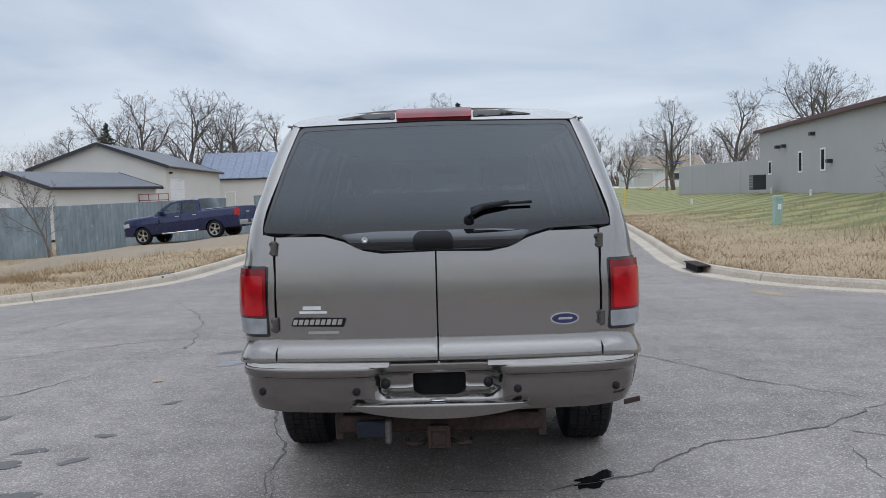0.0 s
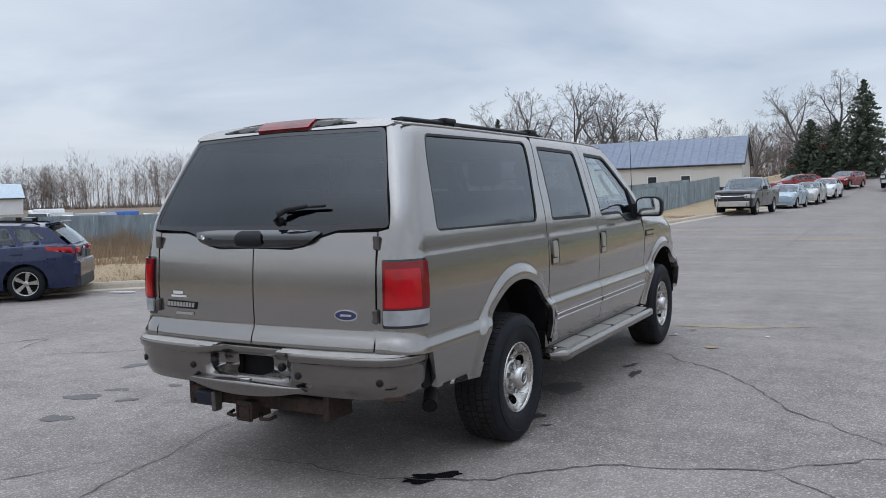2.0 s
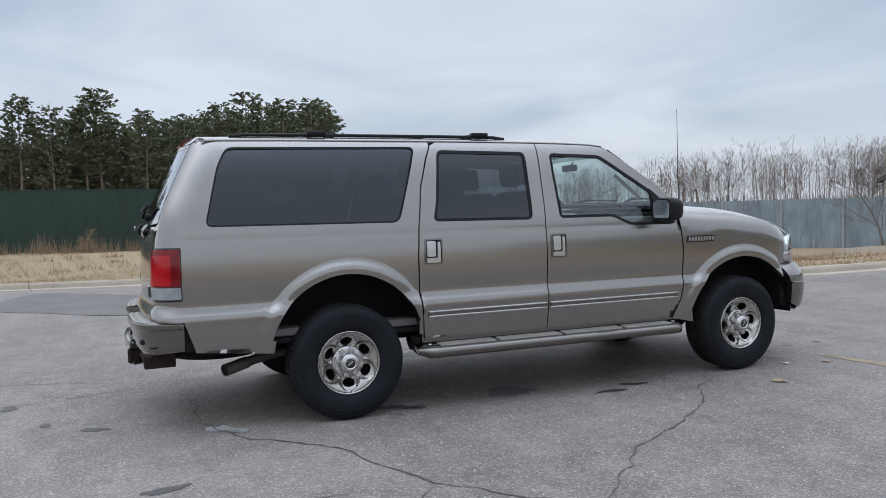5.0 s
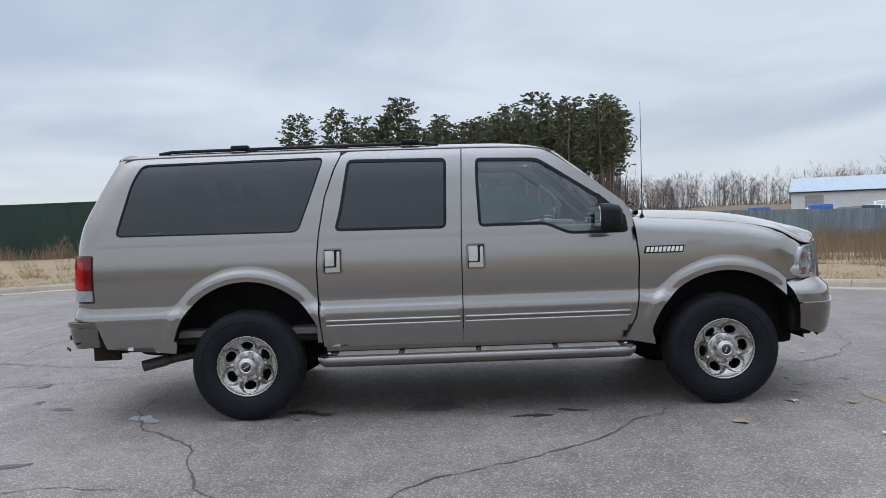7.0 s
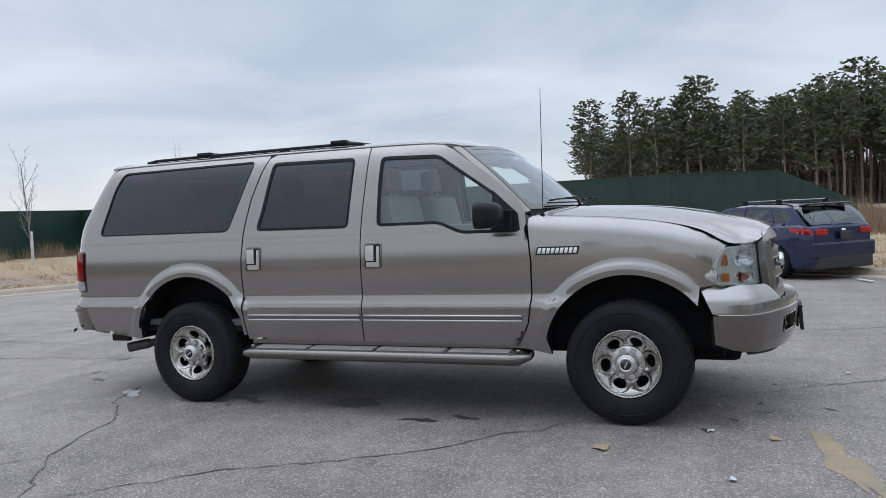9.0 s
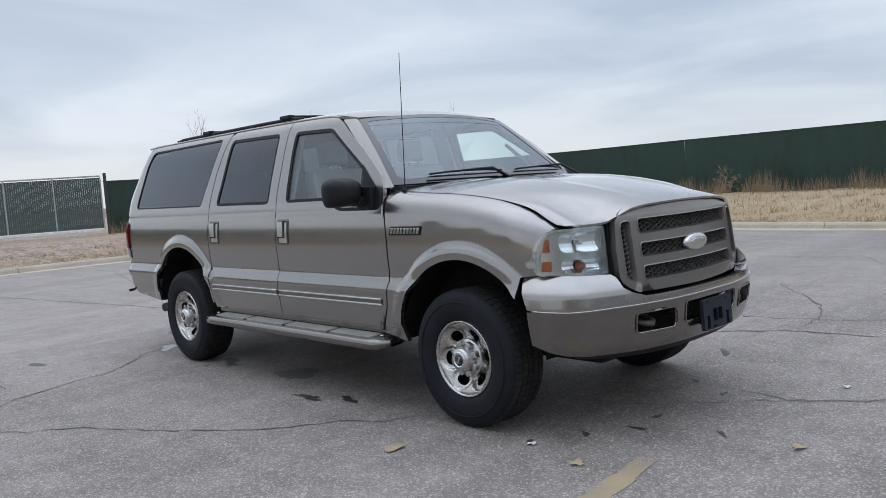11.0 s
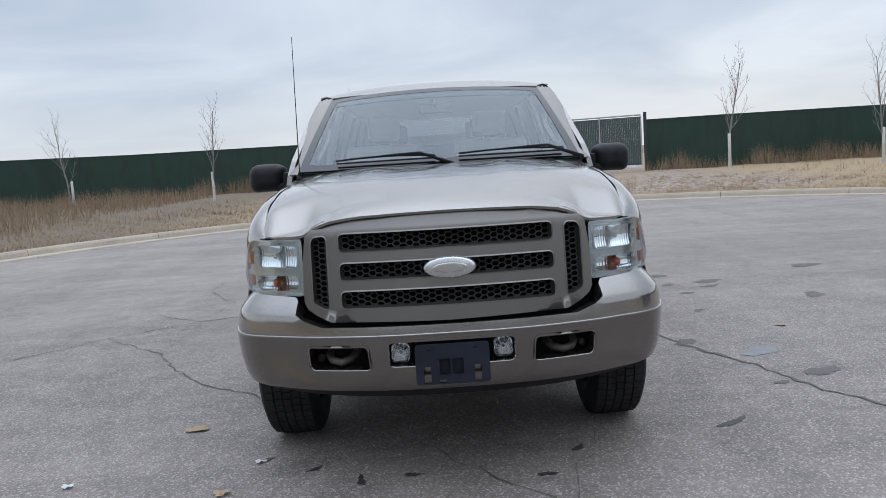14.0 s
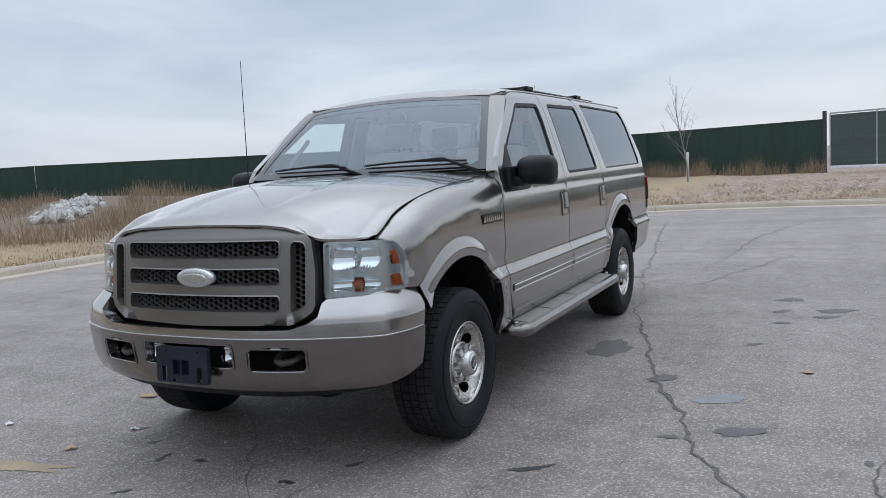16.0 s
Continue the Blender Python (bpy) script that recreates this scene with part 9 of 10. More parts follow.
HATCH = dict(half=0.885, wb=2.67, r=0.33, tyre=0.215, spokes=5, sill=0.22, lean=0.34, seats=(1.25, 0.42), mirror=0.20,
             plan=[(-0.88, 0.80), (-0.82, 0.88), (-0.65, 0.95), (-0.3, 0.99), (0.5, 1.0), (2.2, 1.0), (2.9, 0.97), (3.3, 0.90), (3.5, 0.80), (3.57, 0.70)],
             top=[(-0.88, 0.98), (-0.80, 1.05), (-0.42, 1.40), (0.1, 1.445), (0.7, 1.475), (1.2, 1.475), (1.62, 1.43), (2.5, 1.03), (3.0, 0.95), (3.4, 0.84), (3.57, 0.72)],
             belt=[(-0.88, 0.98), (-0.6, 1.07), (0.0, 1.04), (1.0, 0.99), (2.5, 0.96), (3.0, 0.90), (3.57, 0.66)],
             rear_base=(-0.80, 1.06), roof_rear=(-0.42, 1.40), roof_front=(1.62, 1.43), screen_base=(2.5, 1.02),
             windows=[[(2.02, 1.03), (1.55, 1.345), (1.02, 1.395), (0.98, 1.04)], [(0.90, 1.05), (0.94, 1.395), (0.30, 1.385), (0.12, 1.075)], [(0.04, 1.085), (0.21, 1.375), (-0.10, 1.345), (-0.40, 1.165)]],
             doors=[([(0.92, 0.34), (1.98, 0.34), (2.10, 0.55), (2.08, 0.94), (0.94, 0.98)], 1.10), ([(0.40, 0.62), (0.52, 0.34), (0.88, 0.34), (0.90, 0.98), (-0.02, 1.02), (0.06, 0.80)], 0.12)],
             tail=[(-0.86, 0.86), (-0.40, 0.935), (-0.36, 1.0), (-0.80, 0.985)], tail_back=(0.42, 0.70, 0.86, 0.97), head=[(3.05, 0.68), (3.52, 0.62), (3.5, 0.70), (3.1, 0.82)], head_front=None,
             bumper=(0.42, 0.72), grille=0.74, plate=0.76, plate_mat=DARK_TRIM, valance=True)
SEDAN = dict(HATCH, half=0.90, wb=2.78, spokes=10, tint=False, seats=(1.45, 0.55),
             plan=[(-1.03, 0.80), (-0.97, 0.89), (-0.7, 0.96), (0.0, 0.99), (0.8, 1.0), (2.3, 1.0), (3.0, 0.97), (3.45, 0.88), (3.7, 0.74)],
             top=[(-1.03, 0.98), (-0.95, 1.06), (-0.42, 1.09), (0.35, 1.39), (0.9, 1.45), (1.3, 1.455), (1.82, 1.39), (2.68, 1.0), (3.3, 0.90), (3.6, 0.78), (3.7, 0.70)],
             belt=[(-1.03, 0.96), (-0.4, 1.02), (1.0, 0.97), (2.6, 0.94), (3.2, 0.86), (3.7, 0.64)],
             rear_base=(-0.42, 1.07), roof_rear=(0.35, 1.39), roof_front=(1.82, 1.39), screen_base=(2.68, 1.0),
             windows=[[(2.2, 1.0), (1.72, 1.32), (1.18, 1.37), (1.14, 1.0)], [(1.06, 1.0), (1.10, 1.37), (0.52, 1.33), (0.14, 1.05)]],
             doors=[([(1.08, 0.34), (2.12, 0.34), (2.25, 0.55), (2.2, 0.92), (1.10, 0.95)], 1.26), ([(0.42, 0.62), (0.54, 0.34), (1.04, 0.34), (1.06, 0.95), (0.12, 0.98), (0.16, 0.80)], 0.30)],
             tail=[(-1.01, 0.80), (-0.70, 0.82), (-0.66, 0.93), (-0.98, 0.93)], tail_back=(0.40, 0.74, 0.80, 0.94), head=[(3.2, 0.68), (3.64, 0.60), (3.62, 0.70), (3.25, 0.80)], valance=False, plate=0.82, plate_mat=WHITE_DECAL)
TRUCK = dict(half=0.995, wb=3.64, r=0.395, tyre=0.27, spokes=5, sill=0.42, lean=0.24, seats=(1.95, 1.05), mirror=0.26, tint=True, handle=CHROME, bumper_mat=DULL_CHROME,
             plan=[(-1.22, 0.955), (-1.15, 0.97), (0.5, 0.985), (1.5, 1.0), (3.0, 1.0), (4.2, 0.985), (4.5, 0.95), (4.62, 0.88)],
             top=[(-1.22, 1.30), (0.50, 1.30), (0.58, 1.33), (0.74, 1.83), (1.1, 1.87), (1.7, 1.875), (2.12, 1.81), (2.98, 1.31), (3.4, 1.27), (4.3, 1.24), (4.56, 1.20), (4.62, 1.12)],
             belt=[(-1.22, 1.285), (0.6, 1.285), (2.2, 1.265), (3.0, 1.24), (4.2, 1.19), (4.62, 1.10)],
             rear_base=(0.60, 1.32), roof_rear=(0.74, 1.83), roof_front=(2.12, 1.81), screen_base=(2.98, 1.30),
             windows=[[(2.62, 1.31), (2.08, 1.70), (1.66, 1.77), (1.62, 1.31)], [(1.54, 1.31), (1.57, 1.77), (0.98, 1.77), (0.84, 1.36), (0.86, 1.31)]],
             doors=[([(1.58, 0.52), (2.72, 0.52), (2.76, 0.8), (2.74, 1.24), (1.60, 1.26)], 1.76), ([(0.74, 0.52), (1.54, 0.52), (1.56, 1.26), (0.72, 1.265)], 0.90)],
             tail=[(-1.20, 0.92), (-1.06, 0.92), (-1.06, 1.22), (-1.20, 1.22)], tail_back=(0.80, 0.95, 0.90, 1.22), head=[(4.25, 0.84), (4.58, 0.82), (4.56, 1.0), (4.25, 1.04)], head_front=(0.58, 0.86, 0.84, 1.04),
             bumper=(0.48, 0.70), grille=1.06, grille_mat=DARK_TRIM, plate=0.55, plate_mat=DARK_TRIM)


def on_road(x, y, yaw, lift=0.0):
    z = float(road_z(y, x)) if left_edge(y) < x < right_edge(y) else height(x, y)
    return pose(x, y, z + lift, 0, 0, yaw)


hatch = car("hatchback", "dark blue hatchback with roof bars parked at the kerb", "car", HATCH, NAVY, on_road(-11.65, 5.0, 134), rim=ALLOY)
for s in (1, -1):
    part("roof_rail", tube([(s * 0.60, -0.25, 1.42), (s * 0.60, -0.1, 1.465), (s * 0.60, 0.9, 1.505), (s * 0.60, 1.35, 1.485), (s * 0.60, 1.45, 1.45)], 0.016, 7), BLACK, hatch, smooth=True)
for y in (0.10, 1.05):
    rb_ = part("roof_bar", box(-0.62, 0.62, y - 0.035, y + 0.035, 1.535, 1.56, 0.01), GALV, hatch, "silver roof bar")
    for s in (1, -1):
        part("bar_clamp", box(s * 0.62 - 0.04, s * 0.62 + 0.04, y - 0.05, y + 0.05, 1.475, 1.575, 0.018, None, 2), BLACK, rb_)
part("spoiler", moved(box(-0.56, 0.56, -0.17, 0.10, -0.015, 0.02, 0.012), pose(0, -0.43, 1.435, -8)), NAVY, hatch)
part("rear_wiper", box(-0.05, 0.32, -0.83, -0.80, 1.075, 1.10, 0.008), BLACK, hatch)
part("badge", moved(lathe([(0, 0.045), (0.008, 0.04), (0.01, 0)], 16), pose(0, -0.895, 0.93, 0, 0, -90) @ Matrix.Diagonal((1, 1.4, 0.8, 1))), CHROME, hatch)
part("exhaust_tip", tube([(0.5, -0.6, 0.25), (0.5, -0.9, 0.25)], 0.035, 12), STEEL, hatch)
# crushed nose: buckled bonnet, torn bumper, bare radiator
part("buckled_bonnet", moved(box(-0.62, 0.62, -0.45, 0.25, 0.0, 0.03, 0.012), pose(0.04, 3.12, 0.99, 17, 5, 4)), NAVY, hatch, "buckled dark blue bonnet")
part("radiator", moved(box(-0.55, 0.55, -0.06, 0.06, -0.20, 0.20, 0.02), pose(0, 3.60, 0.58, -8, 0, 3)), DARK_VOID, hatch, "bare dark radiator")
part("torn_bumper", moved(box(-0.75, 0.70, -0.08, 0.10, -0.10, 0.10, 0.05, None, 2), pose(0.05, 3.66, 0.36, 12, 9, -6)), NAVY, hatch, "torn hanging front bumper")
for i, (x, z, a) in enumerate(((-0.5, 0.72, 30), (0.2, 0.78, -20), (0.55, 0.62, 50))):
    part("bent_bracket", moved(box(-0.16, 0.16, -0.02, 0.02, -0.03, 0.03, 0.008), pose(x, 3.63, z, a, a * 0.6, 15)), STEEL, hatch)
for i in range(9):
    rr_ = random.Random(700 + i)
    part("torn_panel", moved(box(-0.14 - 0.1 * rr_.random(), 0.14, -0.10, 0.10 + 0.1 * rr_.random(), -0.012, 0.012, 0.004), pose(rr_.uniform(-0.72, 0.72), rr_.uniform(3.42, 3.72), rr_.uniform(0.30, 0.86), rr_.uniform(-70, 70), rr_.uniform(-60, 60), rr_.uniform(0, 180))), (DARK_VOID, STEEL, BLACK)[i % 3], hatch)
# plastic trim torn from the car lying by it on the road
for i, (x, y, a, ln) in enumerate(((-10.3, 5.9, 20, 0.55), (-9.9, 6.5, 65, 0.3))):
    sc = new("broken_trim")
    tagged(sc, "white broken strip of trim lying on the asphalt", "debris")
    part("strip", box(-ln / 2, ln / 2, -0.04, 0.04, 0.0, 0.025, 0.008, on_road(x, y, a)), WHITE_DECAL, sc)

blue = car("pickup_truck", "deep blue crew-cab pickup parked on the gravel drive", "truck", TRUCK, BRIGHT_BLUE, on_road(-10.9, 31.4, 79) @ pose(0, 0, 0, math.degrees(math.atan2(height(-14.2, 31.8) - height(-10.55, 31.6), 3.64))), rim=ALLOY)
part("bed_cover", box(-0.90, 0.90, -1.17, 0.46, 1.312, 1.345, 0.012), COVER, blue, "pale grey folding bed cover")
for s in (1, -1):
    part("side_step", tube([(s * 0.97, 0.75, 0.44), (s * 1.03, 0.85, 0.42), (s * 1.03, 2.55, 0.42), (s * 0.97, 2.65, 0.44)], 0.04, 8), CHROME, blue, smooth=True)
part("third_brake_light", box(-0.16, 0.16, 0.70, 0.74, 1.80, 1.84, 0.008), LAMP_RED, blue)
part("tailgate_mark", box(-0.16, 0.16, -1.235, -1.222, 1.02, 1.10, 0.004), CHROME, blue)

dark = car("pickup_truck", "dark grey crew-cab pickup facing down the street", "truck", TRUCK, CHARCOAL, on_road(-3.75, 41.6, 175), rim=ALLOY)
part("push_bar", tube([(-0.7, 4.70, 0.45), (-0.7, 4.74, 0.95), (0.7, 4.74, 0.95), (0.7, 4.70, 0.45)], 0.035, 8), CHROME, dark)
ROW = "cars parked along the street"
car("sedan", "light blue sedan parked behind the pickup", "car", SEDAN, SKY_PAINT, on_road(-2.95, 51.0, 175), ROW)
car("hatchback", "pale silver hatchback parked along the street", "car", dict(HATCH, spokes=10), PALE_PAINT, on_road(-2.3, 57.5, 175), ROW)
car("sedan", "white sedan parked along the street", "car", SEDAN, WHITE_CAR, on_road(-1.7, 64.5, 175), ROW)
car("sedan", "red sedan parked across the verge", "car", SEDAN, RED_CAR, on_road(-3.3, 71.5, 120), ROW)
car("hatchback", "red hatchback parked by the far verge", "car", HATCH, RED_CAR, on_road(-0.6, 76.0, 160), ROW)
car("sedan", "black sedan parked with its tail to the cul-de-sac", "car", SEDAN, BLACK_PAINT, on_road(5.85, 33.2, -4), ROW)
car("suv", "white utility car parked ahead of the black sedan", "car", HATCH, WHITE_CAR, on_road(6.5, 40.0, -4) @ Matrix.Diagonal((1.04, 1.06, 1.14, 1)), ROW)
car("pickup_truck", "dark grey pickup coming to rest far up the street", "truck", TRUCK, CHARCOAL, on_road(3.2, 74, 172), "")
YARD = "vehicles in the yard behind the grey fence"
car("pickup_truck", "white pickup standing in the storage yard", "truck", TRUCK, WHITE_CAR, pose(-62, 30.5, height(-62, 30.5) - 0.1, 0, 0, 60), YARD)
car("pickup_truck", "white pickup standing in the storage yard", "truck", TRUCK, WHITE_CAR, pose(-66, 40.5, height(-66, 40.5), 0, 0, 40), YARD)


def boat(x, y, yaw, size, tint_):
    ob = new("boat")
    tagged(ob, "white motor boat on a trailer in the yard", "boat", "boats in the yard")
    bm = bmesh.new()
    rings = []
    for k in range(9):
        t = k / 8
        w = 1.1 * (1 - max(0, t - 0.35) ** 1.8 * 2.1)
        w = max(w, 0.03)
        rise_ = 0.35 * t * t
        rings.append([bm.verts.new((sx * w, -2.7 + 5.8 * t, z + rise_)) for sx, z in ((-1.0, 1.35), (-0.95, 0.95), (-0.5, 0.62), (0, 0.5), (0.5, 0.62), (0.95, 0.95), (1.0, 1.35))])
    for a, b_ in zip(rings, rings[1:]):
        for i in range(6):
            bm.faces.new((a[i], a[i + 1], b_[i + 1], b_[i])).smooth = True
        bm.faces.new((a[6], a[0], b_[0], b_[6]))
    bm.faces.new(rings[0])
    bmesh.ops.recalc_face_normals(bm, faces=bm.faces)
    part("hull", bm, WHITE_CAR, ob)
    part("cover", box(-0.8, 0.8, -1.9, 1.0, 1.3, 1.75, 0.15, None, 2), tint_, ob)
    part("trailer_frame", box(-0.6, 0.6, -2.3, 3.6, 0.38, 0.5, 0.03), DARK_TRIM, ob)
    for s in (1, -1):
        part("wheel", moved(lathe([(-0.09, 0.0), (-0.09, 0.28), (0.09, 0.28), (0.09, 0.0)], 16), pose(s * 0.95, -0.6, 0.28)), RUBBER, ob)
    ob.matrix_world = pose(x, y, height(x, y), 0, 0, yaw) @ Matrix.Diagonal((size, size, size, 1))


for i, (x, y, a, k) in enumerate(((-58, 34, 80, 1.0), (-56, 39, 95, 1.1), (-60, 45, 85, 1.0), (-52, 44, 100, 0.95), (-48, 48, 90, 1.0), (-70, 38, 70, 1.2), (-74, 47, 85, 1.1), (-43, 45, 95, 0.9), (-80, 36, 80, 1.1))):
    boat(x, y, a, k, (WHITE_PAINT, COVER, BLUE_PLASTIC)[i % 3])
shed, sh_m = gable_house("shed", "white shed with pale blue metal roof in the yard", "building", (-108, 52), 62, 12, 9, 2.9, 1.9, WHITE_PAINT, rough_mat("pale_blue_metal_roof", (0.38, 0.46, 0.52), (0.46, 0.54, 0.60), 0.3, 0.4, 3, 0.0), ridge_along="x", base=0.2)
opening(shed, sh_m, 3, 0, 2.6, 2.4, "garage_door", WHITE_PAINT, WALL_GREY, split=4)


# ---- the road's cracks and stains ----
def ribbon(points, wide, seed, lift=0.004, jag=0.02, gap=0.07):
    """A wandering crack: a narrow ragged strip on the road."""
    rnd = random.Random(seed)
    line = resample(np.array(points, float), gap)
    vs, fs = [], []
    drift = 0.0
    for i, p in enumerate(line):
        t = line[min(i + 1, len(line) - 1)] - line[max(i - 1, 0)]
        t = t / (np.hypot(*t) + 1e-9)
        nrm = np.array([-t[1], t[0]])
        drift = 0.75 * drift + rnd.gauss(0, jag)
        c = p + nrm * drift
        end = min(1, 3.0 * min(i, len(line) - 1 - i) / max(len(line), 1) + 0.15)
        w = 0.8 * wide * end * rnd.uniform(0.35, 1.3)
        for s in (-1, 1):
            q = c + nrm * s * w * rnd.uniform(0.6, 1.4) / 2
            vs.append((q[0], q[1], crown_z(q[0], q[1]) + lift))
        if i:
            fs.append((2 * i - 2, 2 * i, 2 * i + 1, 2 * i - 1))
    return vs, [f[::-1] for f in fs]


def crown_z(x, y):
    l_, r_ = float(left_edge(y)), float(right_edge(y))
    return float(road_z(y, x)) - 0.02 * abs(2 * (x - l_) / max(r_ - l_, 0.1) - 1) ** 2


CRACKS = [
    ([(-0.9, -1.12), (-0.2, -0.98), (0.57, -0.96), (1.06, -0.77), (1.55, -0.30), (2.3, -0.02), (2.54, 0.06), (3.17, 0.68), (3.9, 1.5), (5.2, 2.2)], 0.022),
    ([(-0.9, -1.12), (-1.3, -1.6), (-1.9, -3.3), (-2.4, -5.2)], 0.02),
    ([(-0.9, -1.12), (-1.05, -0.3), (-1.16, 0.07), (-1.57, 1.68), (-1.91, 2.68), (-2.14, 3.37), (-2.40, 3.9), (-2.6, 5.4)], 0.036),
    ([(-1.1, -0.4), (-0.86, -1.14), (-0.67, -2.35), (-0.09, -6.14), (0.63, -10.8)], 0.026),
    ([(-1.3, -2.6), (-1.57, -6.9), (-2.17, -9.5), (-3.0, -12.4)], 0.024),
    ([(1.1, -3.3), (-0.05, -3.46), (-1.59, -3.4), (-3.3, -3.56), (-5.5, -3.2)], 0.016),
    ([(3.63, -6.05), (2.86, -8.41), (2.19, -10.15), (1.07, -10.3)], 0.022),
    ([(-5.2, 0.3), (-5.79, 1.27), (-6.52, -0.12), (-6.35, -0.62), (-6.13, -1.68), (-5.6, -3.0)], 0.03),
    ([(-3.3, 2.24), (-3.74, 1.35), (-4.6, 0.8), (-5.2, 0.3)], 0.028),
    ([(-3.3, 2.24), (-2.9, 3.6), (-3.4, 5.4), (-4.6, 7.6)], 0.02),
    ([(2.45, -0.19), (2.35, -0.9), (2.9, -2.0), (3.0, -3.2)], 0.02),
    ([(0.5, 3.55), (0.80, 3.27), (1.22, 2.88), (1.54, 2.62), (2.0, 2.1), (2.40, 1.46), (2.78, 0.99), (3.12, 0.62), (3.40, 0.38)], 0.020),
    ([(2.50, 0.02), (2.72, -0.16), (3.1, -0.5)], 0.020),
    ([(-2.3, 5.83), (-1.24, 5.51), (-0.67, 5.12), (-0.35, 4.55), (0.08, 3.98), (0.52, 3.49)], 0.016),
    ([(-0.82, 3.59), (-0.58, 4.25), (-0.44, 4.73), (-0.71, 5.3), (-1.1, 6.4)], 0.012),
    ([(-5.21, 2.52), (-4.34, 3.23), (-3.45, 3.8), (-2.4, 3.97)], 0.020),
    ([(-4.9, 12.2), (-2.0, 12.4), (1.0, 12.1), (4.3, 12.6)], 0.03),
    ([(-5.2, 18.9), (-1.0, 19.3), (2.2, 19.0), (5.2, 19.6)], 0.035),
    ([(-4.9, 27.0), (0.0, 27.3), (6.0, 27.0)], 0.04),
    ([(0.2, 13.0), (0.6, 18.0), (0.5, 24.0), (1.1, 31.0)], 0.035),
    ([(-8.6, 2.2), (-7.0, 3.2), (-5.4, 4.6), (-4.9, 6.8)], 0.022),
    ([(4.9, -4.0), (6.2, -2.4), (6.8, -0.6), (8.6, 0.8)], 0.02),
    ([(-7.9, -5.0), (-6.0, -6.4), (-4.1, -7.0), (-2.0, -6.6)], 0.022),
]
for i, (pts, w) in enumerate(CRACKS):
    vs, fs = ribbon(pts, w * 0.85, 100 + i, jag=0.016)
    c = mesh_ob("crack", vs, fs, CRACK)
    tagged(c, "thin ragged dark crack running across the asphalt", "crack", kind="structure")


def blotch(x, y, a, b, turn, seed, material, label, lift=0.003, rough=0.22, name="stain"):
    """A flat stain with an uneven outline."""
    rnd = random.Random(seed)
    ph = [rnd.random() * 6.28 for _ in range(5)]
    n = 40
    ct, st = math.cos(math.radians(turn)), math.sin(math.radians(turn))
    vs = [(x, y, crown_z(x, y) + lift)]
    for i in range(n):
        t = 2 * math.pi * i / n
        r = 1 + rough * (0.5 * math.sin(2 * t + ph[0]) + 0.4 * math.sin(3 * t + ph[1]) + 0.3 * math.sin(5 * t + ph[2]) + 0.25 * math.sin(9 * t + ph[3])) + rnd.gauss(0, rough * 0.12)
        u, v = a * r * math.cos(t), b * r * math.sin(t)
        px, py = x + u * ct - v * st, y + u * st + v * ct
        vs.append((px, py, crown_z(px, py) + lift))
    ob = mesh_ob(name, vs, [(0, 1 + i, 1 + (i + 1) % n) for i in range(n)], material)
    tagged(ob, label, name, kind="structure")


WET_OIL = plain_mat("wet_oil_film", (0.012, 0.012, 0.014), 0.10, wear=0.3)
OILY = "dark oil spot soaked into the asphalt"
DAMPY = "faint dark fluid stain on the asphalt"
for i, (x, y, a, b, t) in enumerate(((0.81, -0.85, 0.15, 0.07, 40), (0.80, 0.38, 0.14, 0.06, 55), (0.88, 0.52, 0.08, 0.035, 70), (1.02, 0.34, 0.03, 0.02, 10), (1.0, 2.35, 0.10, 0.035, 80), (1.12, 2.05, 0.12, 0.04, 95),
                                      (0.98, 3.95, 0.045, 0.018, 20), (0.70, 4.11, 0.04, 0.018, 60), (0.46, 4.29, 0.05, 0.02, 100), (0.22, 4.26, 0.04, 0.02, 15), (-1.45, 3.83, 0.09, 0.03, 40), (-0.6, 4.05, 0.05, 0.02, 70), (-0.4, 4.35, 0.04, 0.02, 10), (0.3, 4.7, 0.04, 0.016, 40))):
    blotch(x, y, a, b, t, 200 + i, WET_OIL if i == 0 else OIL, OILY, rough=0.5)
for i, (x, y, a, b, t) in enumerate(((-1.74, 2.09, 0.16, 0.085, 60), (-2.31, 3.02, 0.17, 0.10, 30), (-2.76, -0.44, 0.22, 0.12, 10), (-2.2, 1.0, 0.10, 0.05, 40), (-1.2, 1.35, 0.34, 0.22, 80), (-2.69, -0.15, 0.13, 0.08, 20), (-2.32, -0.36, 0.12, 0.06, 50), (-2.36, -0.95, 0.2, 0.10, 30), (-2.35, 0.16, 0.09, 0.06, 0),
                                      (0.39, -1.67, 0.14, 0.07, 60), (0.1, -2.0, 0.09, 0.05, 20), (0.75, 1.35, 0.30, 0.20, 70), (-3.4, 0.6, 0.20, 0.10, 80), (-4.1, -1.1, 0.25, 0.14, 30), (1.9, -1.3, 0.16, 0.07, 100), (-1.98, 3.2, 0.07, 0.04, 20), (-2.9, 3.3, 0.05, 0.03, 80), (-0.6, -2.3, 0.12, 0.08, 10))):
    blotch(x, y, a * 0.72, b * 0.72, t, 300 + i, DAMP, DAMPY, rough=0.3)
# fluid spot whose reflection of the sky is painted in as pale blue-grey
blotch(-2.14, 2.46, 0.16, 0.09, 45, 401, rough_mat("pale_fluid_sheen", (0.26, 0.275, 0.29), (0.17, 0.17, 0.18), 8, 0.6, 50, 0.2, 60, 0.003), "fluid puddle with its sky sheen painted pale bluish")
PATCH = [(-12.2, -2.9), (-8.1, 0.12), (-6.2, -0.42), (-6.55, -1.5), (-8.9, -3.9)]
pv = []
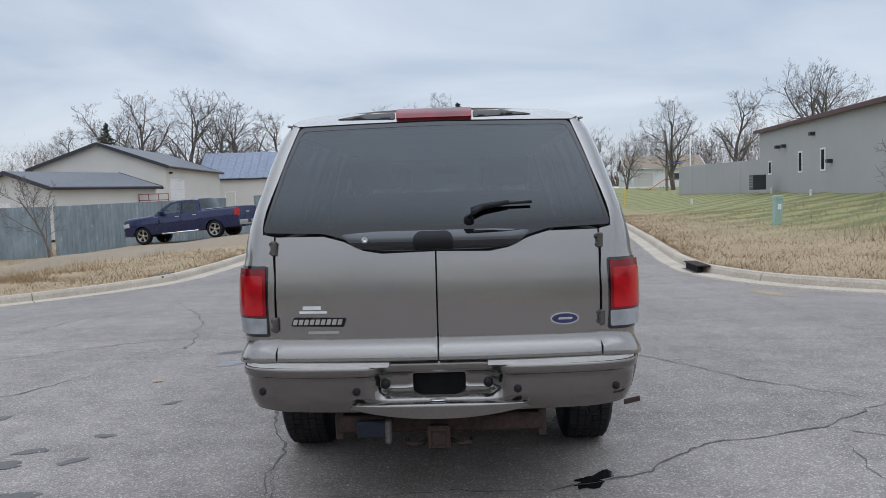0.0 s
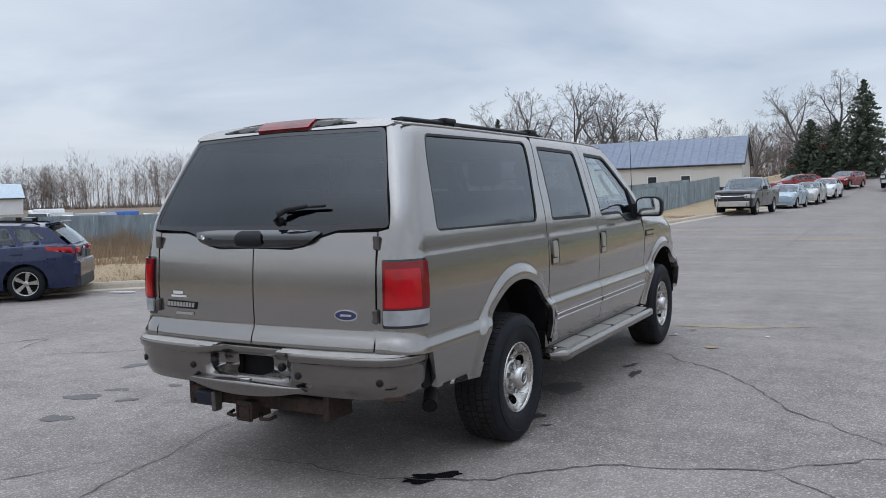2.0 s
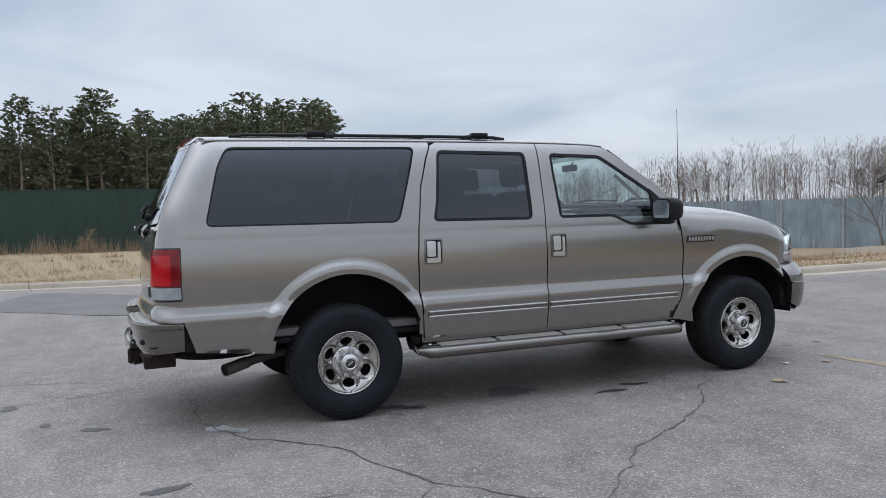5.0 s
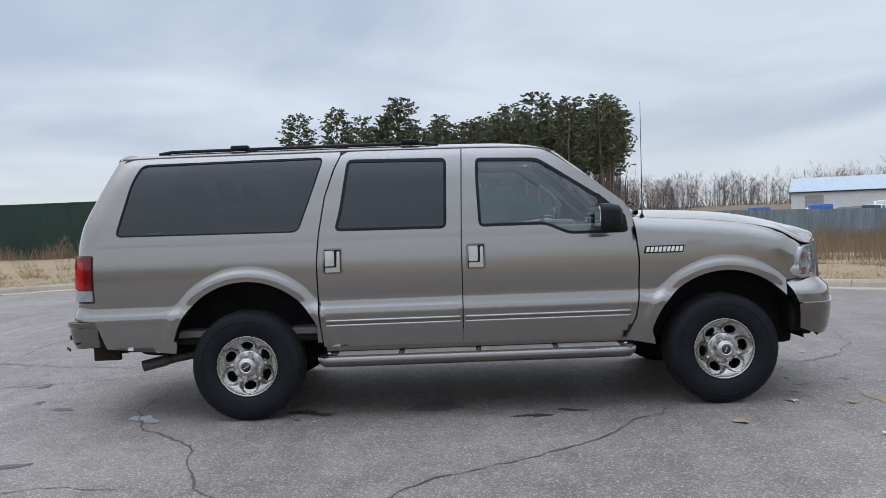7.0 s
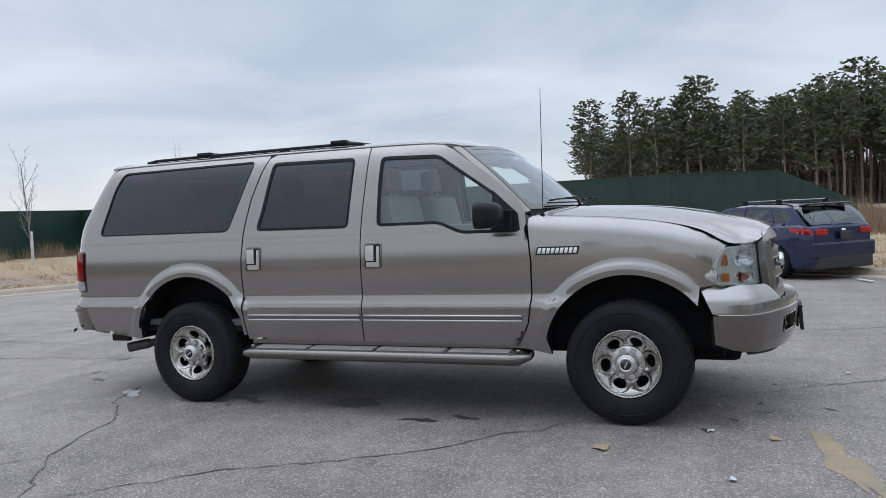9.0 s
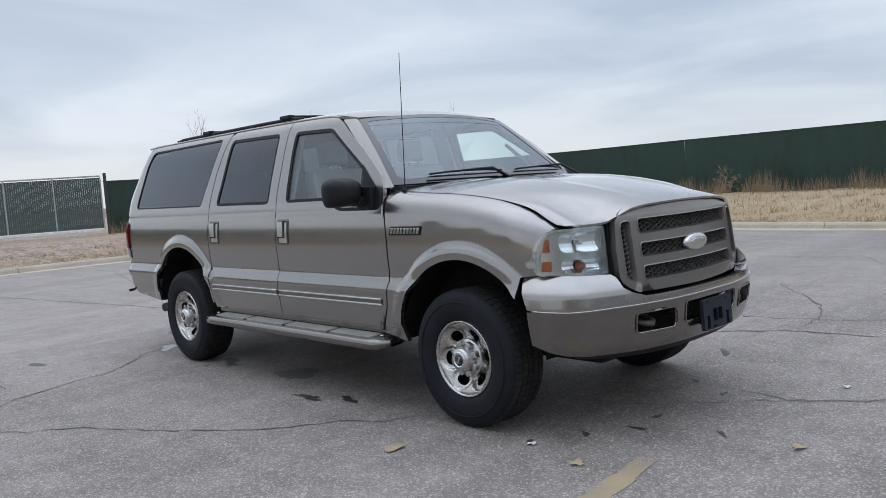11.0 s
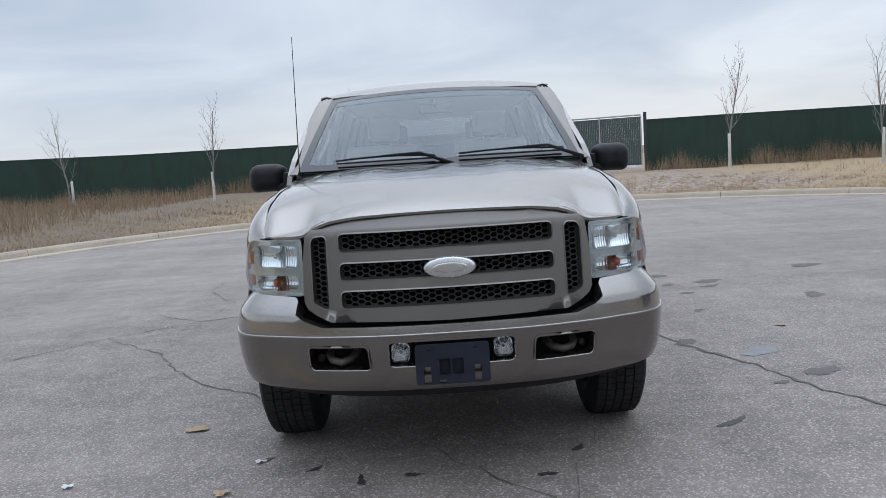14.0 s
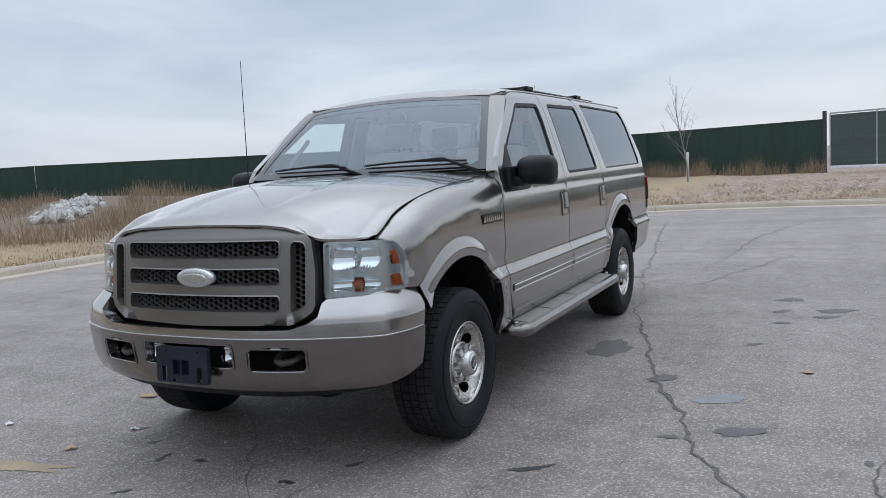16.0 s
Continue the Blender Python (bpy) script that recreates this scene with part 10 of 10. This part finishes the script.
for (x0, y0), (x1, y1) in zip(PATCH, PATCH[1:] + PATCH[:1]):
    for k in range(12):
        x, y = x0 + (x1 - x0) * k / 12, y0 + (y1 - y0) * k / 12
        pv.append((x + 0.03 * math.sin(7 * k), y + 0.03 * math.cos(5 * k), crown_z(x, y) + 0.005))
cx, cy = -8.3, -1.6
rings = [[(cx + (x - cx) * k / 10, cy + (y - cy) * k / 10) for x, y, z in pv] for k in range(1, 11)]
rv = [(cx, cy, crown_z(cx, cy) + 0.006)] + [(x, y, crown_z(x, y) + 0.006) for ring in rings for x, y in ring]
nr = len(pv)
rf = [(0, 1 + i, 1 + (i + 1) % nr) for i in range(nr)]
rf += [(1 + k * nr + i, 1 + (k + 1) * nr + i, 1 + (k + 1) * nr + (i + 1) % nr, 1 + k * nr + (i + 1) % nr)
       for k in range(9) for i in range(nr)]
rp = mesh_ob("road_patch", rv, rf, ASPHALT_PATCH)
tagged(rp, "dark asphalt repair patch with crisp edges", "road patch", kind="structure")
for i, (x, y, a, b, t) in enumerate(((1.40, 4.68, 0.48, 0.09, 8), (2.05, 4.9, 0.20, 0.06, 30), (0.84, 19.9, 1.5, 0.3, 10), (-2.9, 24.5, 1.8, 0.35, 5), (4.6, 6.6, 0.5, 0.15, 120))):
    blotch(x, y, a, b, t, 420 + i, SAND, "thin drift of tan sand on the asphalt", rough=0.45, name="sand_drift")

# fallen leaves and scraps of paper
LEAF = rough_mat("dry_leaf", (0.33, 0.235, 0.15), (0.44, 0.33, 0.215), 30, 0.9, 90, 0.0)
for i, (x, y, k, mt, nm, lab) in enumerate(((1.48, 3.40, 0.05, LEAF, "leaf", "dry tan leaf lying on the asphalt"), (0.30, 5.1, 0.03, LEAF, "leaf", "dry tan leaf lying on the asphalt"), (-2.6, 1.75, 0.035, LEAF, "leaf", "dry tan leaf lying on the asphalt"), (1.10, 4.35, 0.03, LEAF, "leaf", "dry tan leaf lying on the asphalt"),
                                             (1.0, 3.98, 0.022, WHITE_DECAL, "paper_scrap", "small white scrap of paper on the asphalt"), (1.9, 4.15, 0.022, WHITE_DECAL, "paper_scrap", "small white scrap of paper on the asphalt"), (-0.9, 4.9, 0.018, WHITE_DECAL, "paper_scrap", "small white scrap of paper on the asphalt"))):
    rnd = random.Random(500 + i)
    vs = [(x, y, crown_z(x, y) + 0.016)]
    n = 12
    for j in range(n):
        t = 2 * math.pi * j / n
        r = k * (1 + 0.3 * math.sin(3 * t + i)) * rnd.uniform(0.75, 1.2)
        vs.append((x + r * 1.3 * math.cos(t), y + r * math.sin(t), crown_z(x, y) + 0.006 + rnd.random() * 0.012))
    ob = mesh_ob(nm, vs, [(0, 1 + j, 1 + (j + 1) % n) for j in range(n)], mt)
    tagged(ob, lab, nm.replace("_", " "))

# loose grit, too fine to count
rnd = random.Random(9)
vs, fs = [], []
for i in range(2600):
    a, r = rnd.random() * 6.283, 1.6 + 9.5 * rnd.random() ** 0.8
    x, y = CUL[0] + 1.5 + r * math.cos(a), CUL[1] + 3.6 + r * math.sin(a)
    if not (float(left_edge(y)) + 0.5 < x < float(right_edge(y)) - 0.5) or y < -13.5:
        continue
    s, z, j = rnd.uniform(0.003, 0.009), crown_z(x, y), len(vs)
    vs += [(x - s, y - s, z), (x + s, y - s * 0.6, z), (x, y + s, z), (x, y, z + s * 1.1)]
    fs += [(j, j + 1, j + 3), (j + 1, j + 2, j + 3), (j + 2, j, j + 3)]
grit = mesh_ob("loose_grit", vs, fs, RIPRAP)
tagged(grit, "pale loose grit scattered over the asphalt", "grit", kind="stuff")

# kerb inlets: near-black blocks stand for the shaded mouths under a steel hood
for x, y, yaw in ((4.42, 9.85, -92), (-6.15, 11.3, 100)):
    d = new("storm_inlet")
    tagged(d, "dark kerb inlet with rusted steel plate", "drain")
    m = pose(x, y, float(road_z(y, x)), 0, 0, yaw)
    s = 1
    part("mouth", box(-0.45, 0.45, -0.06, 0.02, 0.01, 0.115, 0.01, m), DARK_VOID, d)
    part("hood_plate", box(-0.52, 0.52, -0.08, 0.16, 0.125, 0.152, 0.008, m), RUST if x > 0 else STEEL, d)
    part("sill", box(-0.5, 0.5, -0.14, -0.06, -0.01, 0.02, 0.006, m), STEEL, d)

# ---- dry grass, weeds, stones ----
def blades(n, spot, tall, wide, seed, lean=0.5):
    rnd = random.Random(seed)
    vs, fs = [], []
    pts = []
    while len(pts) < n:
        p = spot(rnd)
        if p:
            pts.append(p)
    xs, ys = np.array([p[0] for p in pts]), np.array([p[1] for p in pts])
    dd = paved_distance(xs, ys)
    zz = land_z(xs, ys, dd)
    for (x, y, k), d, z in zip(pts, dd, zz):
        if d < 0.2:
            continue
        h = rnd.uniform(*tall) * k
        a = rnd.random() * 6.283
        w = wide * rnd.uniform(0.6, 1.4)
        i = len(vs)
        lx, ly = rnd.gauss(0, lean) * h, rnd.gauss(0, lean) * h
        vs += [(x - w * math.cos(a), y - w * math.sin(a), z - 0.02), (x + w * math.cos(a), y + w * math.sin(a), z - 0.02), (x + lx, y + ly, z + h)]
        fs.append((i, i + 1, i + 2))
    return vs, fs


def patchy(x, y):
    """An uneven cover between 0 and 1, without rows."""
    v = noise.noise(Vector((x * 0.9, y * 0.9, 0.3))) + 0.6 * noise.noise(Vector((x * 2.3, y * 2.3, 4.1)))
    return min(1.0, max(0.0, 0.5 + 0.75 * v))


def ring_spot(lo, hi):
    def f(rnd):
        k = rnd.randrange(len(OUTLINE) - 1)
        a, b = OUTLINE[k], OUTLINE[k + 1]
        if a[1] > 34 or (lo > 3 and a[0] > 3 and a[1] > 4):
            return None
        t = rnd.random()
        p = a + (b - a) * t
        n_ = np.array([(b - a)[1], -(b - a)[0]])
        n_ = n_ / (np.hypot(*n_) + 1e-9)
        c = np.array([CUL[0], min(p[1], 6.0)])
        if n_ @ (p - c) < 0:
            n_ = -n_
        d = lo + (hi - lo) * rnd.random() ** 1.6
        x, y = p + n_ * d
        if -17 < x < -5 and 19.5 < y < 31:
            return None
        if lo > 3 and -13 < x < 5 and y < -13:
            return None
        clump = patchy(x, y)
        if rnd.random() > 0.25 + 0.75 * clump:
            return None
        return x, y, 0.5 + 0.8 * clump
    return f


vs, fs = blades(90000, ring_spot(0.2, 10.0), (0.03, 0.11), 0.006, 21, 0.8)
g = mesh_ob("dry_grass", vs, fs, DRY_GRASS)
tagged(g, "short dry tan grass on the verge", "grass", kind="stuff")
vs, fs = blades(9000, ring_spot(3.5, 15.0), (0.10, 0.32), 0.007, 22, 0.5)
g = mesh_ob("dry_grass_tufts", vs, fs, DRY_GRASS)
tagged(g, "longer dead grass tufts on the verge", "grass", kind="stuff")


def along(lines, spread, off):
    segs = [(a, b) for line in lines for a, b in zip(line, line[1:])]
    wts = [math.hypot(b[0] - a[0], b[1] - a[1]) for a, b in segs]

    def f(rnd):
        a, b = rnd.choices(segs, wts)[0]
        t = rnd.random()
        x, y = a[0] + (b[0] - a[0]) * t, a[1] + (b[1] - a[1]) * t
        dx, dy = CUL[0] - x, CUL[1] + 2 - y
        ln = math.hypot(dx, dy)
        d = off + abs(rnd.gauss(0, spread))
        clump = patchy(x * 0.7, y * 0.7)
        if rnd.random() > 0.12 + 0.88 * clump ** 1.5:
            return None
        return x + dx / ln * d, y + dy / ln * d, 0.45 + 0.75 * clump
    return f


vs, fs = blades(15000, along([GREEN_WEST, GREEN_EAST[2:]], 0.9, 0.15), (0.25, 1.0), 0.008, 31, 0.22)
g = mesh_ob("dead_weed_row", vs, fs, WEED)
tagged(g, "tall brown dead weeds along the green fence", "weeds", kind="stuff")
vs, fs = blades(9000, along([[(-28, 25.5), (-40, 24.9)], [(-27, 4), (-28.5, 12), (-27, 22)]], 1.8, 0.2), (0.4, 1.35), 0.010, 32, 0.22)
g = mesh_ob("dead_weed_row", vs, fs, WEED)
tagged(g, "tall tan dead weeds before the grey fence", "weeds", kind="stuff")


def east_field(rnd):
    x, y = rnd.uniform(11, 46), rnd.uniform(-32, -2)
    if y < -31.5 + 0.55 * (x - 18) or math.hypot(x - CUL[0], y - CUL[1]) < 15.5:
        return None
    if -1.6 < (x - 21.0) * 0.75 + (y + 10.6) * 0.66 < 1.6 and 18 < x < 30.5:
        return None
    clump = 0.5 + 0.5 * math.sin(x * 0.6 + 1.5 * math.sin(y * 0.5)) * math.sin(y * 0.7)
    return (x, y, 0.4 + 0.8 * clump) if rnd.random() < 0.3 + 0.7 * clump else None


vs, fs = blades(26000, east_field, (0.2, 0.85), 0.012, 33, 0.25)
g = mesh_ob("dead_weed_field", vs, fs, WEED)
tagged(g, "brown dead weeds over the open mound", "weeds", kind="stuff")


def west_field(rnd):
    x, y = rnd.uniform(-62, -29.5), rnd.uniform(2, 24)
    clump = 0.5 + 0.5 * math.sin(x * 0.5 + 1.5 * math.sin(y * 0.6)) * math.sin(y * 0.6)
    return (x, y, 0.5 + 0.8 * clump) if rnd.random() < 0.35 + 0.65 * clump else None


vs, fs = blades(42000, west_field, (0.3, 1.1), 0.018, 35, 0.25)
g = mesh_ob("dead_weed_field", vs, fs, WEED)
tagged(g, "brown dead weeds over the rough field", "weeds", kind="stuff")


def right_bush(rnd):
    a, r = rnd.random() * 6.283, abs(rnd.gauss(0, 1.1))
    return 11.8 + r * 1.5 * math.cos(a), 12.6 + r * math.sin(a), 1.0


vs, fs = blades(2600, right_bush, (0.15, 0.6), 0.005, 34, 0.45)
g = mesh_ob("dead_weed_clump", vs, fs, WEED)
tagged(g, "brown leafless weed clump at the lawn's edge", "weeds", kind="stuff")

# heap of broken white limestone
rnd = random.Random(61)
stone_meshes = []
for k in range(5):
    bm = bmesh.new()
    bmesh.ops.create_icosphere(bm, subdivisions=1, radius=1.0)
    for v in bm.verts:
        v.co *= rnd.uniform(0.7, 1.15)
        v.co.z *= 0.7
    me = bpy.data.meshes.new("stone")
    bm.to_mesh(me)
    bm.free()
    me.materials.append(RIPRAP)
    stone_meshes.append(me)
heap = new("stone_heap")
tagged(heap, "heap of broken white limestone among the weeds", "stones")
for i in range(230):
    t = 0.12 + 0.55 * rnd.random()
    x, y = 21.0 + 8.5 * t + rnd.gauss(0, 0.4), -10.6 - 9.6 * t + rnd.gauss(0, 0.4)
    d = abs((x - 21.0) * 0.75 + (y + 10.6) * 0.66) / 1.2
    k = rnd.uniform(0.12, 0.28)
    ob = new("stone", rnd.choice(stone_meshes))
    ob.parent = heap
    ob.matrix_world = pose(x, y, height(x, y) + max(0, 0.25 * (1 - d)) * rnd.random() + 0.05, rnd.uniform(0, 360), rnd.uniform(0, 360), rnd.uniform(0, 360)) @ Matrix.Diagonal((k, k * 0.8, k * 0.8, 1))
